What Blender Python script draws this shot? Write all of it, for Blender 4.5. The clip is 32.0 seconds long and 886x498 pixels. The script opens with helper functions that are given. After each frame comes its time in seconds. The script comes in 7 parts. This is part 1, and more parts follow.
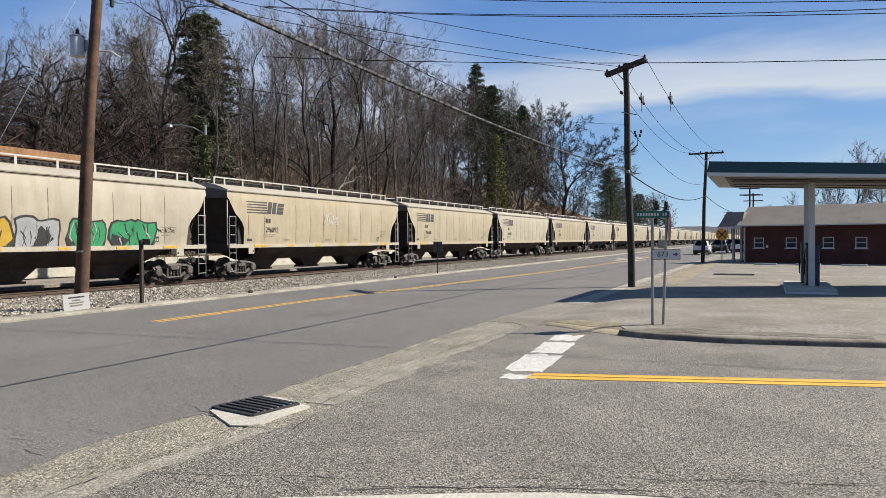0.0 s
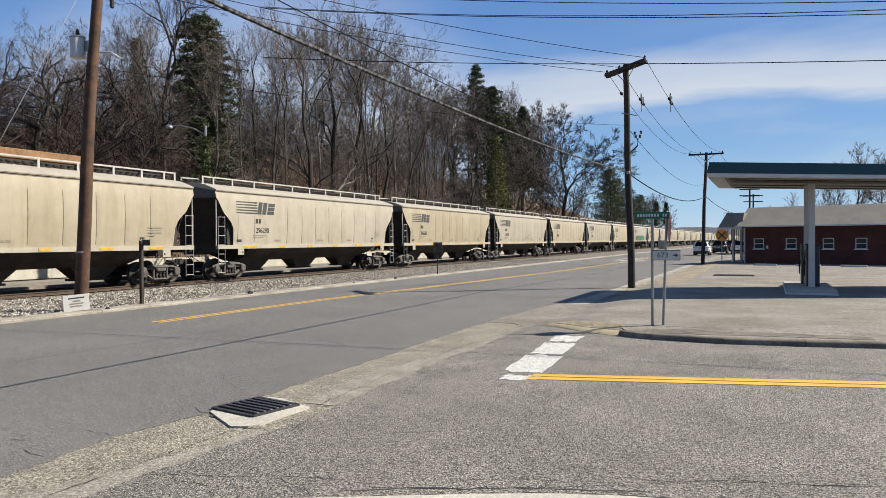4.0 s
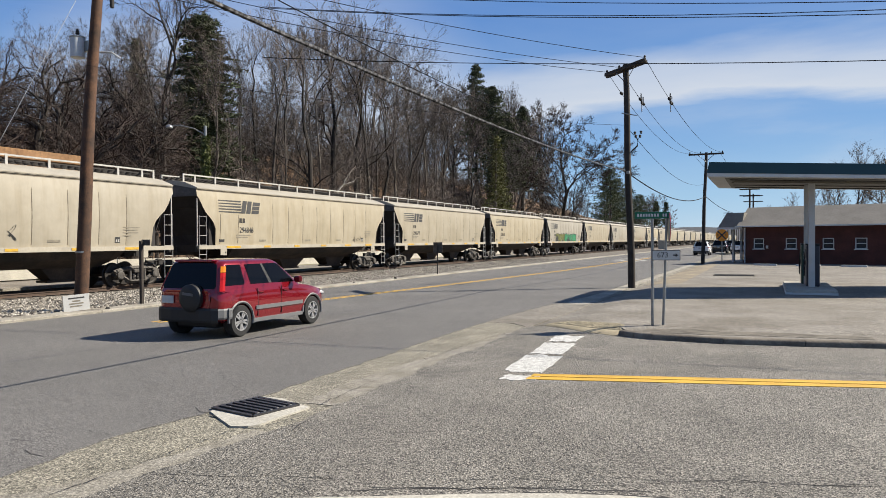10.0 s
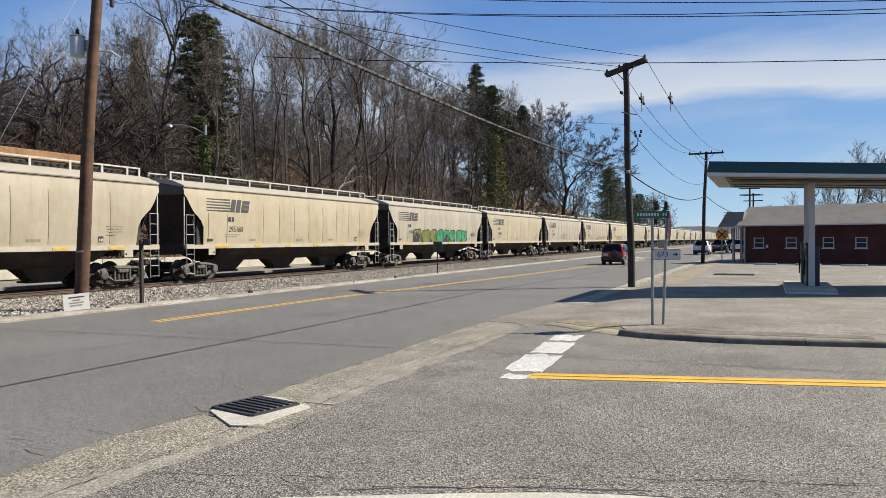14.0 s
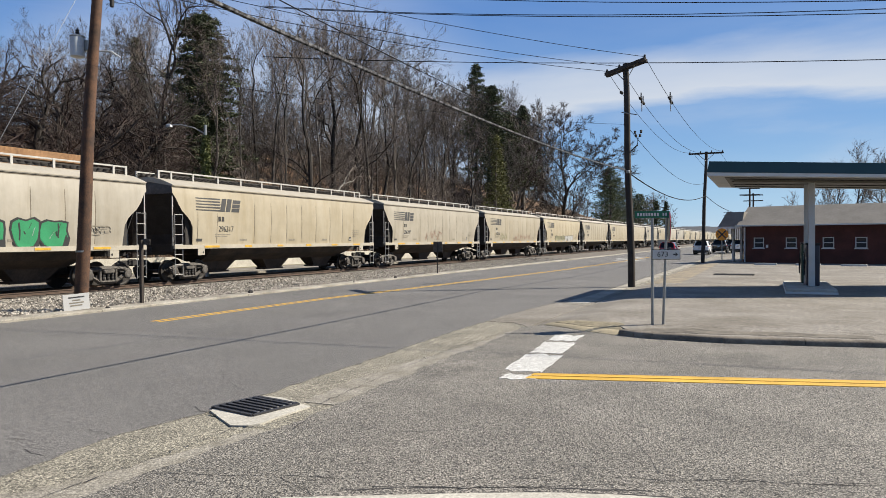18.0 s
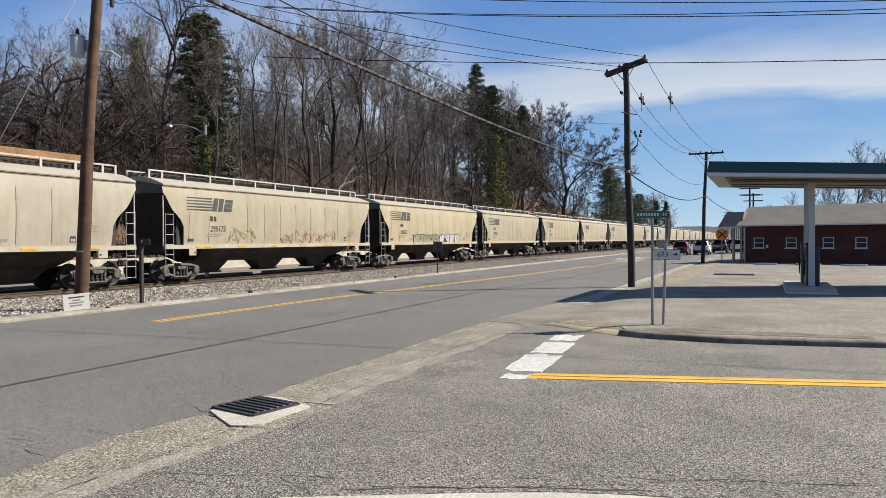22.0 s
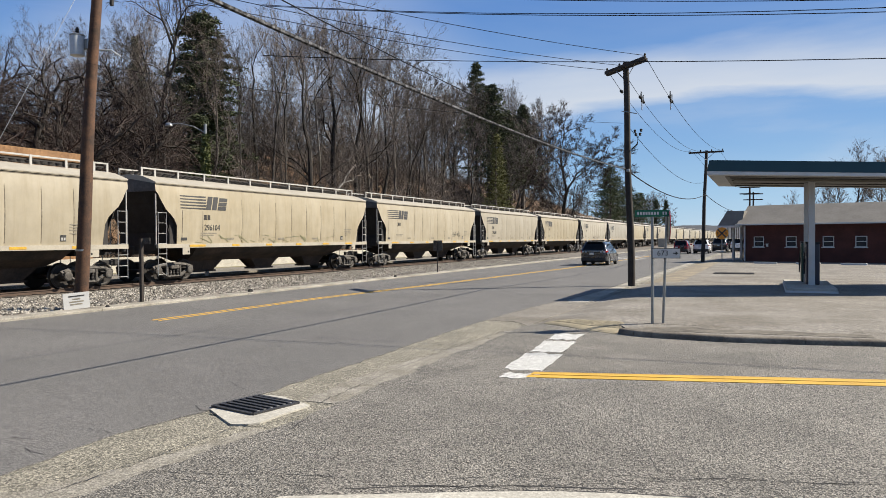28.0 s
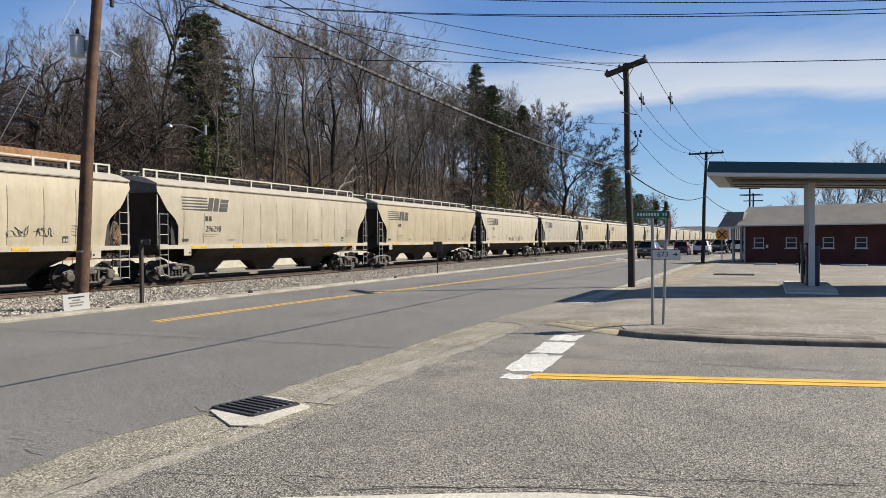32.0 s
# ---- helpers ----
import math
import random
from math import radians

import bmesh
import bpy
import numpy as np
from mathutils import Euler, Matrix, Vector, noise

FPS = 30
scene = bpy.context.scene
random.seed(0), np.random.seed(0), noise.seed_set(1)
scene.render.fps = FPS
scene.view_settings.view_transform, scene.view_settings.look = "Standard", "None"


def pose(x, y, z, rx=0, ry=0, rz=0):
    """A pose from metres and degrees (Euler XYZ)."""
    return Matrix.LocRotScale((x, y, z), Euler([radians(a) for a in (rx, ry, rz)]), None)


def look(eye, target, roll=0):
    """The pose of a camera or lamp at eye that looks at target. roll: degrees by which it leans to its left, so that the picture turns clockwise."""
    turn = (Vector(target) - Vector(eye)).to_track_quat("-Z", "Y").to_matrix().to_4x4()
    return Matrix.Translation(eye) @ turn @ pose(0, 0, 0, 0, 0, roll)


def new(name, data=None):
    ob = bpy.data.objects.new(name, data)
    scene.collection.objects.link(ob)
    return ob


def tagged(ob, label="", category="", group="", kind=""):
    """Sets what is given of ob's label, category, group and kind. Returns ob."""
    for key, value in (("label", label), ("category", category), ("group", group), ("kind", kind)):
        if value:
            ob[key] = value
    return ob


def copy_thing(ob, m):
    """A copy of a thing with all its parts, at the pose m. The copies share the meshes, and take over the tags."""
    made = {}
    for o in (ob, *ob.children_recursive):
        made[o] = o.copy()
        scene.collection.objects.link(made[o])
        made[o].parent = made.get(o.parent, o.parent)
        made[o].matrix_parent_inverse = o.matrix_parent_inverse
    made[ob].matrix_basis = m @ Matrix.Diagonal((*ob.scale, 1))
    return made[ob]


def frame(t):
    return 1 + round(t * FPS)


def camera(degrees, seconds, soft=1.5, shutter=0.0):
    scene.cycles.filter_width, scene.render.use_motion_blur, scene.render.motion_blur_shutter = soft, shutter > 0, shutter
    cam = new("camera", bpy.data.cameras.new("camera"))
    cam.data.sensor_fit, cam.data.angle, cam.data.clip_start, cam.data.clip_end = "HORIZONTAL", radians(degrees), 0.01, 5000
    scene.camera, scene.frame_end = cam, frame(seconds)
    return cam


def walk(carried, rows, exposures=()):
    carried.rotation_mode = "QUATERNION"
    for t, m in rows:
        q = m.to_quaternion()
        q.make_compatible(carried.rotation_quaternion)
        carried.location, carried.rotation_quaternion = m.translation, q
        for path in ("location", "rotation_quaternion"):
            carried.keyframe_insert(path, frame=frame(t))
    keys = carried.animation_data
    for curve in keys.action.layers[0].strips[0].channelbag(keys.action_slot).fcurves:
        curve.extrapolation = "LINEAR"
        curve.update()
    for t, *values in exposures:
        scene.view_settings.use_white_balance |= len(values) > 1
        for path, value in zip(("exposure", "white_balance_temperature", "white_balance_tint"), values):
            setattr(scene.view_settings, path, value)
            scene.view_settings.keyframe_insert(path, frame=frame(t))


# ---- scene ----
EYE = (0.0, 0.0, 1.93)
YAW, PITCH, ROLL = 24.4, -0.71, -0.33          # degrees: left of the track, up, lean
cam = camera(63.37, 32.0, soft=0.85)


def aim(dy):
    """The camera's pose; dy: small nod of the hand-held camera."""
    p, a = radians(PITCH) + dy / 1270.0, radians(YAW)
    way = Vector((-math.sin(a) * math.cos(p), math.cos(a) * math.cos(p), math.sin(p)))
    return look(EYE, Vector(EYE) + way * 10, ROLL)


NODS = ((0, 0), (0.5, 1.3), (1, 0), (1.5, 1.3), (2, 0), (2.5, 2.2), (3, 0.2), (3.5, 1.4), (5.5, 1.4), (6, 0), (6.5, 0), (7, 1.3), (8, 0.1),
        (8.5, 0.1), (9, 1.3), (10, 1.3), (10.5, 0), (11, 0.4), (11.5, 0.3), (12, 2.6), (12.5, 1.3), (13, 0), (13.5, 1.3), (14, 0), (14.5, 1.3),
        (16.5, 2.3), (17, 0.1), (18, 0), (18.5, 0), (19, -1.8), (19.5, 0.9), (20, 0.1), (21, 0), (21.5, -1.8), (22, 0), (22.5, 1.6), (23, 0.6),
        (23.5, -1.5), (24, 1.3), (24.5, 0), (25, 0.2), (25.5, 1.4), (27.5, 1.3), (28, -2), (28.5, 1.3), (29, 0), (30, 0.5), (31, 0), (32, 0))
walk(cam, [(t, aim(d)) for t, d in NODS], exposures=[(0, 0.96), (32, 0.96)])

# ---- light ----
SUN_AZ, SUN_EL = radians(54.5), radians(39.7)
sun_way = Vector((math.sin(SUN_AZ) * math.cos(SUN_EL), math.cos(SUN_AZ) * math.cos(SUN_EL), math.sin(SUN_EL)))
sun = new("sun", bpy.data.lights.new("sun", "SUN"))
sun.data.energy, sun.data.angle, sun.data.color = 5.0, radians(0.53), (1.0, 0.925, 0.79)
sun.matrix_world = look(sun_way * 100, (0, 0, 0))

world = bpy.data.worlds.new("sky")
scene.world = world
world.use_nodes = True
nt = world.node_tree
nt.nodes.clear()


def node(tree, kind, **values):
    n = tree.nodes.new(kind)
    for key, value in values.items():
        n.inputs[key.replace("_", " ")].default_value = value
    return n


def ramp(tree, stops):
    n = tree.nodes.new("ShaderNodeValToRGB")
    while len(n.color_ramp.elements) < len(stops):
        n.color_ramp.elements.new(0.5)
    for e, (at, c) in zip(n.color_ramp.elements, stops):
        e.position, e.color = at, (*c, 1) if len(c) == 3 else c
    return n


BAND = (0.0286, 0.2013, -0.9791)   # across the long band of cirrus
sky = nt.nodes.new("ShaderNodeTexSky")
sky.sky_type, sky.sun_disc, sky.sun_elevation, sky.sun_rotation = "NISHITA", False, SUN_EL, SUN_AZ
sky.altitude, sky.air_density, sky.dust_density, sky.ozone_density = 1500, 0.9, 0.0, 3.0
coord = nt.nodes.new("ShaderNodeTexCoord")
stretch = nt.nodes.new("ShaderNodeMapping")
stretch.inputs["Rotation"].default_value = (0.0, radians(-17), radians(24))
stretch.inputs["Scale"].default_value = (1.1, 1.1, 6.5)
stretch.inputs["Location"].default_value = (0.35, 0.2, 0.62)
cirrus = node(nt, "ShaderNodeTexNoise", Scale=1.15, Detail=9.0, Roughness=0.55, Distortion=0.35)
veil = ramp(nt, [(0.36, (0.0, 0.0, 0.0)), (0.58, (0.35, 0.35, 0.35)), (0.70, (1, 1, 1))])
thin = nt.nodes.new("ShaderNodeMath")
thin.operation = "MULTIPLY"
thin.inputs[1].default_value = 0.3
mixsky = nt.nodes.new("ShaderNodeMix")
mixsky.data_type = "RGBA"
mixsky.inputs["B"].default_value = (7.6, 7.9, 8.3, 1)
deep = nt.nodes.new("ShaderNodeMix")
deep.data_type = "RGBA"
deep.inputs["Factor"].default_value = 0.8
axes = nt.nodes.new("ShaderNodeSeparateXYZ")
air = ramp(nt, [(0.0, (0.44, 0.65, 0.87)), (0.06, (0.33, 0.57, 0.83)), (0.14, (0.19, 0.42, 0.78)), (0.3, (0.115, 0.29, 0.69)), (1.0, (0.05, 0.15, 0.4))])
bright = nt.nodes.new("ShaderNodeVectorMath")
bright.operation = "SCALE"
bright.inputs["Scale"].default_value = 10.0
# broad pale cloud low in the west
west = nt.nodes.new("ShaderNodeVectorMath")
west.operation = "DOT_PRODUCT"
west.inputs[1].default_value = (-0.616, 0.788, 0.0)
spread = nt.nodes.new("ShaderNodeMapRange")
spread.interpolation_type = "SMOOTHSTEP"
for key, value in (("From Min", 0.905), ("From Max", 0.965), ("To Min", 0.0), ("To Max", 1.0)):
    spread.inputs[key].default_value = value
puffs = ramp(nt, [(0.36, (0.35, 0.35, 0.35)), (0.62, (0.85, 0.85, 0.85))])
low = nt.nodes.new("ShaderNodeMapRange")
for key, value in (("From Min", 0.32), ("From Max", 0.2), ("To Min", 0.5), ("To Max", 0.85)):
    low.inputs[key].default_value = value
sink = nt.nodes.new("ShaderNodeMath")
sink.operation = "MULTIPLY"
pale = nt.nodes.new("ShaderNodeMath")
pale.operation = "MULTIPLY"
most = nt.nodes.new("ShaderNodeMath")
most.operation = "MAXIMUM"
side = nt.nodes.new("ShaderNodeVectorMath")
side.operation = "DOT_PRODUCT"
side.inputs[1].default_value = BAND
torn = nt.nodes.new("ShaderNodeMath")
torn.operation = "MULTIPLY_ADD"
torn.inputs[1].default_value, torn.inputs[2].default_value = 0.75, 0.125
shift = nt.nodes.new("ShaderNodeMath")
shift.operation = "MULTIPLY_ADD"
shift.inputs[1].default_value = 4.0
band = ramp(nt, [(0.24, (0, 0, 0)), (0.44, (0.62, 0.62, 0.62)), (0.58, (0.8, 0.8, 0.8)), (0.68, (0.12, 0.12, 0.12)), (0.8, (0, 0, 0))])
both = nt.nodes.new("ShaderNodeMath")
both.operation, both.use_clamp = "MAXIMUM", True
back = node(nt, "ShaderNodeBackground", Strength=0.0501)
out = nt.nodes.new("ShaderNodeOutputWorld")
for a, b in ((coord.outputs["Generated"], stretch.inputs["Vector"]), (stretch.outputs[0], cirrus.inputs["Vector"]), (cirrus.outputs["Fac"], veil.inputs[0]),
             (veil.outputs[0], thin.inputs[0]), (coord.outputs["Generated"], side.inputs[0]), (cirrus.outputs["Fac"], torn.inputs[0]),
             (side.outputs["Value"], shift.inputs[0]), (torn.outputs[0], shift.inputs[2]), (shift.outputs[0], band.inputs[0]),
             (thin.outputs[0], most.inputs[0]), (coord.outputs["Generated"], west.inputs[0]), (west.outputs["Value"], spread.inputs["Value"]),
             (spread.outputs[0], pale.inputs[0]), (cirrus.outputs["Fac"], puffs.inputs[0]), (puffs.outputs[0], pale.inputs[1]), (pale.outputs[0], sink.inputs[0]), (axes.outputs["Z"], low.inputs["Value"]), (low.outputs[0], sink.inputs[1]), (sink.outputs[0], most.inputs[1]),
             (coord.outputs["Generated"], axes.inputs[0]), (axes.outputs["Z"], air.inputs[0]), (air.outputs[0], bright.inputs[0]), (bright.outputs[0], deep.inputs["B"]),
             (most.outputs[0], both.inputs[0]), (band.outputs[0], both.inputs[1]), (both.outputs[0], mixsky.inputs["Factor"]),
             (sky.outputs[0], deep.inputs["A"]), (deep.outputs["Result"], mixsky.inputs["A"]), (mixsky.outputs["Result"], back.inputs["Color"]), (back.outputs[0], out.inputs[0])):
    nt.links.new(a, b)


# ---- materials ----
COLOUR_SCALE = 0.677   # lowers every base colour against the raised exposure, to deepen the shade


def mat(name, c, rough=0.8, metal=0.0, var=0.25, scale=4.0, fine=40.0, bump=0.15, tint=None, rand=0.0, dist=0.01, spec=0.5, world_coords=False, speck=0.0, cell=70.0):
    """A surface with coarse stains and fine grain. tint: the colour of the stains."""
    c, tint = tuple(v * COLOUR_SCALE for v in c), tint and tuple(v * COLOUR_SCALE for v in tint)
    m = bpy.data.materials.new(name)
    m.use_nodes = True
    t = m.node_tree
    bsdf = t.nodes["Principled BSDF"]
    bsdf.inputs["Roughness"].default_value, bsdf.inputs["Metallic"].default_value = rough, metal
    bsdf.inputs["Specular IOR Level"].default_value = spec
    tc = t.nodes.new("ShaderNodeTexCoord")
    src = tc.outputs["Object"]
    if world_coords:
        src = t.nodes.new("ShaderNodeNewGeometry").outputs["Position"]
    big = node(t, "ShaderNodeTexNoise", Scale=scale, Detail=5.0, Roughness=0.6)
    small = node(t, "ShaderNodeTexNoise", Scale=fine, Detail=3.0, Roughness=0.65)
    t.links.new(src, big.inputs["Vector"])
    t.links.new(src, small.inputs["Vector"])
    dark = tint or tuple(v * (1 - var) for v in c)
    light = tuple(min(1, v * (1 + var * 0.5)) for v in c)
    r1 = ramp(t, [(0.36, dark), (0.64, light)])
    t.links.new(big.outputs["Fac"], r1.inputs[0])
    r2 = ramp(t, [(0.3, (1 - var,) * 3), (0.7, (1 + var * 0.6,) * 3)])
    t.links.new(small.outputs["Fac"], r2.inputs[0])
    mul = t.nodes.new("ShaderNodeMix")
    mul.data_type, mul.blend_type = "RGBA", "MULTIPLY"
    mul.inputs["Factor"].default_value = 1.0
    t.links.new(r1.outputs[0], mul.inputs["A"])
    t.links.new(r2.outputs[0], mul.inputs["B"])
    col = mul.outputs["Result"]
    if speck:
        cells = node(t, "ShaderNodeTexVoronoi", Scale=cell)
        t.links.new(src, cells.inputs["Vector"])
        r3 = ramp(t, [(0.18, (max(0.05, 1 - speck),) * 3), (0.42, (1 - speck * 0.42,) * 3), (0.6, (1 + speck * 0.3,) * 3), (0.85, (1 + speck * 1.6,) * 3)])
        t.links.new(cells.outputs["Color"], r3.inputs[0])
        grain = t.nodes.new("ShaderNodeMix")
        grain.data_type, grain.blend_type = "RGBA", "MULTIPLY"
        grain.inputs["Factor"].default_value = 1.0
        t.links.new(col, grain.inputs["A"])
        t.links.new(r3.outputs[0], grain.inputs["B"])
        col = grain.outputs["Result"]
    if rand:
        info = t.nodes.new("ShaderNodeObjectInfo")
        hsv = t.nodes.new("ShaderNodeHueSaturation")
        rr = t.nodes.new("ShaderNodeMapRange")
        rr.inputs["To Min"].default_value, rr.inputs["To Max"].default_value = 1 - rand, 1 + rand
        t.links.new(info.outputs["Random"], rr.inputs["Value"])
        t.links.new(rr.outputs[0], hsv.inputs["Value"])
        t.links.new(col, hsv.inputs["Color"])
        col = hsv.outputs[0]
    t.links.new(col, bsdf.inputs["Base Color"])
    if bump:
        b = node(t, "ShaderNodeBump", Strength=bump, Distance=dist)
        t.links.new(small.outputs["Fac"], b.inputs["Height"])
        t.links.new(b.outputs[0], bsdf.inputs["Normal"])
    return m


def glass(name, c=(0.02, 0.025, 0.03), rough=0.03, spec=0.3):
    m = bpy.data.materials.new(name)
    m.use_nodes = True
    b = m.node_tree.nodes["Principled BSDF"]
    b.inputs["Base Color"].default_value, b.inputs["Roughness"].default_value = (*c, 1), rough
    b.inputs["Specular IOR Level"].default_value = spec
    return m


ASPHALT = mat("road asphalt", (0.158, 0.149, 0.139), 0.85, var=0.14, scale=0.35, fine=40, bump=0.5, dist=0.012, speck=0.65, cell=120, world_coords=True)
STREET = mat("weathered asphalt", (0.218, 0.2, 0.172), 0.9, var=0.22, scale=0.7, fine=36, bump=1.0, dist=0.02, speck=0.9, cell=96, world_coords=True)
LOT = mat("worn concrete lot", (0.252, 0.228, 0.195), 0.9, var=0.38, scale=0.5, fine=9, bump=0.4, tint=(0.19, 0.165, 0.13), speck=0.4, cell=60, world_coords=True)
GUTTER = mat("pebbled concrete", (0.275, 0.25, 0.195), 0.95, var=0.28, scale=1.3, fine=34, bump=0.9, dist=0.015, tint=(0.225, 0.205, 0.16), speck=0.7, cell=78, world_coords=True)
SMOOTH_GUTTER = mat("smooth worn gutter concrete", (0.31, 0.285, 0.24), 0.95, var=0.25, scale=2.0, fine=30, bump=0.6, dist=0.01, tint=(0.24, 0.215, 0.17), speck=0.45, cell=95, world_coords=True)
PEBBLES = mat("yellow pebbled concrete", (0.33, 0.28, 0.18), 0.95, var=0.3, scale=1.5, fine=30, bump=0.8, speck=0.7, cell=38, world_coords=True)
FAR_KERB = mat("weathered kerb concrete", (0.40, 0.37, 0.31), 0.9, var=0.3, scale=0.8, fine=20, bump=0.3, tint=(0.27, 0.24, 0.19), speck=0.2, cell=50, world_coords=True)
GRATE = mat("worn iron grate", (0.085, 0.082, 0.085), 0.5, metal=0.5, var=0.3, scale=6, fine=40, bump=0.2)
CONCRETE = mat("pale concrete", (0.56, 0.525, 0.45), 0.9, var=0.15, scale=1.5, fine=30, bump=0.3, speck=0.15, cell=60, world_coords=True)
DARK_KERB = mat("stained kerb", (0.25, 0.215, 0.17), 0.9, var=0.35, scale=2, fine=30, bump=0.4, tint=(0.14, 0.115, 0.09), world_coords=True)
YELLOW = mat("yellow road paint", (0.72, 0.42, 0.04), 0.8, var=0.2, scale=1.2, fine=35, bump=0.3, world_coords=True)
WHITE_PAINT = mat("worn white road paint", (0.66, 0.65, 0.62), 0.85, var=0.2, scale=9, fine=40, bump=0.3, speck=0.35, cell=70, tint=(0.5, 0.49, 0.46), world_coords=True)
BALLAST = mat("ballast stone", (0.20, 0.175, 0.145), 0.95, var=0.45, scale=3, fine=18, bump=0.6, world_coords=True)
STONE = mat("loose ballast stone", (0.42, 0.39, 0.34), 0.95, var=0.3, scale=9, fine=30, bump=0.3, rand=0.0)
GRASS = mat("winter grass", (0.20, 0.19, 0.09), 0.95, var=0.35, scale=0.25, fine=9, bump=0.4, tint=(0.26, 0.22, 0.14), world_coords=True)
LITTER = mat("leaf litter", (0.23, 0.135, 0.075), 0.95, var=0.45, scale=0.3, fine=5, bump=0.8, dist=0.08, tint=(0.095, 0.062, 0.036), world_coords=True)
CREAM = mat("cream rail car paint", (0.475, 0.42, 0.32), 0.5, var=0.07, scale=0.45, fine=2.5, bump=0.0, tint=(0.43, 0.375, 0.275), rand=0.08)


def streaked(m, dark, drift):
    """Adds long upright rain and rust streaks, and a slightly different tone to each car."""
    t = m.node_tree
    bsdf = t.nodes["Principled BSDF"]
    old = bsdf.inputs["Base Color"].links[0].from_socket
    tc, mp = t.nodes.new("ShaderNodeTexCoord"), t.nodes.new("ShaderNodeMapping")
    mp.inputs["Scale"].default_value = (0.3, 1.5, 0.2)
    info = t.nodes.new("ShaderNodeObjectInfo")
    far = t.nodes.new("ShaderNodeVectorMath")
    far.operation = "SCALE"
    far.inputs[0].default_value = (37.0, 91.0, 53.0)
    t.links.new(info.outputs["Random"], far.inputs["Scale"])
    t.links.new(far.outputs[0], mp.inputs["Location"])
    streak = node(t, "ShaderNodeTexNoise", Scale=1.6, Detail=6.0, Roughness=0.7)
    t.links.new(tc.outputs["Object"], mp.inputs["Vector"])
    t.links.new(mp.outputs[0], streak.inputs["Vector"])
    r = ramp(t, [(0.3, dark), (0.52, (1, 1, 1)), (0.72, (1.05, 1.05, 1.06))])
    t.links.new(streak.outputs["Fac"], r.inputs[0])
    mix = t.nodes.new("ShaderNodeMix")
    mix.data_type, mix.blend_type = "RGBA", "MULTIPLY"
    mix.inputs["Factor"].default_value = 1.0
    t.links.new(old, mix.inputs["A"])
    t.links.new(r.outputs[0], mix.inputs["B"])
    hue = t.nodes.new("ShaderNodeHueSaturation")
    turn = t.nodes.new("ShaderNodeMath")
    turn.operation = "PINGPONG"
    turn.inputs[1].default_value = 0.137
    span = t.nodes.new("ShaderNodeMapRange")
    for key, value in (("From Min", 0.0), ("From Max", 0.137), ("To Min", 1 - drift), ("To Max", 1 + drift)):
        span.inputs[key].default_value = value
    t.links.new(info.outputs["Random"], turn.inputs[0])
    t.links.new(turn.outputs[0], span.inputs["Value"])
    t.links.new(span.outputs[0], hue.inputs["Saturation"])
    t.links.new(mix.outputs["Result"], hue.inputs["Color"])
    t.links.new(hue.outputs[0], bsdf.inputs["Base Color"])


streaked(CREAM, (0.86, 0.83, 0.77), 0.25)
ROOF_CREAM = mat("pale roof paint", (0.5, 0.45, 0.36), 0.55, var=0.12, scale=1.2, fine=14, bump=0.05)
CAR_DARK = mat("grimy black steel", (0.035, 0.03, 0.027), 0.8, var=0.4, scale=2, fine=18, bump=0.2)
# dirty beige sheets, browned dark to carry the shade under the car
HOPPER = mat("dirty shaded hopper steel", (0.07, 0.047, 0.034), 0.85, var=0.4, scale=1.2, fine=12, bump=0.15, tint=(0.022, 0.018, 0.015))
TRUCK = mat("dusty cast steel", (0.12, 0.107, 0.094), 0.8, var=0.5, scale=5, fine=24, bump=0.4, tint=(0.06, 0.051, 0.043))
WHEEL = mat("wheel steel", (0.05, 0.043, 0.038), 0.6, metal=0.4, var=0.3, scale=5)
LADDER = mat("pale ladder paint", (0.55, 0.53, 0.49), 0.5, var=0.15, scale=5, bump=0)
SEAM = mat("seam grime and eave shade", (0.17, 0.135, 0.09), 0.7, var=0.25, scale=2, bump=0)
BLACK = mat("black lettering", (0.05, 0.048, 0.047), 0.6, var=0.2, scale=5, bump=0)
GREY_TEXT = mat("faded stencil", (0.33, 0.29, 0.22), 0.6, var=0.2, scale=5, bump=0)
REFLECT = mat("yellow reflector", (0.75, 0.44, 0.05), 0.4, var=0.2, scale=5, bump=0)
RAIL = mat("rusty rail", (0.13, 0.085, 0.06), 0.7, metal=0.3, var=0.3, scale=3, fine=30)
TIE = mat("creosoted tie", (0.06, 0.045, 0.035), 0.9, var=0.3, scale=6, fine=30, bump=0.4)
POLE_WOOD = mat("brown pole timber", (0.115, 0.052, 0.024), 0.85, var=0.5, scale=2.2, fine=35, bump=0.5, tint=(0.05, 0.025, 0.014))
GREY_WOOD = mat("dark pole timber", (0.055, 0.043, 0.035), 0.9, var=0.35, scale=3, fine=35, bump=0.4)
BARK = mat("grey brown bark", (0.17, 0.145, 0.12), 0.95, var=0.5, scale=1.5, fine=12, bump=0.5, dist=0.03, rand=0.75)
PALE_BARK = mat("pale weathered bark", (0.40, 0.37, 0.33), 0.95, var=0.4, scale=2, fine=12, bump=0.4, dist=0.02, rand=0.3)
DARK_BARK = mat("dark bark", (0.05, 0.04, 0.033), 0.95, var=0.4, scale=1.5, fine=12, bump=0.5, dist=0.03)
DARK_TWIG = mat("dark reddish twigs", (0.12, 0.092, 0.08), 0.95, var=0.3, scale=0.6, fine=6, bump=0, rand=0.3, spec=0.1)
TWIG = mat("bare twigs", (0.215, 0.18, 0.155), 0.95, var=0.3, scale=0.6, fine=6, bump=0, rand=0.5, spec=0.1)
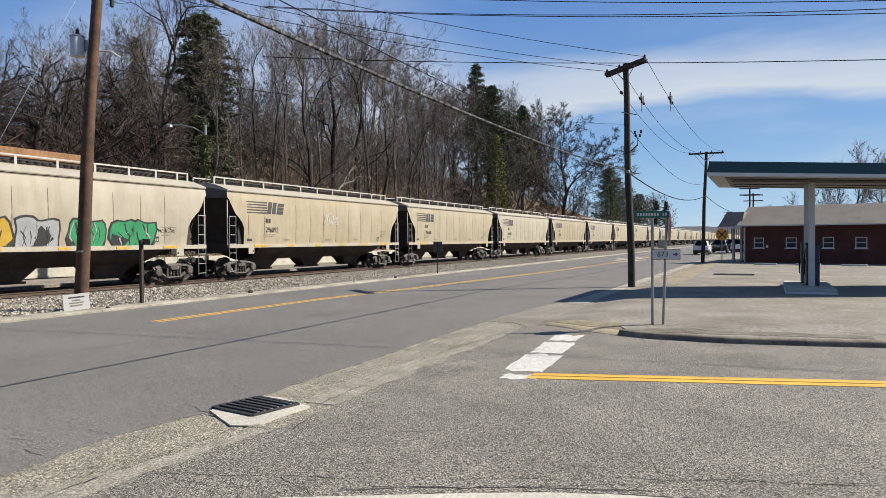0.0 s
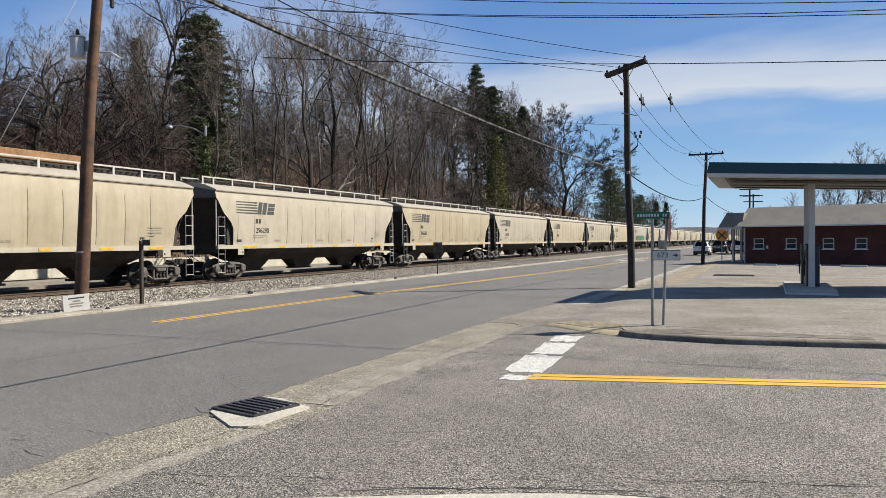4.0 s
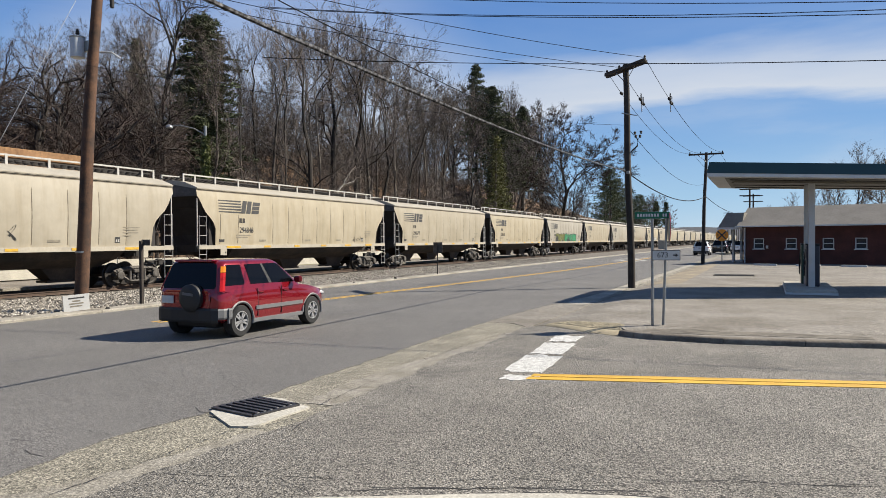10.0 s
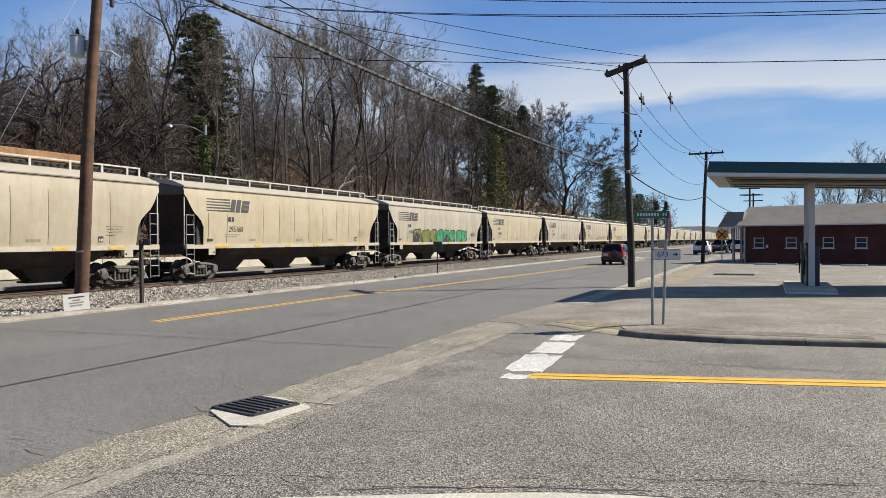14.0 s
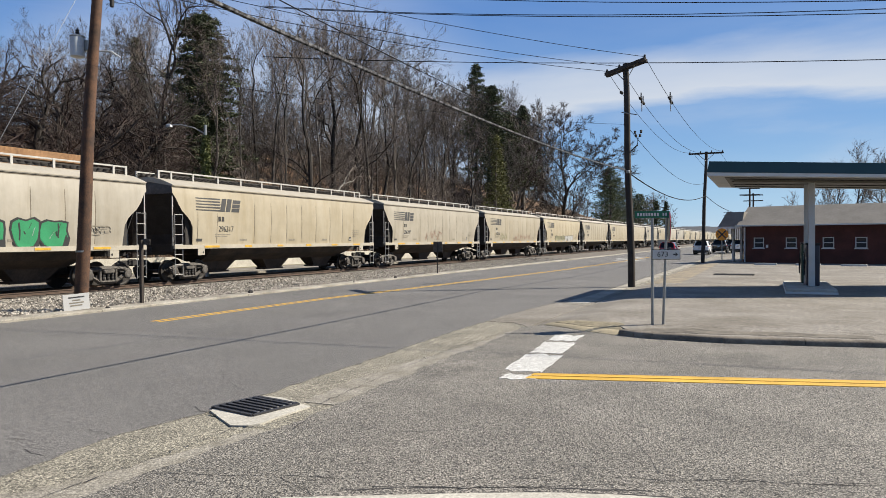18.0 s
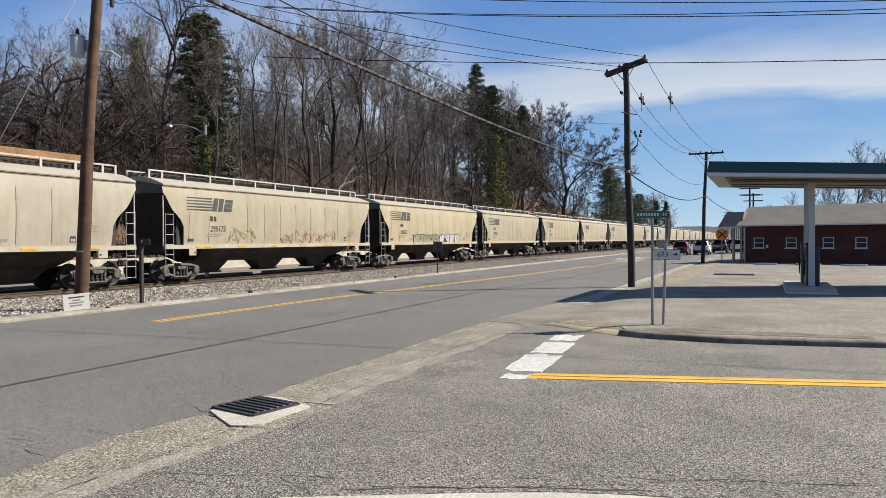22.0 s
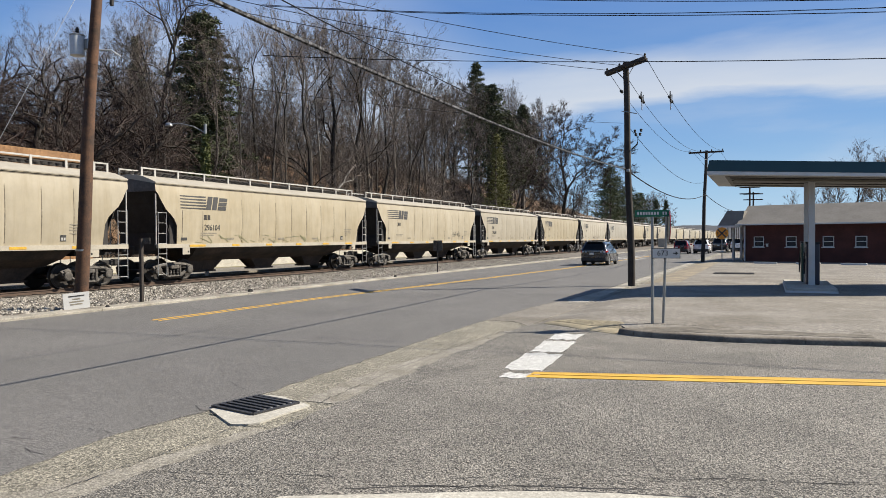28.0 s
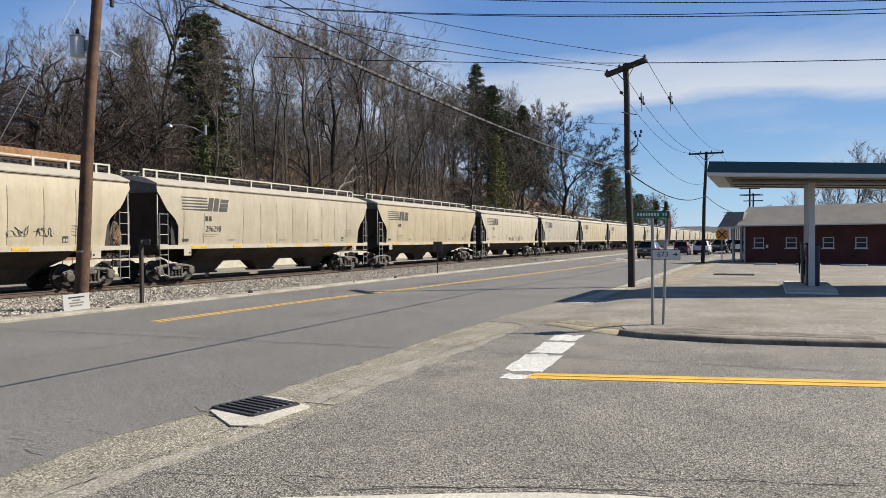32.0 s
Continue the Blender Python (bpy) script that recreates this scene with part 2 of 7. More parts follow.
OLIVE_NEEDLE = mat("olive cedar foliage", (0.19, 0.19, 0.06), 0.85, var=0.4, scale=0.5, fine=4, bump=0, rand=0.1)
NEEDLE = mat("evergreen needles", (0.085, 0.105, 0.04), 0.8, var=0.4, scale=0.5, fine=4, bump=0, rand=0.25)
IVY = mat("ivy leaves", (0.12, 0.14, 0.025), 0.6, var=0.4, scale=3, fine=12, bump=0)
STEEL = mat("galvanised steel", (0.42, 0.43, 0.43), 0.45, metal=0.8, var=0.15, scale=5, bump=0.05)
WIRE = mat("black cable", (0.012, 0.012, 0.013), 0.8, var=0.1, bump=0, spec=0.1)
# strong pale and dark mottling paints in the highlights of the lashing
CABLE = mat("lashed cable with painted glints", (0.13, 0.13, 0.135), 0.7, var=0.9, scale=9, fine=18, bump=0, spec=0.1, tint=(0.01, 0.01, 0.011))
SIGN_GREEN = mat("green sign face", (0.0, 0.16, 0.075), 0.4, var=0.05, bump=0)
SIGN_WHITE = mat("white sign face", (0.72, 0.71, 0.68), 0.45, var=0.06, bump=0)
SIGN_YELLOW = mat("amber sign face", (0.95, 0.33, 0.005), 0.4, var=0.05, bump=0)
SIGN_RED = mat("red sign face", (0.55, 0.03, 0.05), 0.4, var=0.08, bump=0)
BRICK = mat("red brick", (0.11, 0.032, 0.022), 0.9, var=0.3, scale=1.0, fine=12, bump=0.3)
ORANGE_BRICK = mat("orange brown brick", (0.34, 0.19, 0.09), 0.9, var=0.35, scale=0.5, fine=5, bump=0.3, tint=(0.24, 0.12, 0.05))
SHINGLE = mat("grey roof shingles", (0.26, 0.235, 0.2), 0.9, var=0.15, scale=0.8, fine=9, bump=0.3)
WHITE = mat("white painted trim", (0.72, 0.72, 0.70), 0.5, var=0.1, scale=1.5, bump=0.05)
CANOPY_GREEN = mat("dark green fascia", (0.012, 0.05, 0.05), 0.35, var=0.1, scale=1, bump=0)
# tan panels, darkened to put the shade under the canopy into the colour
CANOPY_UNDER = mat("shaded canopy soffit panels", (0.22, 0.205, 0.165), 0.6, var=0.2, scale=0.8, bump=0.05)
PUMP_BLUE = mat("navy pump panel", (0.012, 0.018, 0.05), 0.4, var=0.15, bump=0)
PUMP_GREEN = mat("green pump panel", (0.01, 0.07, 0.055), 0.4, var=0.15, bump=0)
PANE = glass("window glass", (0.03, 0.035, 0.04), 0.05)
CAR_GLASS = glass("tinted car glass", (0.004, 0.004, 0.005), 0.03, 0.16)
TYRE = mat("tyre rubber", (0.018, 0.018, 0.019), 0.85, var=0.2, scale=8, bump=0.1)
RIM = mat("alloy rim", (0.5, 0.5, 0.51), 0.35, metal=0.45, var=0.05, bump=0)
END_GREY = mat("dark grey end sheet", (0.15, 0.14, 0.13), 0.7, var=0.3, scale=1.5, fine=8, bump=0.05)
CAN_GREY = mat("grey can paint", (0.6, 0.62, 0.64), 0.5, var=0.1, scale=3, bump=0)
# bluish grey stands in for the distance haze over the woods
RIDGE = mat("hazy far winter woods", (0.06, 0.064, 0.075), 0.95, var=0.2, scale=0.02, fine=0.2, bump=0)
INFILL = mat("tan worn concrete", (0.44, 0.37, 0.24), 0.95, var=0.25, scale=1.5, fine=30, bump=0.4, speck=0.2, cell=50, world_coords=True)
TAN_BAND = mat("tan worn concrete band", (0.33, 0.27, 0.18), 0.95, var=0.35, scale=0.8, fine=14, bump=0.4, tint=(0.24, 0.2, 0.145), speck=0.3, cell=40, world_coords=True)
GRIME = mat("grime on the lot", (0.19, 0.165, 0.13), 0.95, var=0.4, scale=2.5, fine=12, bump=0.3, tint=(0.09, 0.076, 0.058), world_coords=True)
PLASTIC = mat("black trim plastic", (0.02, 0.02, 0.021), 0.6, var=0.15, bump=0.05)
GREY_PLASTIC = mat("grey cladding", (0.17, 0.17, 0.175), 0.55, var=0.1, bump=0)
SATIN = mat("satin silver", (0.42, 0.42, 0.43), 0.4, metal=0.6, var=0.05, bump=0)
TAIL = mat("red tail lamp", (0.5, 0.01, 0.008), 0.15, var=0.05, bump=0)
AMBER = mat("amber lamp", (0.8, 0.25, 0.01), 0.15, var=0.05, bump=0)
LAMP_CLEAR = mat("clear headlamp", (0.7, 0.7, 0.7), 0.1, var=0.05, bump=0)


def paint(name, c):
    m = mat(name, c, 0.2, metal=0.5, var=0.05, scale=1, bump=0)
    m.node_tree.nodes["Principled BSDF"].inputs["Coat Weight"].default_value = 1.0
    return m


PAINT_RED = paint("red car paint", (0.34, 0.008, 0.018))
PAINT_GREY = paint("graphite car paint", (0.034, 0.037, 0.048))
PAINT_WHITE = mat("white car paint", (0.98, 0.98, 0.98), 0.3, var=0.04, scale=1, bump=0)
PAINT_BLACK = paint("black car paint", (0.02, 0.02, 0.024))


# ---- mesh tools ----
class Shape:
    """Vertices and faces of one part."""

    def __init__(self):
        self.v, self.f = [], []

    def add(self, verts, faces):
        n = len(self.v)
        self.v.extend(tuple(p) for p in verts)
        self.f.extend(tuple(n + i for i in f) for f in faces)
        return self

    def box(self, c, s, rz=0.0, bevel=0.0, rx=0.0, ry=0.0):
        """A box round c of size s, with chamfered long edges where bevel is given."""
        x, y, z = (v / 2 for v in s)
        m = Matrix.Translation(c) @ Euler((rx, ry, rz)).to_matrix().to_4x4()
        if bevel:
            b = min(bevel, 0.45 * min(s))
            ring = [(x - b, -y), (x, -y + b), (x, y - b), (x - b, y), (-x + b, y), (-x, y - b), (-x, -y + b), (-x + b, -y)]
            rows = [(1 - b / max(x, y), -z), (1, -z + b), (1, z - b), (1 - b / max(x, y), z)]
            vs = [m @ Vector((px * k, py * k, h)) for k, h in rows for px, py in ring]
            fs = [(r * 8 + i, r * 8 + (i + 1) % 8, r * 8 + 8 + (i + 1) % 8, r * 8 + 8 + i) for r in range(3) for i in range(8)]
            fs += [tuple(range(7, -1, -1)), tuple(range(24, 32))]
            return self.add(vs, fs)
        vs = [m @ Vector((sx * x, sy * y, sz * z)) for sz in (-1, 1) for sx, sy in ((-1, -1), (1, -1), (1, 1), (-1, 1))]
        return self.add(vs, [(3, 2, 1, 0), (4, 5, 6, 7), (0, 1, 5, 4), (1, 2, 6, 5), (2, 3, 7, 6), (3, 0, 4, 7)])

    def tube(self, points, radii, n=6, caps=True):
        """A round bar along points."""
        pts = [Vector(p) for p in points]
        if not hasattr(radii, "__len__"):
            radii = [radii] * len(pts)
        vs, fs = [], []
        for i, p in enumerate(pts):
            d = (pts[min(i + 1, len(pts) - 1)] - pts[max(i - 1, 0)]).normalized()
            a = d.cross(Vector((0, 0, 1)) if abs(d.z) < 0.9 else Vector((1, 0, 0))).normalized()
            b = d.cross(a)
            for k in range(n):
                w = 2 * math.pi * k / n
                vs.append(p + (a * math.cos(w) + b * math.sin(w)) * radii[i])
        for i in range(len(pts) - 1):
            for k in range(n):
                fs.append((i * n + k, (i + 1) * n + k, (i + 1) * n + (k + 1) % n, i * n + (k + 1) % n))
        if caps:
            fs += [tuple(range(n)), tuple(range(len(vs) - 1, len(vs) - 1 - n, -1))]
        return self.add(vs, fs)

    def turned(self, c, axis, profile, n=24):
        """A lathed piece: profile rows (along axis, radius); axis 'x', 'y' or 'z'."""
        vs, fs = [], []
        for h, r in profile:
            for k in range(n):
                w = 2 * math.pi * k / n
                q = {"x": (h, r * math.cos(w), r * math.sin(w)), "y": (r * math.sin(w), h, r * math.cos(w)), "z": (r * math.cos(w), r * math.sin(w), h)}[axis]
                vs.append(Vector(c) + Vector(q))
        for i in range(len(profile) - 1):
            for k in range(n):
                fs.append((i * n + k, i * n + (k + 1) % n, (i + 1) * n + (k + 1) % n, (i + 1) * n + k))
        fs += [tuple(range(n - 1, -1, -1)), tuple(range(len(vs) - n, len(vs)))]
        return self.add(vs, fs)

    def loft(self, rings, closed=True, caps=True):
        n = len(rings[0])
        vs = [p for r in rings for p in r]
        fs = []
        for i in range(len(rings) - 1):
            for k in range(n if closed else n - 1):
                fs.append((i * n + k, i * n + (k + 1) % n, (i + 1) * n + (k + 1) % n, (i + 1) * n + k))
        if caps and closed:
            fs += [tuple(range(n - 1, -1, -1)), tuple(range(len(vs) - n, len(vs)))]
        return self.add(vs, fs)

    def slab(self, outline, z0, z1):
        """An outline in the ground plane, raised from z0 to z1."""
        n = len(outline)
        vs = [(x, y, z) for z in (z0, z1) for x, y in outline]
        fs = [tuple(range(n - 1, -1, -1)), tuple(range(n, 2 * n))] + [(i, (i + 1) % n, n + (i + 1) % n, n + i) for i in range(n)]
        return self.add(vs, fs)


def mesh_of(name, s, material, smooth=False):
    me = bpy.data.meshes.new(name)
    me.from_pydata(s.v, [], s.f)
    me.materials.append(material)
    bm = bmesh.new()
    bm.from_mesh(me)
    bmesh.ops.recalc_face_normals(bm, faces=bm.faces) if len(s.f) < 60000 else None
    bm.to_mesh(me)
    bm.free()
    if smooth:
        me.shade_smooth()
        me.set_sharp_from_angle(angle=radians(38))
    return me


def part(name, s, material, parent=None, label="", smooth=False):
    """One mesh object under a thing or a part."""
    ob = new(name, s if isinstance(s, bpy.types.Mesh) else mesh_of(name, s, material, smooth))
    ob.parent = parent
    if label:
        tagged(ob, label)
    return ob


def thing(name, label, category, at=None, group="", kind=""):
    ob = new(name)
    ob.empty_display_size = 0.2
    if at is not None:
        ob.matrix_basis = at
    return tagged(ob, label, category, group, kind)


def letters(name, text, size, material, parent, m, depth=0.004, label=""):
    """Built-in font lettering turned into a mesh, on the plane of m (x along the line, y up)."""
    cu = bpy.data.curves.new(name, "FONT")
    cu.body, cu.size, cu.extrude, cu.align_x, cu.align_y, cu.resolution_u = text, size, depth, "CENTER", "CENTER", 3
    tmp = bpy.data.objects.new(name, cu)
    me = bpy.data.meshes.new_from_object(tmp)
    bpy.data.objects.remove(tmp)
    me.materials.append(material)
    me.transform(m)
    ob = new(name, me)
    ob.parent = parent
    if label:
        tagged(ob, label)
    return ob


# ---- ground, road, track ----
def sheet(name, xs, ys, height, material, label, smooth=True, parent=None):
    s = Shape()
    n = len(ys)
    s.v = [(x, y, height(x, y)) for x in xs for y in ys]
    s.f = [(i * n + j, (i + 1) * n + j, (i + 1) * n + j + 1, i * n + j + 1) for i in range(len(xs) - 1) for j in range(n - 1)]
    return tagged(part(name, s, material, parent, smooth=smooth), label, name.replace("_", " "), kind="structure")


def steps(a, b, n):
    return [a + (b - a) * i / n for i in range(n + 1)]


sheet("ground", [-3000, -400, -60, -17, 60, 400, 3000], [-3000, -300, 0, 300, 900, 3000], lambda x, y: -0.12, GRASS, "wide sheet of dull winter grass and earth")


def road_piece(name, outline, z0, z1, material, label):
    return tagged(part(name, Shape().slab(outline, z0, z1), material), label, name.replace("_", " "), kind="structure")


ragged = random.Random(4)


def ragged_edge(pts, step=0.2, rough=0.022):
    """A worn edge: a line through pts, broken into short uneven steps."""
    fine = []
    for (ax, ay), (bx, by) in zip(pts, pts[1:]):
        n = max(1, int(math.hypot(bx - ax, by - ay) / step))
        if n > 200:
            n = 1
        fine += [(ax + (bx - ax) * k / n + (ragged.gauss(0, rough) if n > 1 else 0), ay + (by - ay) * k / n) for k in range(n)]
    return fine + [pts[-1]]


road_edge = ragged_edge([(-5.8, -120), (-5.8, 3.0), (-5.8, 3.9), (-5.9, 4.8), (-5.93, 5.2), (-5.84, 6.2), (-5.78, 7.3), (-5.86, 9.1), (-5.93, 11), (-6.07, 13.3), (-6.1, 15.5), (-6.12, 17.7), (-6.0, 20.3), (-5.8, 22), (-5.6, 27), (-5.6, 420)])
street_edge = ragged_edge([(-4.8, -40), (-4.8, 3.0), (-4.76, 4.1), (-4.7, 5.2), (-4.62, 6.2), (-4.65, 7.2), (-4.72, 8.8), (-4.81, 10.5), (-4.8, 12.1), (-4.89, 14), (-4.9, 15.4)], rough=0.03)
road_piece("road", [(-16.7, -120)] + road_edge + [(-16.7, 420)], -0.11, 0.0, ASPHALT, "smooth grey asphalt two-lane main road")
road_piece("side_street", [(70, -40), (70, 15.7), (-4.5, 15.7)] + street_edge[::-1], -0.11, 0.001, STREET, "coarse weathered asphalt side street with fine cracks")
road_piece("gutter", [(-6.4, -120), (-4.5, -120), (-4.5, 15.6), (-4.87, 15.7), (-4.87, 420), (-6.4, 420)], -0.11, -0.012, GUTTER, "worn pebbled concrete gutter along the road")
for strip in (([(-5.5, 2.8), (-5.36, 3.58), (-5.14, 4.04), (-4.98, 4.6), (-4.9, 5.18), (-4.82, 5.9)], [(-4.5, 5.9), (-4.6, 2.8)]), ([(-5.1, 7.15), (-5.14, 7.5), (-5.28, 8.8), (-5.2, 10.2), (-5.0, 12.5), (-4.95, 14.5)], [(-4.6, 14.5), (-4.45, 7.15)])):
    road_piece("gutter_strip", ragged_edge(strip[0], 0.12, 0.035) + strip[1], -0.1, -0.006, SMOOTH_GUTTER, "smooth pale strip of the worn gutter")
road_piece("gutter_strip", ragged_edge([(-5.62, 21.5), (-5.55, 30), (-5.55, 40), (-5.55, 60)], 0.3, 0.02) + [(-5.12, 60), (-5.12, 30), (-5.0, 21.5)], -0.1, -0.001, FAR_KERB, "pale concrete gutter along the edge of the lot")
road_piece("gutter_apron", ragged_edge([(-6.3, 16.0), (-5.4, 15.9), (-4.86, 15.3)], 0.15, 0.03) + [(-4.86, 26), (-6.3, 26)], -0.1, -0.006, LOT, "smooth worn concrete apron at the corner")
road_piece("far_kerb", [(-17.35, -120), (-16.7, -120), (-16.7, 8), (-17.35, 8)], -0.11, 0.07, FAR_KERB, "pale concrete kerb beside the ballast")
road_piece("far_kerb", [(-17.35, 93.5), (-16.7, 93.5), (-16.7, 420), (-17.35, 420)], -0.11, 0.07, FAR_KERB, "pale concrete kerb beside the ballast")
kerb_rng = random.Random(17)
far_kerb_row = thing("kerb_row", "row of pale weathered kerb stones beside the ballast", "kerb", kind="structure")
for k in range(28):
    y0, y1, tilt = 8.0 + 3.05 * k, 8.0 + 3.05 * (k + 1) - 0.014, kerb_rng.uniform(-0.008, 0.008)
    part("kerb_stone", Shape().loft([[(x, y, z + tilt) for x, z in ((-16.7, -0.11), (-16.7, 0.045), (-16.72, 0.066), (-16.78, 0.074), (-17.3, 0.076), (-17.35, 0.06), (-17.35, -0.11))] for y in (y0, y1)]), FAR_KERB, far_kerb_row)


def lot_height(x, y):
    up = min(1, max(0, (x + 4.88) / 1.1))
    return -0.02 + 0.12 * up * up * (3 - 2 * up)


sheet("lot", [-4.88, -4.6, -4.3, -4.0, -3.7, -3.4, 0, 10, 40, 80], [15.75, 18, 22, 30, 45, 75, 120, 300], lot_height, LOT, "patched pale concrete filling station lot")
road_piece("lot_edge", [(-3.1, 15.77), (-2.85, 15.3), (-2.62, 14.75), (-2.05, 14.42), (-0.76, 14.3), (0.6, 14.48), (1.9, 14.76), (8, 15.2), (30, 15.6), (30, 15.77)], -0.11, 0.096, LOT, "pale concrete edge of the lot")
# low rounded kerb round the corner
kerb_line = [(-2.75, 14.55), (-2.42, 14.37), (-2.05, 14.25), (-0.76, 14.14), (0.6, 14.32), (1.9, 14.6), (8, 15.05), (30, 15.45)]
for (ax, ay), (bx, by) in zip(kerb_line, kerb_line[1:]):
    d = Vector((bx - ax, by - ay)).normalized() * 0.006
    k = 1 / math.hypot(bx - ax, by - ay)
    nx, ny = -(by - ay) * k, (bx - ax) * k
    s = Shape().loft([[(px + nx * o, py + ny * o, z) for o, z in ((0.0, -0.1), (0.0, 0.06), (0.02, 0.095), (0.06, 0.112), (0.16, 0.116), (0.17, -0.1))] for px, py in ((ax + d.x, ay + d.y), (bx - d.x, by - d.y))])
    tagged(part("kerb", s, DARK_KERB, smooth=True), "brown stained concrete kerb stone", "kerb", kind="structure")
nose = [(-4.62, 15.66), (-4.38, 15.55), (-4.04, 15.34), (-3.62, 15.0), (-3.2, 14.74), (-2.85, 14.58), (-2.56, 14.5), (-2.5, 14.9), (-2.62, 15.5), (-3.1, 15.78), (-3.7, 15.9), (-4.3, 15.98), (-4.62, 15.9)]


def shrunk(k, z):
    """The outline drawn back towards the lot by the share k, at height z."""
    return [(-3.3 + (x + 3.3) * (0.4 + 0.6 * k), 15.93 + (y - 15.93) * k, z) for x, y in nose]


s = Shape().loft([shrunk(1.0, -0.1), shrunk(1.0, 0.006), shrunk(0.95, 0.03), shrunk(0.78, 0.056), shrunk(0.5, 0.082), shrunk(0.15, 0.1)])
tagged(part("kerb_nose", s, INFILL, smooth=True), "worn tan rounded kerb of the corner", "kerb", kind="structure")
s = Shape().loft([shrunk(0.72, 0.05), shrunk(0.7, 0.07), shrunk(0.45, 0.093), shrunk(0.12, 0.108)])
tagged(part("kerb_infill", s, PEBBLES, smooth=True), "tan pebbled concrete infill of the kerb corner", "kerb", kind="structure")

sheet("lot_band", [-4.8, -4.5, -4.2, -3.9, -3.6, -3.3], [31, 36, 42, 50, 57.5], lambda x, y: lot_height(x, y) + 0.006 + 0.002 * (x > -3.4), TAN_BAND, "tan worn concrete band along the edge of the lot")
grime = random.Random(3)
road_piece("grime", [(-2.3 + 0.45 * k, 14.56 + (0.02 if k < 4 else 0.045) * k) for k in range(10)] + [(1.75 - 0.45 * k, 15.1 + 0.3 * grime.random() + 0.02 * (10 - k)) for k in range(10)], 0.085, 0.1005, GRIME, "brown grime washed along the kerb")
# painted lines
for x in (-13.62, -13.38):
    pts = [(x, 12.9), (x, 20), (x + 0.45, 25.5), (x + 0.95, 33), (x + 1.7, 45), (x + 2.0, 62), (x + 2.1, 90)]
    for (ax, ay), (bx, by) in zip(pts, pts[1:]):
        road_piece("yellow_line", [(ax - 0.045, ay), (ax + 0.045, ay), (bx + 0.045, by - 0.004), (bx - 0.045, by - 0.004)], 0.0005, 0.005, YELLOW, "yellow painted centre line of the road")
for dy in (0.0, 0.23):
    road_piece("yellow_line", [(-3.08, 9.52 + dy), (3.0, 11.17 + dy * 1.1), (3.0, 11.39 + dy * 1.1), (-3.08, 9.72 + dy)], 0.002, 0.007, YELLOW, "yellow painted centre line of the side street")
worn = random.Random(12)
for ya, yb, cut in ((9.38, 9.72, 0.1), (9.98, 11.55, 0.0), (11.72, 13.1, 0.03), (13.28, 14.12, 0.06)):
    xa, xb = -3.51 - 0.1 * (ya - 9.4), -3.51 - 0.1 * (yb - 9.4)
    near = [(xa + cut + (0.57 - cut) * f, ya + 0.13 * f + worn.uniform(-0.08, 0.08)) for f in steps(0, 1, 9)]
    right = [(xa + 0.57 + (xb + 0.62 - xa - 0.57) * f + worn.uniform(-0.02, 0.02), ya + 0.13 + (yb - ya) * f) for f in (0.2, 0.4, 0.6, 0.8)]
    far = [(xb + 0.62 - (0.62 - cut) * f, yb + 0.08 - 0.06 * f + worn.uniform(-0.09, 0.09)) for f in steps(0, 1, 9)]
    left = [(xb + (xa - xb) * f + cut + worn.uniform(-0.02, 0.03), yb + (ya - yb) * f) for f in (0.2, 0.4, 0.6, 0.8)]
    road_piece("stop_line_block", near + right + far + left, 0.002, 0.006, WHITE_PAINT, "worn white painted stop line block")


lump_rng = random.Random(9)
for x, y, r in ((-16.95, 20.6, 0.1), (-16.9, 31.5, 0.08), (-16.8, 27.4, 0.05), (-16.85, 14.4, 0.06)):
    lump = thing("asphalt_lump", "loose black lump of asphalt lying on the kerb", "rubble", pose(x, y, 0.065))
    ring_pts = [[(q * r * lump_rng.uniform(0.8, 1.2) * math.cos(a * 1.05), q * r * lump_rng.uniform(0.8, 1.2) * math.sin(a * 1.05), z * r) for a in range(6)] for q, z in ((0.9, 0.0), (1.0, 0.5), (0.6, 1.1))]
    part("lump", Shape().loft(ring_pts), CAR_DARK, lump)


# cracks and seams in the asphalt
def crack(pts, w, z=0.0035):
    r = random.Random(round(pts[0][0] * 100 + pts[0][1] * 10))
    fine = []
    for (ax, ay), (bx, by) in zip(pts, pts[1:]):
        n = max(2, int(math.hypot(bx - ax, by - ay) / 0.09))
        for k in range(n):
            f = k / n
            fine.append((ax + (bx - ax) * f + r.gauss(0, 0.013), ay + (by - ay) * f + r.gauss(0, 0.013)))
    fine.append(pts[-1])
    s = Shape()
    left, right = [], []
    for i, (x, y) in enumerate(fine):
        p, q = fine[max(i - 1, 0)], fine[min(i + 1, len(fine) - 1)]
        d = Vector((q[0] - p[0], q[1] - p[1])).normalized()
        h = 0.68 * w * r.uniform(0.2, 1.0) * (0.25 if i in (0, len(fine) - 1) else 1)
        left.append((x - d.y * h, y + d.x * h, z))
        right.append((x + d.y * h, y - d.x * h, z))
    s.loft([left, right], closed=False, caps=False)
    tagged(part("crack", s, CAR_DARK), "thin dark crack in worn asphalt", "crack", kind="structure")


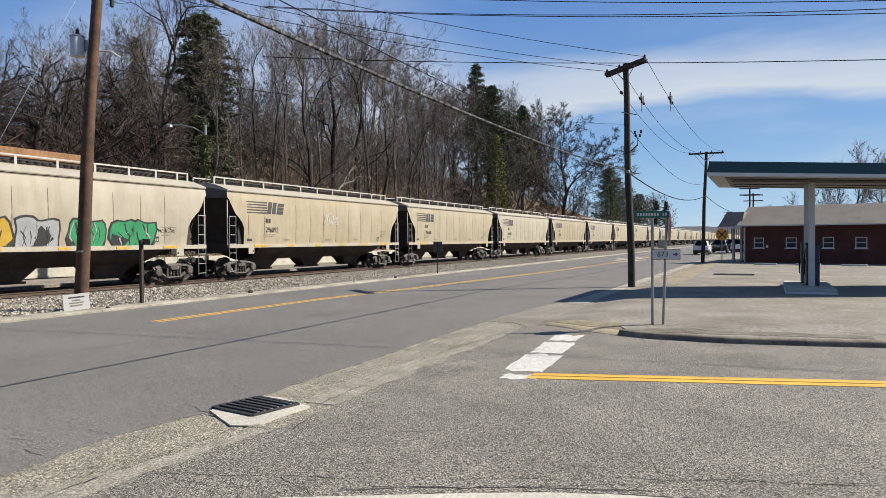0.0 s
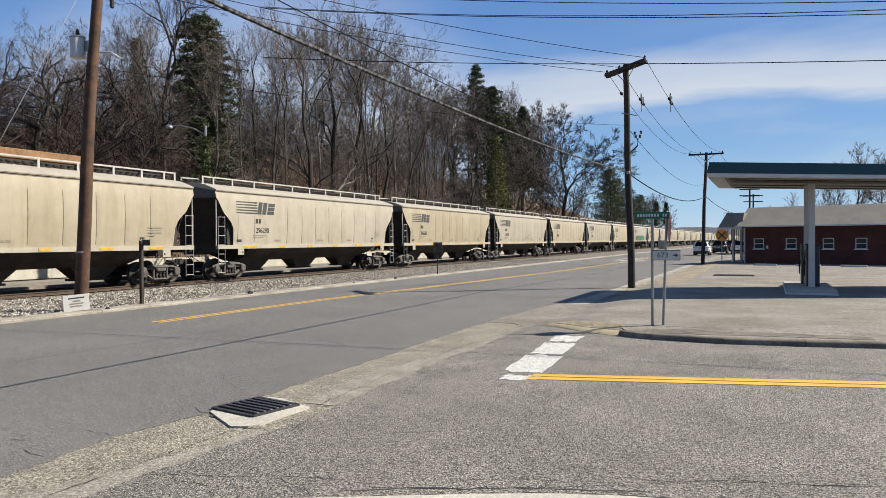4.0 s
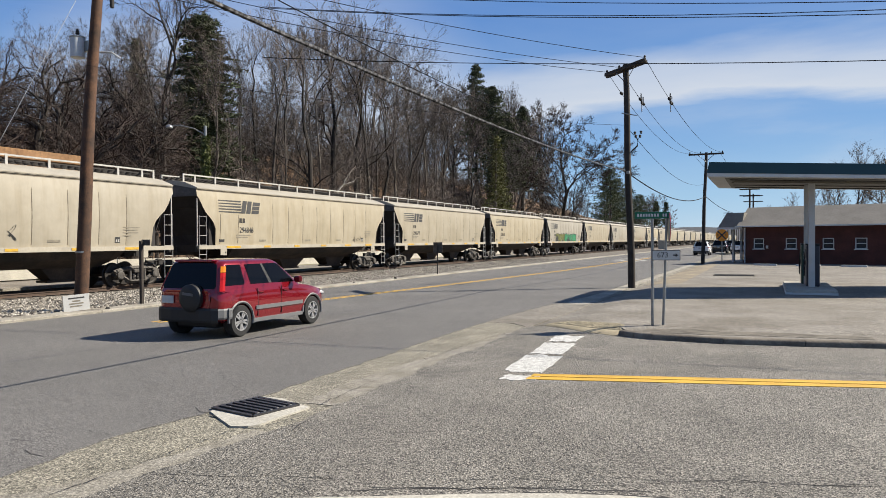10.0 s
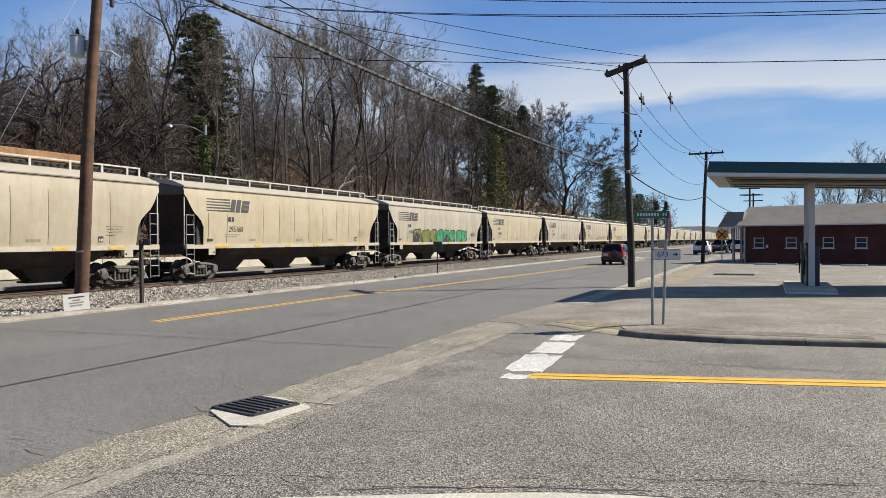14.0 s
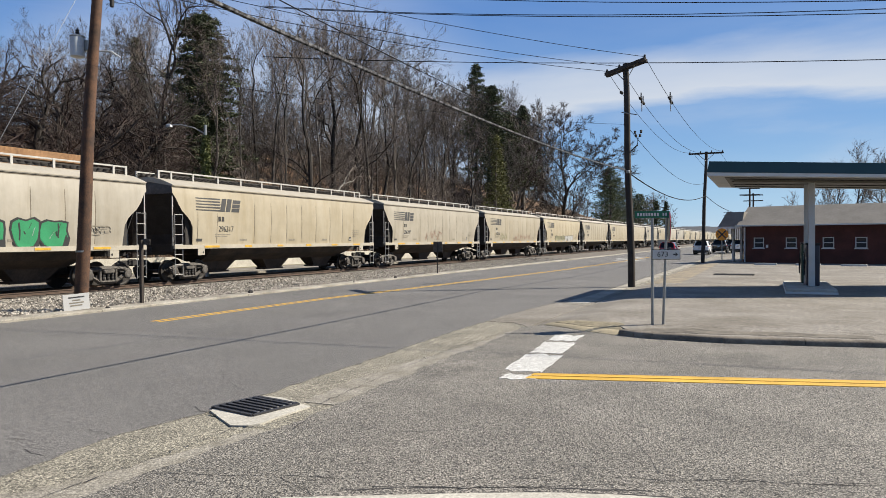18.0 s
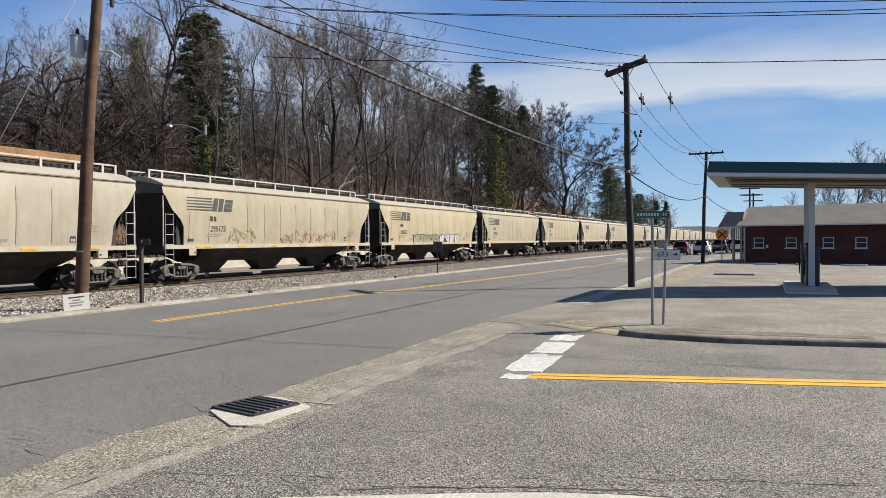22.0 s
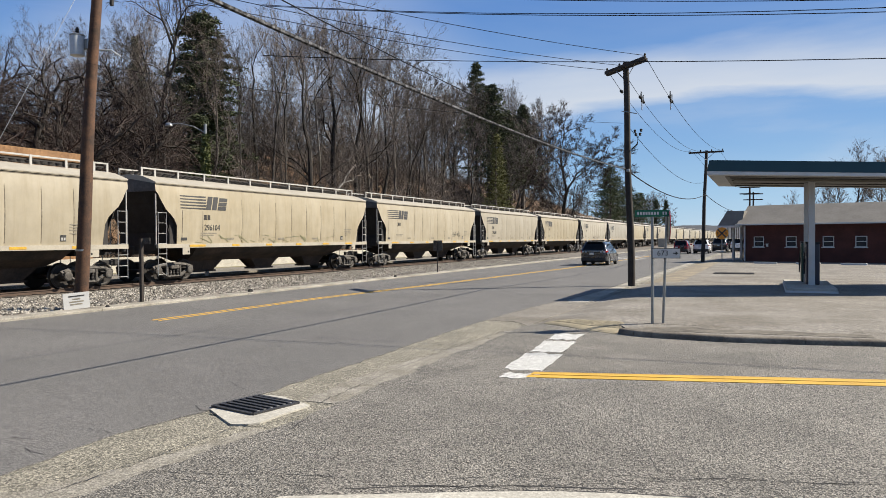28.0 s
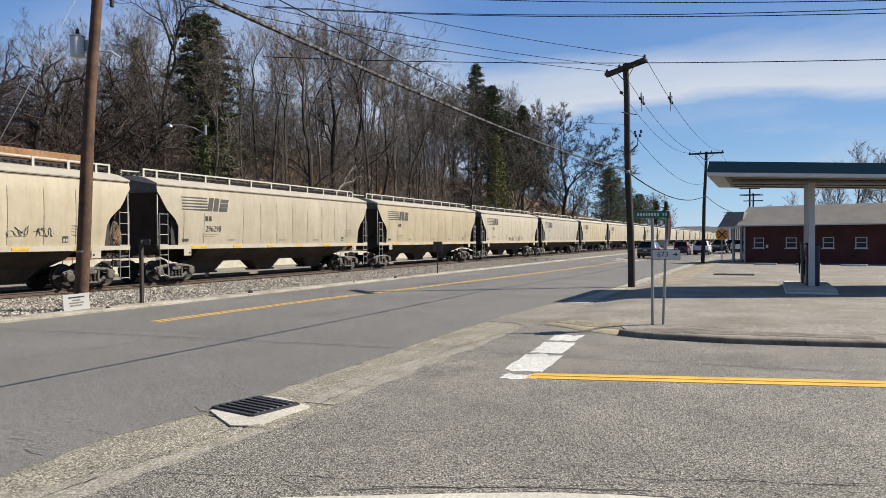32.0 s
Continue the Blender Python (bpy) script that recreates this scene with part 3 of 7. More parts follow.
for w, pts in ((0.012, [(-6.15, 6.46), (-5.88, 6.27), (-5.69, 6.27)]), (0.007, [(-7.48, 8.41), (-6.9, 7.85), (-6.31, 7.44), (-6.12, 7.36)]), (0.009, [(-4.74, 4.36), (-4.42, 4.53), (-4.06, 4.61), (-3.74, 4.78), (-3.08, 4.96)]),
               (0.008, [(-3.73, 4.77), (-3.37, 4.66), (-3.09, 4.48)]), (0.006, [(-4.47, 4.4), (-4.04, 4.39), (-3.69, 4.44)]), (0.014, [(-4.94, 7.07), (-4.61, 7.17)]), (0.01, [(-4.79, 9.53), (-4.2, 9.16), (-4.12, 9.38)]),
               (0.008, [(-4.61, 9.36), (-4.09, 9.72), (-3.47, 10.08)]), (0.009, [(-1.36, 7.31), (-1.1, 6.81), (-0.91, 6.34), (-0.81, 6.1), (-0.62, 6.02), (-0.29, 6.11), (0.08, 6.21), (0.83, 6.45)]),
               (0.01, [(-6.37, 4.45), (-5.94, 4.39)]), (0.009, [(-0.36, 13.42), (-0.16, 11.98)]), (0.009, [(0.09, 13.6), (0.25, 12.89)])):
    crack(pts, w)
for w, pts in ((0.009, [(-2.02, 11.96), (-1.87, 11.27)]), (0.008, [(0.86, 12.4), (1.13, 11.99)]), (0.007, [(-4.02, 6.46), (-3.42, 6.36), (-2.97, 6.6)]), (0.007, [(-6.93, 4.63), (-6.48, 4.67)]), (0.009, [(-6.63, 5.22), (-5.97, 5.15)]),
               (0.006, [(-8.6, 9.25), (-7.7, 9.02)]), (0.016, [(-4.51, 5.78), (-4.42, 5.93), (-4.53, 6.38)]), (0.008, [(-8.0, 11.86), (-7.0, 11.29)]), (0.007, [(-2.9, 4.85), (-2.2, 5.1), (-1.4, 5.5), (-0.6, 5.95)]),
               (0.006, [(-9.4, 14.5), (-8.2, 15.4), (-7.4, 15.2)]), (0.006, [(-11.8, 13.2), (-10.9, 12.2), (-9.9, 11.9)]), (0.008, [(-5.86, 9.6), (-5.8, 14.0), (-5.7, 19.0)])):
    crack(pts, w)
for w, pts in ((0.01, [(-1.26, 5.84), (-0.66, 5.95), (-0.25, 6.17), (0.32, 6.29), (0.84, 6.54)]), (0.008, [(-2.32, 5.26), (-1.92, 5.49), (-1.44, 5.62)]), (0.012, [(-5.01, 3.65), (-5.02, 4.27), (-5.01, 4.94), (-5.01, 5.87)]), (0.012, [(-4.84, 7.05), (-5.03, 9.19), (-5.11, 11.62), (-5.04, 14.47)]), (0.007, [(-2.64, 13.21), (-1.57, 12.59), (-0.57, 12.09)]), (0.007, [(-0.26, 13.32), (0.46, 11.97), (1.05, 11.96)]), (0.006, [(-6.59, 9.60), (-5.23, 8.73), (-4.46, 8.14)]), (0.006, [(-7.46, 6.88), (-6.65, 6.85), (-6.29, 7.37)])):
    crack(pts, w)
# joints and seams of the gutter
for y in (8.6, 12.4, 16.5, 21, 26):
    crack([(-5.74, y), (-5.3, y + 0.03), (-4.9, y + 0.02)], 0.009, -0.0025)
# broken gutter, and the gap with its shadow line along the near kerb
for w, pts in ((0.03, [(-5.7, 6.22), (-5.3, 6.08), (-4.96, 5.94), (-4.72, 6.05)]), (0.02, [(-4.9, 7.04), (-4.72, 7.12), (-4.6, 7.2)]), (0.016, [(-4.8, 6.1), (-4.72, 6.4), (-4.6, 6.6)]), (0.02, [(-6.1, 13.0), (-5.85, 12.75), (-5.7, 12.9)]),
               (0.012, [(-5.75, 12.2), (-5.3, 12.0), (-4.85, 12.1)]), (0.014, [(-5.4, 15.95), (-5.1, 15.5), (-4.9, 15.0)]), (0.012, [(-5.0, 16.1), (-4.5, 16.3), (-4.1, 17.2), (-3.4, 17.9)])):
    crack(pts, w, 0.0035 if pts[0][1] < 16.05 else 0.09)
# the two widest strips paint the kerb's gap and shadow line in black
for w, pts in ((0.05, [(-3.3, 4.36), (-2.6, 4.75), (-2.0, 5.06), (-1.5, 5.29), (-1.0, 5.46), (-0.2, 5.65), (0.9, 5.8)]), (0.025, [(-3.0, 4.72), (-2.3, 5.08), (-1.6, 5.38), (-0.8, 5.62)]), (0.01, [(-3.9, 10.05), (-4.4, 9.5), (-4.72, 9.35)]),
               (0.01, [(-4.62, 9.32), (-4.35, 9.2), (-4.2, 9.0)]), (0.01, [(-4.4, 9.3), (-3.9, 9.25), (-3.6, 9.1)]), (0.008, [(-2.9, 10.6), (-2.0, 11.4), (-1.0, 12.0)]), (0.008, [(-1.5, 13.6), (-1.3, 12.9), (-1.45, 12.3)]), (0.007, [(0.4, 10.3), (0.9, 9.6), (1.3, 9.5)])):
    crack(pts, w)
# kerb at the camera's own corner
road_piece("near_kerb", [(-3.3, 4.32), (-2.6, 4.68), (-2.0, 4.99), (-1.5, 5.22), (-1.0, 5.38), (-0.2, 5.56), (0.9, 5.7), (0.9, 5.5), (-0.2, 5.35), (-1.0, 5.17), (-1.5, 5.0), (-2.0, 4.78), (-2.6, 4.46), (-3.3, 4.1)], -0.1, 0.03, CONCRETE, "pale concrete kerb of the near corner")
# white hatching on the road
for pts in ([(-11.6, 62.5), (-11.2, 62.5), (-10.2, 68.2), (-10.7, 68.2)], [(-13.9, 71.5), (-13.4, 71.5), (-11.6, 79), (-12.1, 79)], [(-13.0, 66), (-12.6, 66), (-11.2, 73), (-11.6, 73)]):
    road_piece("hatch_mark", pts, 0.0005, 0.005, WHITE_PAINT, "white painted hatch mark on the road")

# hillside behind the track
def hill_height(x, y):
    d = max(0.0, -x - 38.5)
    rise = 16.0 * (1 - math.exp(-(d / 15.0) ** 1.5)) + 0.03 * d
    near = min(1, max(0, (y - 22) / 50))
    fade = 0.66 + 0.34 * near * near * (3 - 2 * near) if y < 180 else max(0.25, 1 - (y - 180) / 330)
    return -0.1 + rise * fade + (0.6 * noise.noise(Vector((x * 0.11, y * 0.09, 3.1))) * min(1, d / 4))


sheet("hillside", [-38.5 - 2.2 * i - 0.06 * i * i for i in range(32)], [-90 + 9 * i for i in range(75)], hill_height, LITTER, "wooded hillside under brown leaf litter")
tagged(part("retaining_wall", Shape().box((-38.3, 60, 0.35), (0.25, 260, 1.0), bevel=0.03), CONCRETE), "low pale concrete retaining wall at the foot of the hillside", "wall", kind="structure")
road_piece("back_lane", [(-34.5, -120), (-29.5, -120), (-29.5, 420), (-34.5, 420)], -0.11, 0.02, LOT, "pale gravel lane behind the railway")

# ballast and rails
def bed(x, y):
    if x > -22.0:
        return 0.03 + 0.03 * (-17.35 - x) / 4.65 + 0.03 * noise.noise(Vector((x * 2, y * 2, 0)))
    return 0.06 if x > -26.6 else -0.1


sheet("ballast", [-27.6, -26.6, -25.6, -24.2, -22.6, -22.0, -21, -20, -19, -18, -17.36], [-120 + 4 * i for i in range(136)], bed, BALLAST, "bed of pale broken ballast stone")
rng = random.Random(5)
stones = Shape()
for i in range(17000):
    y = 9 + 60 * rng.random() ** 1.35
    x = -17.42 - 5.0 * rng.random()
    r = rng.uniform(0.028, 0.06)
    a = rng.uniform(0, 6.28)
    base = [Vector((math.cos(a + k * 1.57) * r * rng.uniform(0.8, 1.3), math.sin(a + k * 1.57) * r * rng.uniform(0.8, 1.3), rng.uniform(-0.3, 0.3) * r)) for k in range(4)]
    c = Vector((x, y, bed(x, y) + 0.012))
    top = c + Vector((rng.uniform(-0.3, 0.3) * r, rng.uniform(-0.3, 0.3) * r, r * rng.uniform(0.7, 1.1)))
    stones.add([c + b for b in base] + [top], [(0, 1, 4), (1, 2, 4), (2, 3, 4), (3, 0, 4)])
me = bpy.data.meshes.new("ballast_stones")
me.from_pydata(stones.v, [], stones.f)


def island_tones(m, lo, hi):
    t = m.node_tree
    geo = t.nodes.new("ShaderNodeNewGeometry")
    r = ramp(t, [(0.0, lo), (0.5, tuple((a + b) / 2 for a, b in zip(lo, hi))), (1.0, hi)])
    t.links.new(geo.outputs["Random Per Island"], r.inputs[0])
    t.links.new(r.outputs[0], t.nodes["Principled BSDF"].inputs["Base Color"])


island_tones(STONE, (0.05, 0.042, 0.034), (0.40, 0.365, 0.31))
me.materials.append(STONE)
tagged(new("ballast_stones", me), "loose pale grey ballast stones beside the track", "ballast", kind="stuff")

track = thing("railway_track", "rusty steel railway track on timber ties", "railway track", kind="structure")
section = [(-0.07, 0.0), (0.07, 0.0), (0.07, 0.02), (0.012, 0.035), (0.012, 0.1), (0.036, 0.115), (0.036, 0.145), (-0.036, 0.145), (-0.036, 0.115), (-0.012, 0.1), (-0.012, 0.035), (-0.07, 0.02)]
for cx in (-23.45, -24.95):
    part("rail", Shape().loft([[(cx + x, y, 0.06 + z) for x, z in section] for y in (-120, 420)]), RAIL, track, "brown rusty steel rail")
tie = mesh_of("tie", Shape().box((0, 0, 0), (2.6, 0.23, 0.14), bevel=0.012), TIE)
for i in range(250):
    part("tie", tie, TIE, track).location = (-24.2, 4 + i * 0.54, 0.012)

# ---- train ----
PITCH_LEN, HALF, RAIL_Z = 18.1, 8.36, 0.205


def side_x(z):
    """Half width of the rounded car side at height z above the rail."""
    pts = ((1.40, 1.50), (1.8, 1.56), (2.6, 1.61), (3.3, 1.60), (3.8, 1.56), (4.04, 1.52))
    for (a, xa), (b, xb) in zip(pts, pts[1:]):
        if z <= b:
            return xa + (xb - xa) * max(0, (z - a) / (b - a))
    return 1.52


def z_low(d):
    pts = ((0, 3.75), (0.12, 3.62), (0.3, 3.3), (0.5, 3.02), (0.75, 2.82), (0.95, 2.62), (1.1, 2.35), (1.17, 1.42))
    for (a, za), (b, zb) in zip(pts, pts[1:]):
        if d <= b:
            return za + (zb - za) * (d - a) / (b - a)
    return 1.42


def rail_car_prototype():
    car = thing("hopper_car", "cream covered hopper rail car with dark striped emblem", "rail car", group="freight train cars")
    ds = [0, 0.12, 0.3, 0.5, 0.75, 0.95, 1.1, 1.17]
    ribs = (-6.95, -5.75, -3.15, -1.87, -0.6, 0.7, 2.03, 3.4, 4.7, 5.95)
    ys = sorted([-HALF + d for d in ds] + [HALF - d for d in ds] + [r + o for r in ribs for o in (-0.14, -0.05, 0.0, 0.05, 0.14)])
    rings = []
    for y in ys:
        zl = z_low(HALF - abs(y))
        dent = sum(0.02 * math.exp(-((y - r) / 0.06) ** 2) for r in ribs[2:])
        right = [(side_x(z) - dent * min(1, max(0, (3.85 - z) / 0.3)), z) for z in steps(zl, 4.04, 8)]
        roof = [(1.56, 4.045), (1.56, 4.09), (1.3, 4.2), (0.9, 4.34), (0.45, 4.43), (0, 4.46)]
        half = right + roof
        rings.append([(x, y, z) for x, z in half] + [(-x, y, z) for x, z in reversed(half[:-1])])
    body = part("car_body", Shape().loft(rings, closed=False, caps=False), CREAM, car, smooth=True)
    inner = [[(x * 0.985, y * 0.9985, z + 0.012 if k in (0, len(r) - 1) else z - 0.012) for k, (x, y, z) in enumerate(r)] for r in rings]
    # near-black lining just inside the body, seen at the open ends
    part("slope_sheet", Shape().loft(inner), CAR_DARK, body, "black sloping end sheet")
    for sy in (1, -1):
        ends = [(x * 0.99, z) for x, _, z in rings[0]]
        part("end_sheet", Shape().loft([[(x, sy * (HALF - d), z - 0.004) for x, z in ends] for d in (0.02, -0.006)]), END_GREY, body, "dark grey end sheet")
    # roof sheet edge; the eave shadow line is painted along with the seams
    part("roof_sheet", Shape().loft([[(x, y, z + 0.012) for x, z in ((1.575, 4.06), (1.575, 4.1), (1.3, 4.21), (0.9, 4.35), (0.45, 4.44), (0, 4.47), (-0.45, 4.44), (-0.9, 4.35), (-1.3, 4.21), (-1.575, 4.1), (-1.575, 4.06), (-1.5, 4.05), (0, 4.3), (1.5, 4.05))]
                                     for y in (-HALF - 0.01, HALF + 0.01)]), ROOF_CREAM, body, smooth=True)
    seams = Shape()
    for sx in (1, -1):
        for k, y in enumerate(ribs):
            top, sunk = (3.0, 0.006) if k < 2 else (3.68, -0.012)
            for z0, z1 in zip(steps(1.66, top, 7), steps(1.66, top, 7)[1:]):
                seams.add([(sx * (side_x(z) + sunk), y + e, z) for z, e in ((z0, -0.016), (z0, 0.016), (z1, 0.009), (z1, -0.009))], [(0, 1, 2, 3)])
        # painted shadow: a dark strip along the side just under the eave
        seams.add([(sx * (side_x(z) + 0.006), y, z) for y, z in ((-HALF + 0.05, 3.99), (HALF - 0.05, 3.99), (HALF - 0.05, 4.035), (-HALF + 0.05, 4.035))], [(0, 1, 2, 3)])
    part("weld_seams", seams, SEAM, body, "grimy vertical weld seams and painted eave shadow line")
    for sx in (1, -1):
        part("side_sill", Shape().box((sx * 1.56, 0, 1.5), (0.12, 2 * HALF - 0.1, 0.17), bevel=0.01), ROOF_CREAM, car, "pale side sill")
    # belly and outlets, with the shade under the car put into their colour
    def ring(y0, y1, x, z):
        return [(-x, y0, z), (x, y0, z), (x, y1, z), (-x, y1, z)]
    part("hopper_belly", Shape().loft([ring(-6.0, 6.0, 1.46, 1.41), ring(-5.85, 5.85, 1.1, 1.1), ring(-5.6, 5.6, 0.42, 0.8)]), HOPPER, car, "dirty hopper belly, coloured dark for shade")
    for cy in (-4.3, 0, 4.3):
        part("discharge_outlet", Shape().loft([ring(cy - 1.1, cy + 1.1, 0.415, 0.805), ring(cy - 0.62, cy + 0.62, 0.28, 0.36), ring(cy - 0.78, cy + 0.78, 0.3, 0.35), ring(cy - 0.78, cy + 0.78, 0.3, 0.27)]), HOPPER, car, "discharge outlet, coloured dark for shade")
    for sy in (1, -1):
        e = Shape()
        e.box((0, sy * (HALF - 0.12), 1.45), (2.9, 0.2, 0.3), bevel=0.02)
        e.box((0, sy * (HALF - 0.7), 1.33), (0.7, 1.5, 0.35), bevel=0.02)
        # near-black block that fills the recess under the slope sheet
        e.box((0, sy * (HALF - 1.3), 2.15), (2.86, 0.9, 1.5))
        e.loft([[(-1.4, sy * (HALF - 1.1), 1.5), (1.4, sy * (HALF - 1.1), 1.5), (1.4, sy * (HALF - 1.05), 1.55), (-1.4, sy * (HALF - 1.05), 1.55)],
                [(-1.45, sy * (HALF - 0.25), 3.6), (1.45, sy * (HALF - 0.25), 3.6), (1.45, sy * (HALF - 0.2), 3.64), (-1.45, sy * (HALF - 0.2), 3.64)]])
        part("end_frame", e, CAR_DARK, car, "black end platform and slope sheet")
        c = Shape()
        c.box((0, sy * (HALF + 0.3), 0.86), (0.16, 0.66, 0.2), bevel=0.03)
        c.box((0, sy * (HALF + 0.64), 0.86), (0.3, 0.2, 0.28), bevel=0.05)
        part("coupler", c, CAR_DARK, car, "black knuckle coupler")
        for sx in (1, -1):
            part("corner_post", Shape().box((sx * 1.5, sy * (HALF - 0.05), 2.6), (0.045, 0.05, 2.1), bevel=0.008), LADDER, car, "pale corner post")
            lad = Shape()
            for d in (0.08, 0.52):
                lad.tube([(sx * 1.6, sy * (HALF - d), 0.28), (sx * 1.6, sy * (HALF - d), 2.9)], 0.019, 4)
            for z in steps(0.34, 2.86, 6):
                lad.tube([(sx * 1.6, sy * (HALF - 0.08), z), (sx * 1.6, sy * (HALF - 0.52), z)], 0.014, 4)
            part("ladder", lad, LADDER, car, "pale steel side ladder")
            part("placard_board", Shape().box((sx * 1.6, sy * (HALF - 1.6), 1.29), (0.03, 0.42, 0.32), bevel=0.006), ROOF_CREAM, car, "small pale jacking plate")
            part("plate_hole", Shape().turned((sx * 1.61, sy * (HALF - 1.72), 1.25), "x", [(-0.012, 0.045), (0.012, 0.045)], 10), CAR_DARK, car)
    # roof walk with its rail
    w = Shape()
    for y in steps(-8.1, 8.1, 54):
        w.box((0, y, 4.6), (1.1, 0.05, 0.03))
    for x in (-0.55, -0.2, 0.2, 0.55):
        w.box((x, 0, 4.605), (0.04, 16.6, 0.05))
    part("running_board", w, CAR_DARK, car, "dark open grating roof walk")
    post = mesh_of("rail_post", Shape().box((0, 0, 0), (0.03, 0.1, 0.42), bevel=0.005), LADDER)
    for sx in (1, -1):
        part("walk_rail", Shape().box((sx * 0.62, 0, 4.74), (0.05, 16.5, 0.06), bevel=0.008), LADDER, car, "pale roof walk rail")
        for y in (-8.2, -7.5, -6.2, -4.6, -3.0, -1.4, 0.2, 1.8, 3.4, 5.0, 6.4, 7.6, 8.2):
            part("rail_post", post, LADDER, car).location = (sx * 0.64, y, 4.56)
    refl = mesh_of("reflector", Shape().box((0, 0, 0), (0.012, 0.5, 0.09)), REFLECT)
    for sx in (1, -1):
        for k, y in enumerate((-6.1, -3.65, -1.2, 1.27, 3.8, 6.2)):
            o = part("reflector", refl, REFLECT, car)
            o.location, o.scale = (sx * 1.626, y, 1.5), (1, (1.9, 1, 0.9, 0.9, 1.2, 1.5)[k], 1)
    # bogies
    side = Shape()

    def bar(pts, r, x=0.0):
        side.tube([(x, y, z) for y, z in pts], r, 4)
    bar([(-1.1, 0.56), (-0.75, 0.66), (-0.3, 0.7), (0.3, 0.7), (0.75, 0.66), (1.1, 0.56)], [0.09, 0.085, 0.1, 0.1, 0.085, 0.09])
    bar([(-1.08, 0.47), (-0.7, 0.38), (-0.38, 0.2), (0.38, 0.2), (0.7, 0.38), (1.08, 0.47)], [0.1, 0.08, 0.085, 0.085, 0.08, 0.1])
    for y in (-0.36, 0.36):
        side.box((0, y, 0.45), (0.16, 0.1, 0.5), bevel=0.02)
    for y in (-0.88, 0.88):
        side.turned((0.03, y, 0.455), "x", [(0, 0.17), (0.1, 0.17), (0.12, 0.13), (0.13, 0.06)], 14)
        side.box((0, y, 0.62), (0.2, 0.3, 0.08), bevel=0.02)
    side.box((0.05, 0, 0.6), (0.2, 0.5, 0.14), bevel=0.03)
    side_me = mesh_of("side_frame", side, TRUCK)
    spring_me = mesh_of("spring", Shape().turned((0, 0, 0), "z", [(0.06 * q, 0.075 if q % 2 else 0.055) for q in range(5)], 8), CAR_DARK)
    wheel = Shape()
    for sx in (1, -1):
        wheel.turned((sx * 0.75, 0, 0), "x", [(-sx * 0.1, 0.49), (-sx * 0.075, 0.46), (sx * 0.03, 0.455), (sx * 0.035, 0.4), (sx * 0.0, 0.36), (0.0, 0.16), (sx * 0.05, 0.13), (sx * 0.06, 0.08)], 24)
    wheel.turned((0, 0, 0), "x", [(-0.95, 0.075), (0.95, 0.075)], 10)
    for k in range(3):
        a = k * 2.094
        wheel.box((0.76, 0.27 * math.cos(a), 0.27 * math.sin(a)), (0.02, 0.05, 0.05))
    wheel_me = mesh_of("wheelset", wheel, WHEEL, True)
    sets = []
    for cy in (-6.93, 6.93):
        b = part("bolster", Shape().box((0, cy, 0.62), (2.1, 0.4, 0.3), bevel=0.04), CAR_DARK, car, "truck bolster")
        for sx in (1, -1):
            o = part("side_frame", side_me, TRUCK, b, "dusty cast steel truck side frame")
            o.matrix_basis = pose(sx * 1.02, cy, 0, 0, 0, 0 if sx > 0 else 180)
            for y in (-0.2, 0.0, 0.2) if sx > 0 else ():
                part("spring", spring_me, CAR_DARK, b, "dark coil spring").location = (1.04, cy + y, 0.27)
        for sy in (-0.88, 0.88):
            o = part("wheelset", wheel_me, WHEEL, car, "dark steel wheelset")
            o.location = (0, cy + sy, 0.455)
            sets.append(o)
    # emblem: bars and two slanted blocks; stencils
    em = Shape()
    def flat(pts, s):
        s.add([(side_x(z) + 0.009, y, z) for y, z in pts], [tuple(range(len(pts)))])
    y0 = -HALF + 1.3
    for k in range(5):
        z = 3.62 - k * 0.128
        em = Shape()
        flat([(y0, z - 0.02), (y0 + 1.5, z - 0.036), (y0 + 1.56, z + 0.036), (y0, z + 0.02)], em)
        part("emblem_bar", em, BLACK, car, "black tapering emblem bar")
    em = Shape()
    a = y0 + 1.5
    for o in (0.0, 0.36):
        em = Shape()
        flat([(a + o, 3.07), (a + o + 0.3, 3.07), (a + o + 0.46, 3.66), (a + o + 0.16, 3.66)], em)
        part("emblem_block", em, BLACK, car, "black slanted emblem block")
    for z, s in ((3.56, 0.11), (3.365, 0.05), (3.17, 0.0)):
        em = Shape()
        flat([(a + 0.74 + s, z - 0.1), (a + 1.26 + s, z - 0.1), (a + 1.31 + s, z + 0.07), (a + 0.79 + s, z + 0.07)], em)
        part("emblem_block", em, BLACK, car, "black slanted emblem block")
    st = Shape()
    for o in (0, 0.22):
        flat([(-HALF + 2.68 + o, 2.63), (-HALF + 2.84 + o, 2.63), (-HALF + 2.84 + o, 2.84), (-HALF + 2.68 + o, 2.84)], st)
    part("mark_bar", st, CAR_DARK, car, "dark lettering bar")
    rows = [(-HALF + 2.5, z, l, 0.045) for z, l in ((2.02, 1.0), (1.93, 0.8))] + [(HALF - 2.6, z, l, 0.035) for z, l in ((2.3, 0.8), (2.2, 0.7), (2.1, 0.75), (1.98, 0.4))]
    rows += [(y, 1.75, 0.5, 0.09) for y in (-4.2, -0.4, 2.6)]
    for y, z, l, h in rows:
        st = Shape()
        flat([(y, z), (y + l, z), (y + l, z + h), (y, z + h)], st)
        part("stencil_bar", st, GREY_TEXT, car)
    st = Shape()
    flat([(-HALF + 1.35, 1.73), (-HALF + 1.7, 1.73), (-HALF + 1.7, 1.85), (-HALF + 1.35, 1.85)], st)
    part("label_panel", st, BLACK, car, "small black label panel")
    st = Shape()
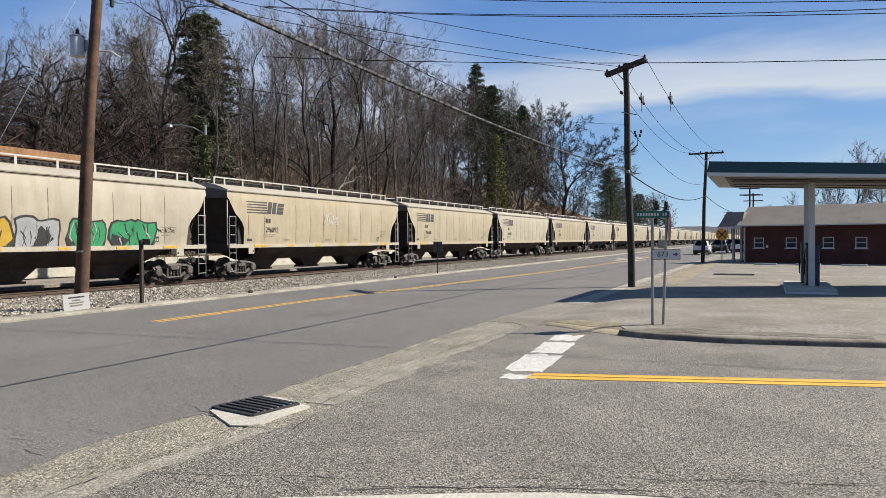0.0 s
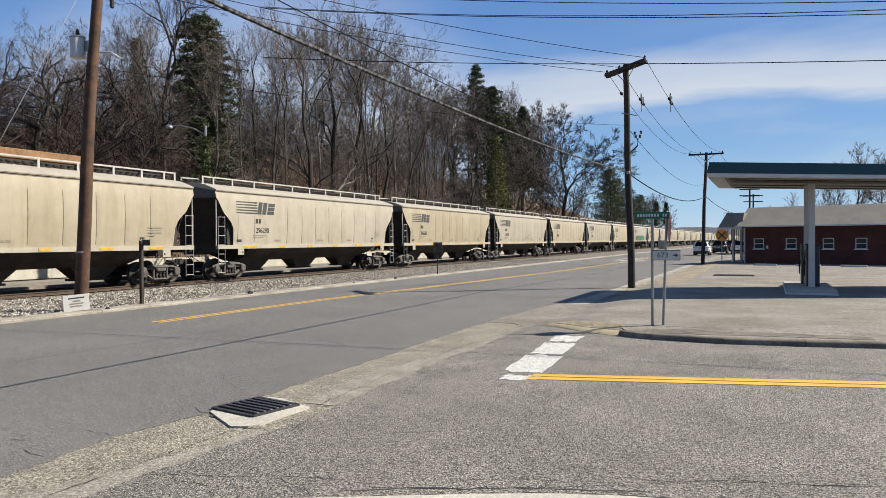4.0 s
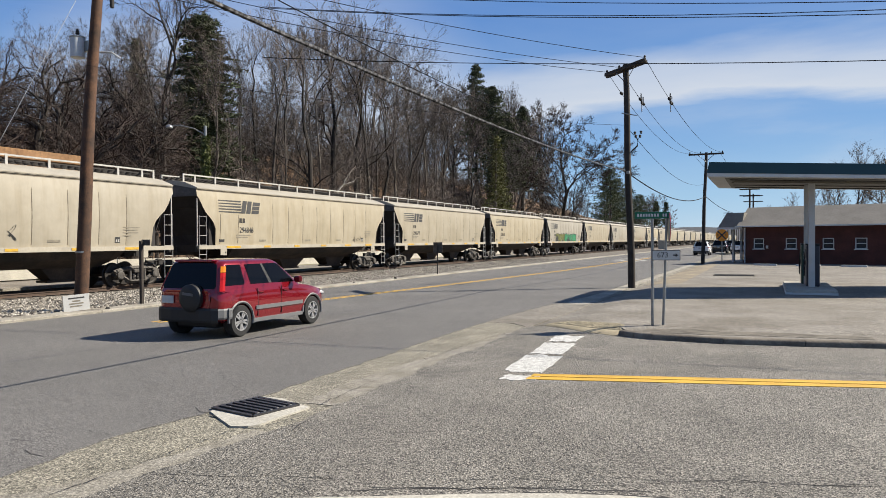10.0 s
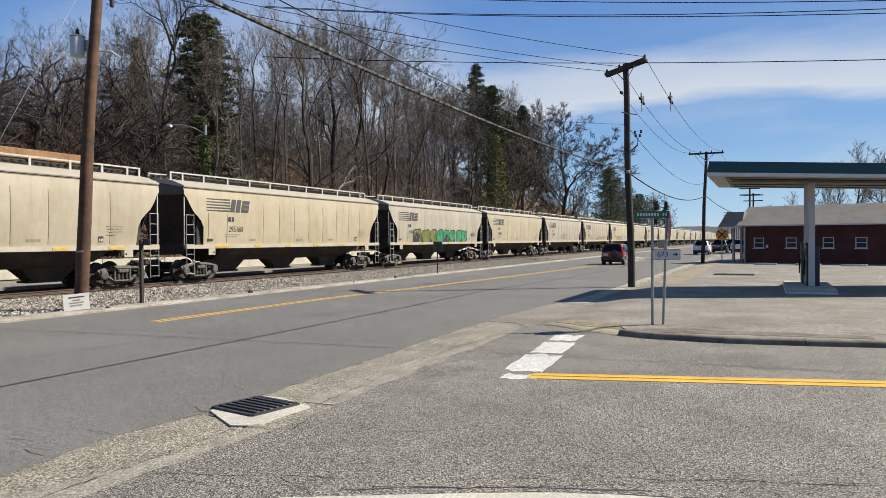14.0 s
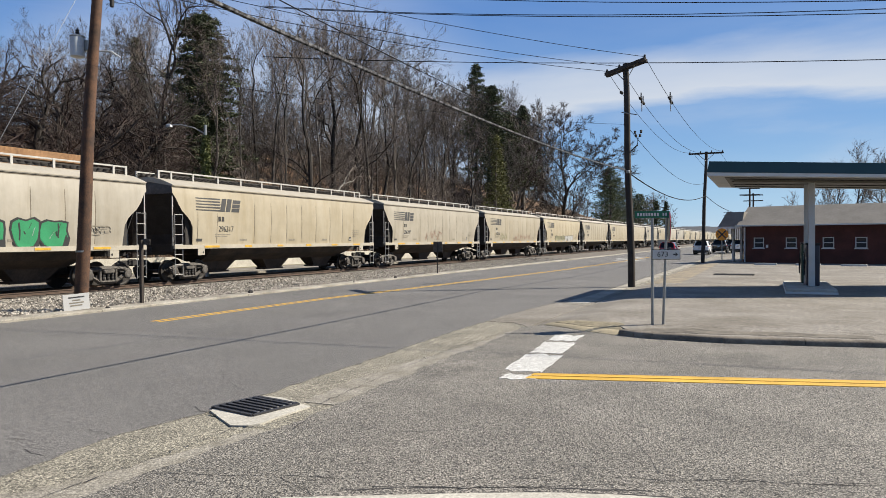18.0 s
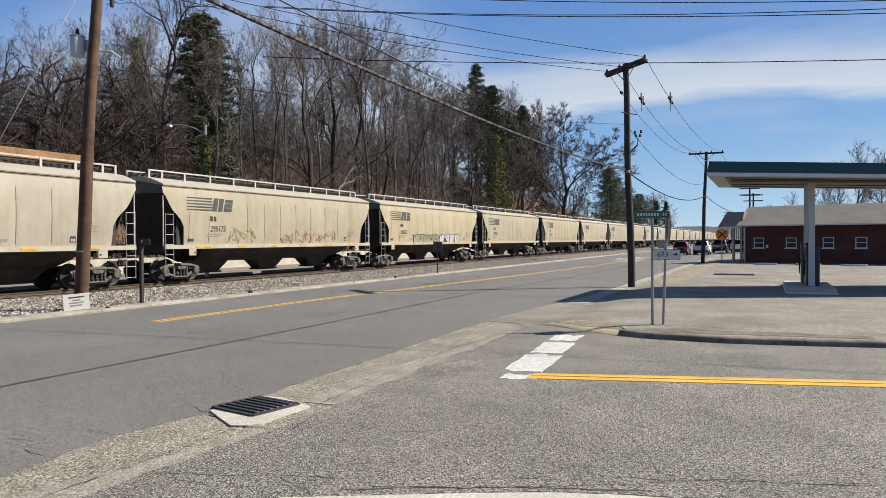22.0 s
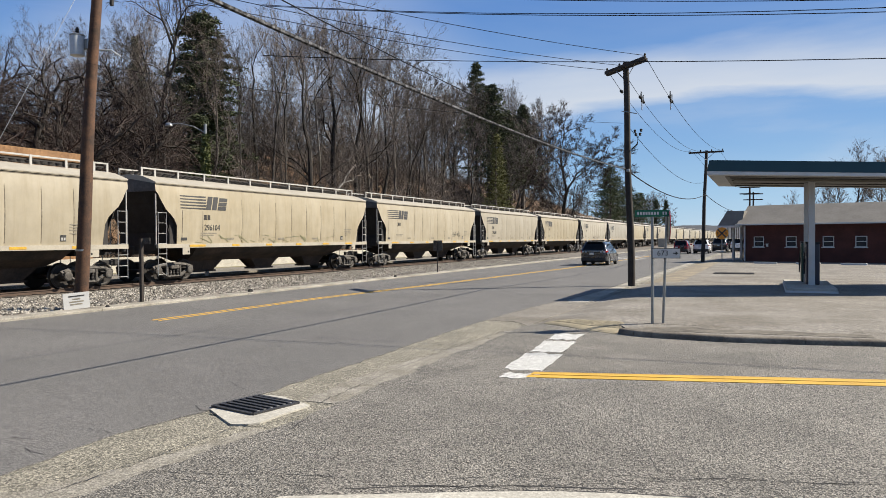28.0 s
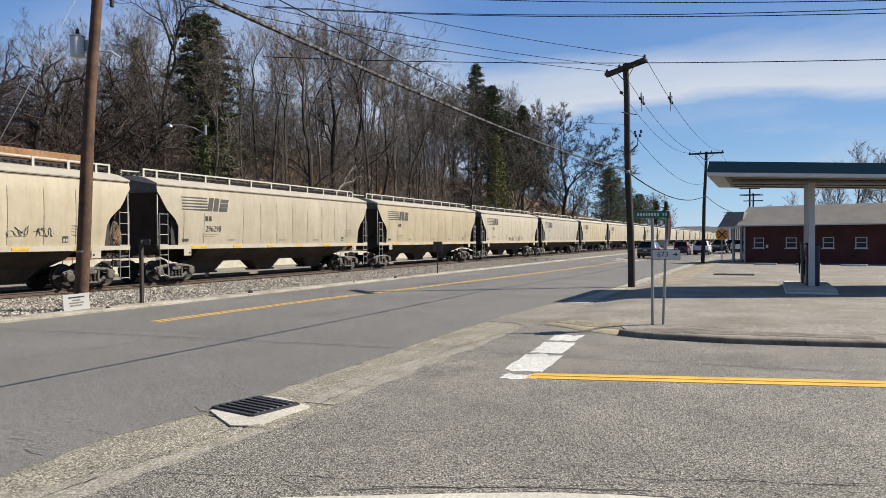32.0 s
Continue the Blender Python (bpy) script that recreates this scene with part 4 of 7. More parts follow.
    flat([(HALF - 2.95, 1.72), (HALF - 2.72, 1.72), (HALF - 2.72, 1.94), (HALF - 2.95, 1.94)], st)
    part("label_panel", st, BLACK, car, "small black label panel")
    for y in (0.03, 0.13):
        st = Shape()
        st.add([(side_x(z) + 0.012, HALF - 2.95 + y + o, z) for o, z in ((0, 1.75), (0.07, 1.75), (0.07, 1.85), (0, 1.85))], [(0, 1, 2, 3)])
        part("label_square", st, LADDER, car)
    return car, sets


def train_at(t):
    """Cars that have gone by, counted from the car whose front passes at six seconds."""
    return TRAIN[0] + t * (TRAIN[1] + t * (TRAIN[2] + t * TRAIN[3]))


TRAIN = (3.0559, -0.50975, -1.671e-4, 7.74e-6)
FIRST_END = 24.95
NUMBERS = {-3: "296892", -2: "296608", -1: "296290", 0: "296250", 1: "296770", 2: "294848", 3: "296579", 4: "295180", 5: "297087", 6: "296317", 7: "296397",
           8: "295175", 9: "295057", 10: "297129", 11: "296104", 13: "296298"}
proto, proto_sets = rail_car_prototype()
CARS = {}
for j in range(-5, 34):
    CARS[j] = proto if j == -5 else copy_thing(proto, Matrix.Identity(4))


def car_y(j, t):
    return FIRST_END + HALF + PITCH_LEN * (j + train_at(t))


for j, text in NUMBERS.items():
    letters("car_number", text, 0.36, BLACK, CARS[j], Matrix.Translation((side_x(2.35) + 0.008, -HALF + 3.2, 2.28)) @ Euler((radians(90), 0, radians(90))).to_matrix().to_4x4() @ Matrix.Diagonal((0.92, 1, 1, 1)), 0.003, "black painted car number")


# ---- spray paint on the cars ----
SPRAY = {k: mat(k + " spray paint", c, 0.5, var=0.15, scale=2, bump=0) for k, c in (("green", (0.03, 0.30, 0.12)), ("olive", (0.19, 0.20, 0.03)), ("silver", (0.38, 0.39, 0.40)), ("yellow", (0.55, 0.34, 0.03)),
                                                                       ("white", (0.6, 0.6, 0.58)), ("black", (0.03, 0.03, 0.03)), ("faded red", (0.36, 0.20, 0.14)), ("pale olive", (0.34, 0.32, 0.18)))}


def on_side(y, z, lift):
    return (side_x(max(1.42, z)) + lift + (0.028 if z < 1.6 else 0.0), y, z)


def bubble(car, y0, y1, z0, z1, fill, seed, outline="black"):
    """One block of sprayed paint: a ragged fill with a dark outline and bent dark strokes."""
    r = random.Random(seed)
    cy, cz, w, h = (y0 + y1) / 2, (z0 + z1) / 2, (y1 - y0) / 2, (z1 - z0) / 2
    rim = []
    for i in range(14):
        a = 2 * math.pi * (i + 0.5) / 14
        k = r.uniform(0.82, 1.12)
        rim.append((max(-1.08, min(1.08, 1.25 * math.cos(a))) * k, max(-1.0, min(1.0, 1.3 * math.sin(a))) * k))
    base = None
    for k, colour, lift in ((1.04, outline, 0.009), (0.9, fill, 0.013)):
        s = Shape()
        s.add([on_side(cy + u * w * k, cz + v * h * k, lift) for u, v in rim], [tuple(range(14))])
        ob = part("graffiti_block" if base is None else "paint_fill", s, SPRAY[colour], car if base is None else base, "sprayed paint block with a black outline" if base is None else "")
        base = base or ob
    for n in range(4):
        u, v = r.uniform(-0.6, 0.6), r.choice((-0.75, 0.75))
        path = [(u, v), (u + r.uniform(-0.35, 0.35), v * 0.3), (u + r.uniform(-0.5, 0.5), -v * 0.25), (u + r.uniform(-0.2, 0.2), -v * 0.6)][:r.choice((3, 4))]
        s = Shape()
        t = r.uniform(0.012, 0.03)
        s.loft([[on_side(cy + a * w - t, cz + b * h - t, 0.016 + 0.001 * n) for a, b in path], [on_side(cy + a * w + t, cz + b * h + t * 0.5, 0.016 + 0.001 * n) for a, b in path]], closed=False, caps=False)
        part("paint_stroke", s, SPRAY[outline if n < 3 else "silver"], base)


def scrawl(car, y0, y1, z0, z1, colour, seed, n=7, w=0.018):
    r = random.Random(seed)
    for k in range(n):
        c = y0 + (y1 - y0) * (k + 0.5) / n
        pts, p = [], (c + r.uniform(-0.1, 0.1), r.uniform(z0, z1))
        for i in range(5):
            q = (c + r.uniform(-0.75, 0.75) * (y1 - y0) / n, z0 + (z1 - z0) * r.random())
            pts += [(p[0] + (q[0] - p[0]) * f + 0.03 * math.sin(6 * f), p[1] + (q[1] - p[1]) * f) for f in steps(0, 0.8, 4)]
            p = q
        s = Shape()
        s.loft([[on_side(y - w, z - w * 0.4, 0.011) for y, z in pts], [on_side(y + w, z + w * 0.4, 0.011) for y, z in pts]], closed=False, caps=False)
        part("graffiti_scrawl", s, SPRAY[colour], car, "thin sprayed scrawl")


for y0, y1, col, sd in ((3.25, 4.5, "green", 1), (4.3, 5.42, "green", 2), (1.44, 2.3, "green", 3), (2.2, 3.1, "green", 4), (-0.5, 0.3, "silver", 5), (0.2, 1.1, "silver", 6), (-1.75, -0.6, "yellow", 7), (-3.1, -1.9, "yellow", 8)):
    bubble(CARS[-4], y0, y1, 1.46, 2.58, col, sd)
scrawl(CARS[-4], 5.6, 6.5, 2.1, 2.3, "black", 3, 4, 0.014)
for y0, y1, col, sd in ((-4.9, -3.7, "olive", 11), (-3.6, -2.3, "olive", 12), (-2.2, -1.0, "olive", 13), (-0.95, 0.2, "green", 14), (0.25, 1.35, "green", 15), (1.4, 2.5, "green", 16), (2.7, 3.7, "green", 17), (3.7, 4.8, "green", 18)):
    bubble(CARS[5], y0, y1, 1.5, 2.52, col, sd)
scrawl(CARS[5], 5.4, 6.6, 2.0, 2.3, "black", 5, 4, 0.014)
for k in range(5):
    bubble(CARS[9], -3.6 + 0.8 * k, -2.75 + 0.8 * k, 1.46, 2.15, "pale olive", 20 + k)
for k in range(4):
    bubble(CARS[9], 0.7 + 0.95 * k, 1.6 + 0.95 * k, 1.5, 2.2, "white", 30 + k)
scrawl(CARS[9], -3.8, 0.4, 1.5, 2.2, "black", 41, 9, 0.03)
scrawl(CARS[8], -0.6, 4.5, 1.6, 2.3, "faded red", 42, 10, 0.03)
scrawl(CARS[8], -5.4, -2.6, 1.6, 2.4, "pale olive", 43, 4, 0.04)
scrawl(CARS[12], 3.4, 5.1, 1.9, 2.3, "black", 44, 6, 0.014)
scrawl(CARS[7], -2.2, 0.6, 1.7, 2.5, "faded red", 45, 5, 0.02)
scrawl(CARS[-3], -0.5, 0.9, 2.6, 3.3, "white", 46, 4, 0.03)
scrawl(CARS[1], 0.6, 1.4, 1.8, 2.4, "black", 47, 2, 0.014)
scrawl(CARS[2], 4.2, 5.8, 1.7, 2.05, "black", 48, 4, 0.012)
scrawl(CARS[15], -1.0, 3.0, 1.5, 2.1, "black", 49, 7, 0.03)
scrawl(CARS[11], -6.0, 5.0, 1.5, 2.0, "pale olive", 50, 9, 0.02)


# ---- cars on the road ----
def carve(ob, centres, r, depth):
    """Cuts round wheel openings through the flanks of a closed body."""
    cut = Shape()
    for x, y, z in centres:
        cut.turned((x, y, z), "x", [(-depth, r), (depth, r)], 28)
    tool = new("cut", mesh_of("cut", cut, PLASTIC))
    mod = ob.modifiers.new("cut", "BOOLEAN")
    mod.object, mod.operation, mod.solver = tool, "DIFFERENCE", "EXACT"
    bpy.context.view_layer.update()
    me = bpy.data.meshes.new_from_object(ob.evaluated_get(bpy.context.evaluated_depsgraph_get()))
    ob.modifiers.clear()
    ob.data = me
    me.shade_smooth()
    me.set_sharp_from_angle(angle=radians(34))
    bpy.data.objects.remove(tool)


def blend(rows, n):
    """Rows of numbers, smoothly filled in to n steps between each two."""
    fine = []
    for i in range(len(rows) - 1):
        p0, p1, p2, p3 = rows[max(i - 1, 0)], rows[i], rows[i + 1], rows[min(i + 2, len(rows) - 1)]
        for k in range(n):
            t = k / n
            fine.append([0.5 * (2 * b + (c - a) * t + (2 * a - 5 * b + 4 * c - d) * t * t + (3 * b - a - 3 * c + d) * t ** 3) for a, b, c, d in zip(p0, p1, p2, p3)])
    return fine + [list(rows[-1])]


def suv(name, label, L, W, H, wb, r, rear, paint_m, clad, spare, rails, group=""):
    """A sport utility car; forward is +y, origin on the ground midway between the axles."""
    car = thing(name, label, "car", group=group)
    yr, yf = -wb / 2, wb / 2
    y0, y1 = yr - rear, yr - rear + L
    hw, belt, top = W / 2, (0.63 if spare else 0.655) * H, H - 0.03

    def ring(y, w, zb, zt):
        half = [(w * 0.84, zb), (w * 0.95, zb + 0.05), (w * 0.985, zb + 0.17), (w, zb + 0.36), (w, (zb + zt) / 2 + 0.1), (w * 0.985, zt - 0.16), (w * 0.962, zt - 0.07), (w * 0.93, zt - 0.015), (w * 0.5, zt + 0.02), (0, zt + 0.03)]
        return [(x, y, z) for x, z in half] + [(-x, y, z) for x, z in reversed(half[:-1])]
    rows = [(y0 + 0.01, 0.74, 0.5, belt - 0.13), (y0 + 0.06, 0.88, 0.4, belt - 0.06), (y0 + 0.16, 0.95, 0.33, belt - 0.02), (y0 + 0.36, 0.988, 0.29, belt - 0.005), (yr, 1, 0.27, belt), (0, 0.995, 0.25, belt - 0.01),
            (yf - 0.4, 1, 0.26, belt - 0.05), (yf, 0.985, 0.27, belt - 0.11), (yf + 0.35, 0.93, 0.29, belt - 0.18), (y1 - 0.16, 0.82, 0.32, belt - 0.27), (y1 - 0.02, 0.62, 0.42, belt - 0.4)]
    body = part("car_body", Shape().loft([ring(y, hw * k, a, b) for y, k, a, b in blend(rows, 3)]), paint_m, car, smooth=True)
    carve(body, [(sx * hw, y, r + 0.01) for sx in (1, -1) for y in (yr, yf)], r * 1.13, 0.28)
    corner = [(-1.0, yr - r * 1.2), (-0.988, y0 + 0.36), (-0.95, y0 + 0.16), (-0.88, y0 + 0.06), (-0.74, y0 + 0.01), (-0.4, y0 - 0.02)]
    corner += [(-a, b) for a, b in reversed(corner)]

    def wrap(path, z0, z1, out, depth=0.06, tip=1.0):
        """A moulded band that follows a path round the car's end."""
        rings = []
        for n, (a, y) in enumerate(path):
            v = Vector((a * hw, (y - (y0 + 0.9)) * 1.0, 0)).normalized()
            x = a * hw
            k, mid = tip + (1 - tip) * n / (len(path) - 1), (z0 + z1) / 2
            h = (z1 - z0) / 2
            rings.append([(x + v.x * o, y + v.y * o, mid + (z - mid) * k) for o, z in ((-depth, z0), (out * 0.6, z0), (out, z0 + h * 0.3), (out, z1 - h * 0.3), (out * 0.6, z1), (-depth, z1))])
        return Shape().loft(rings)
    # with a spare wheel, the black face paints shade on a grey bumper
    part("rear_bumper", wrap(corner[1:-1] if not spare else corner[3:-3], 0.33, 0.62 if spare else 0.54, 0.045 if spare else 0.014), PLASTIC, car, "dark rear bumper")
    if spare:
        for cs in (corner[:4], corner[-4:]):
            part("bumper_corner", wrap(cs, 0.4, 0.61, 0.04), clad, car, "grey corner of the bumper, left in its lit tone")
    part("front_bumper", Shape().box((0, y1 - 0.14, 0.42), (W * 0.7, 0.24, 0.24), bevel=0.09), clad, car, "dark front bumper")
    part("tailgate", Shape().box((0, y0 + 0.055, belt - 0.26), (W * 0.74, 0.13, 0.42), bevel=0.05), paint_m, car, smooth=True)
    part("underbody", Shape().box((0, 0, 0.3), (W * 0.6, L * 0.84, 0.2), bevel=0.03), PLASTIC, car)
    # cabin
    b_r, b_f = y0 + (0.06 if spare else 0.08), yf - (0.4 if spare else 0.28)
    t_r, t_f = y0 + (0.26 if spare else 0.5), yf - (1.15 if spare else 1.32)
    w_b, w_t = hw * 0.94, hw * (0.78 if spare else 0.72)
    hts = [(-0.12, 0.0), (0.0, 0.0), (0.35, 0.0), (0.7, 0.0), (0.86, 0.008), (0.94, 0.035), (0.985, 0.09), (1.008, 0.2), (1.016, 0.4)]

    def cabin(f, inset):
        w = w_b + (w_t - w_b) * min(f, 1) - inset
        a, b = b_r + (t_r - b_r) * min(f, 1) + inset, b_f + (t_f - b_f) * min(f, 1) - inset
        z = belt + (top - belt) * f - 0.02
        c = 0.15
        pts = []
        for cx, cy, s in ((w - c, b - c * 1.6, 0), (-(w - c), b - c * 1.6, 1), (-(w - c), a + c, 2), (w - c, a + c, 3)):
            for k in range(5):
                q = math.pi / 2 * (s + k / 4)
                pts.append((cx + c * math.cos(q), cy + (c * 1.6 if s < 2 else c) * math.sin(q), z))
        return pts
    part("cabin_shell", Shape().loft([cabin(f, i) for f, i in hts]), paint_m, car, smooth=True)

    def side_pane(pts, sx, lift=0.007):
        """A pane on the cabin's flank: pts of (share of length, share of height)."""
        out = []
        for u, f in pts:
            a, b = b_r + (t_r - b_r) * f, b_f + (t_f - b_f) * f
            out.append((sx * (w_b + (w_t - w_b) * f + lift), a + (b - a) * u, belt + (top - belt) * f - 0.02))
        inn = [(x - sx * 0.02, y, z) for x, y, z in out]
        return Shape().loft([inn, out])
    if spare:
        panes = (((0.05, 0.1), (0.27, 0.1), (0.285, 0.18), (0.29, 0.76), (0.275, 0.82), (0.07, 0.82), (0.05, 0.72)), ((0.355, 0.1), (0.585, 0.09), (0.625, 0.82), (0.365, 0.82)), ((0.625, 0.09), (0.92, 0.06), (0.925, 0.2), (0.92, 0.76), (0.9, 0.82), (0.665, 0.82)))
        posts = (((0.587, 0.09), (0.623, 0.09), (0.663, 0.82), (0.627, 0.82)),)
    else:
        panes = (((0.15, 0.3), (0.19, 0.18), (0.305, 0.15), (0.325, 0.74), (0.25, 0.7), (0.17, 0.52)), ((0.345, 0.14), (0.6, 0.11), (0.635, 0.76), (0.36, 0.75)), ((0.635, 0.11), (0.93, 0.07), (0.94, 0.2), (0.9, 0.66), (0.87, 0.74), (0.67, 0.76)))
        posts = (((0.603, 0.11), (0.632, 0.11), (0.667, 0.76), (0.638, 0.76)),)
    for sx in (1, -1):
        for pts in panes:
            part("side_window", side_pane(pts, sx), CAR_GLASS, car, "dark tinted side window")
        for pts in posts:
            part("pillar_trim", side_pane(pts, sx, 0.004), PLASTIC if spare else paint_m, car)

    def end_pane(pts, front):
        out = []
        for u, f in pts:
            w = w_b + (w_t - w_b) * f
            y = (b_f + (t_f - b_f) * f + 0.006) if front else (b_r + (t_r - b_r) * f - 0.006)
            out.append((u * w, y, belt + (top - belt) * f - 0.02))
        return Shape().loft([[(x, y + (-0.02 if front else 0.02), z) for x, y, z in out], out])
    part("rear_window", end_pane(((-0.82, 0.0), (0.82, 0.0), (0.87, 0.1), (0.84, 0.84), (0.7, 0.9), (-0.7, 0.9), (-0.84, 0.84), (-0.87, 0.1)), False), CAR_GLASS, car, "dark rear window")
    part("windscreen", end_pane(((-0.82, 0.04), (0.82, 0.04), (0.78, 0.88), (-0.78, 0.88)), True), CAR_GLASS, car, "dark windscreen")
    part("rear_spoiler", Shape().box((0, t_r + 0.03, top - 0.035), (W * 0.6, 0.2 if spare else 0.34, 0.04), bevel=0.018), paint_m if spare else PLASTIC, car)
    for sx in (1, -1):
        for y in (yr + 0.21 * wb, yr + 0.53 * wb):
            part("door_seam", Shape().box((sx * (hw * 0.998 - 0.0075), y, belt - 0.35), (0.018, 0.009, 0.6 if spare else 0.52)), PLASTIC, body)
        for y in (yr + 0.36 * wb, yr + 0.71 * wb):
            part("door_handle", Shape().box((sx * (hw * 0.985 + 0.012), y + 0.0 - 0.3 * (y > 0) - 0.28 * (y < 0), belt - 0.14), (0.035, 0.17, 0.03), bevel=0.01), paint_m, car)
        part("wing_mirror", Shape().box((sx * (hw + 0.09), b_f - 0.3, belt + 0.07), (0.2, 0.11, 0.15), bevel=0.035), PLASTIC if not spare else paint_m, car, "wing mirror")
        lo = 17 if sx > 0 else 10

        def lamp(f0, f1):
            return Shape().loft([cabin(f0 + (f1 - f0) * k / 4, -0.014)[lo:lo + 3] + cabin(f0 + (f1 - f0) * k / 4, 0.02)[lo:lo + 3][::-1] for k in range(5)])
        if spare:
            part("tail_lamp", lamp(-0.08, 0.56), TAIL, car, "tall red tail lamp")
            part("turn_lamp", lamp(0.57, 0.78), AMBER, car, "amber turn lamp")
        else:
            side = [(sx * abs(a), b) for a, b in corner[:5]]
            side = [(sx * 0.995, y0 + 0.46)] + side[1:]
            part("tail_lamp", wrap(side[:4], belt - 0.21, belt - 0.06, 0.02, tip=0.35), TAIL, car, "red tail lamp")
            part("reverse_lamp", wrap(side[3:] + [(sx * 0.5, y0 - 0.01)], belt - 0.21, belt - 0.12, 0.012), LAMP_CLEAR, car, "clear inner lamp")
        part("headlamp", Shape().box((sx * hw * 0.7, y1 - 0.24, belt - 0.32), (0.28, 0.26, 0.11), bevel=0.04, rz=-sx * 0.5), LAMP_CLEAR, car, "clear headlamp")
        if spare:
            part("side_moulding", Shape().box((sx * (hw + 0.004), 0.02, 0.56), (0.03, wb - 2.6 * r, 0.08), bevel=0.01), GREY_PLASTIC, car, "grey side rub strip")
        else:
            for z in (0.38, 0.30):
                part("side_moulding", Shape().box((sx * (hw + 0.002 - (z < 0.35) * 0.03), 0.02, z), (0.03, wb - 2.7 * r, 0.022), bevel=0.008), SATIN, car, "silver sill strip")
        part("sill_trim", Shape().box((sx * (hw - 0.05), 0, 0.3), (0.1, wb - 2.35 * r, 0.13 if not spare else 0.08), bevel=0.02), PLASTIC if not spare else GREY_PLASTIC, car)
        for y in (yr, yf):
            arch = Shape()
            arch.tube([(sx * (hw * (0.985 if y < 0 else 0.97)), y + 1.15 * r * math.cos(radians(a)), r + 0.01 + 1.15 * r * math.sin(radians(a))) for a in range(-14, 195, 11)], 0.028 if spare else 0.02, 6)
            part("wheel_arch", arch, GREY_PLASTIC if spare else PLASTIC, car)
        if rails:
            part("roof_rail", Shape().tube([(sx * w_t * 0.88, t_r + 0.25, top - 0.02), (sx * w_t * 0.88, t_r + 0.38, top + 0.055), (sx * w_t * 0.87, (t_r + t_f) / 2, top + 0.075), (sx * w_t * 0.86, t_f - 0.42, top + 0.05), (sx * w_t * 0.86, t_f - 0.22, top - 0.015)], 0.024, 6), SATIN, car, "silver roof rail")
    if rails:
        for y in (t_r + 0.55, t_f - 0.55):
            part("rack_bar", Shape().box((0, y, top + 0.07), (w_t * 1.7, 0.06, 0.025), bevel=0.01), PLASTIC, car, "black roof rack bar")
        part("bumper_trim", wrap(corner[3:-3], 0.6, 0.62, 0.06), SATIN, car, "thin silver bumper trim")
    part("number_plate", Shape().box((-0.47 if spare else -0.12, y0 - 0.03 if spare else y0 - 0.022, 0.78 if spare else belt - 0.29), (0.31, 0.02, 0.15)), SIGN_WHITE, car, "pale blank plate")
    if spare:
        part("spare_wheel_cover", Shape().turned((0.16, y0 - 0.07, belt - 0.2), "y", [(-0.07, 0.16), (-0.06, 0.22), (-0.02, 0.275), (0.1, 0.28)], 28), PLASTIC, car, "black spare wheel cover", smooth=True)
        part("cover_bar", Shape().box((0.16, y0 - 0.145, belt - 0.12), (0.28, 0.012, 0.05), ry=0.1), GREY_PLASTIC, car, "pale bar of lettering")
    else:
        part("tailgate_trim", wrap(corner[5:-5], belt - 0.15, belt - 0.12, 0.03), SATIN, car, "silver tailgate trim")
    wheels = []
    g = 0.84 if spare else 0.96
    tyre = mesh_of("tyre", Shape().turned((0, 0, 0), "x", [(-0.11, r * 0.66 * g), (-0.11, r * 0.93), (-0.08, r), (0.08, r), (0.11, r * 0.93), (0.112, r * 0.74 * g), (0.06, r * 0.70 * g)], 36), TYRE, True)
    rim = Shape()
    rim.turned((0, 0, 0), "x", [(0.03, r * 0.1), (0.09, r * 0.16), (0.095, r * 0.05)], 14)
    for k in range(5):
        for off in (-0.2, 0.2):
            w = 2 * math.pi * k / 5 + off
            rim.box((0.092, 0.41 * r * math.cos(w), 0.41 * r * math.sin(w)), (0.025, 0.6 * r, 0.045), rx=w)
    vs = []
    for q in range(36):
        w = 2 * math.pi * q / 36
        vs += [(x, rr * math.cos(w), rr * math.sin(w)) for x, rr in ((0.05, r * 0.72), (0.115, r * 0.74), (0.115, r * 0.68), (0.05, r * 0.66))]
    rim.add(vs, [(q * 4 + a, q * 4 + (a + 1) % 4, (q + 1) % 36 * 4 + (a + 1) % 4, (q + 1) % 36 * 4 + a) for q in range(36) for a in range(4)])
    rim.v = [(x, y * g, z * g) for x, y, z in rim.v]
    rim_me = mesh_of("rim", rim, RIM)
    disc_me = mesh_of("brake_disc", Shape().turned((0, 0, 0), "x", [(0.0, r * 0.1), (0.0, r * 0.7), (0.03, r * 0.7)], 24), CAR_DARK)
    for y in (yr, yf):
        for sx in (1, -1):
            w = part("wheel", tyre, TYRE, car, "black tyre on a silver alloy rim")
            part("rim", rim_me, RIM, w, "silver spoked alloy rim")
            part("brake_disc", disc_me, CAR_DARK, w)
            w.matrix_basis = pose(sx * (hw - 0.115), y, r, 0, 0, 0 if sx > 0 else 180)
            wheels.append((w, sx))
    return car, wheels, r, wb


RED = suv("red_suv", "red compact sport utility car with a black spare wheel cover", 3.92, 1.70, 1.62, 2.5, 0.325, 0.64, PAINT_RED, GREY_PLASTIC, True, False)
GREY = suv("grey_suv", "graphite grey sport utility car with silver roof rails", 4.62, 1.9, 1.72, 2.82, 0.365, 0.84, PAINT_GREY, PLASTIC, False, True)
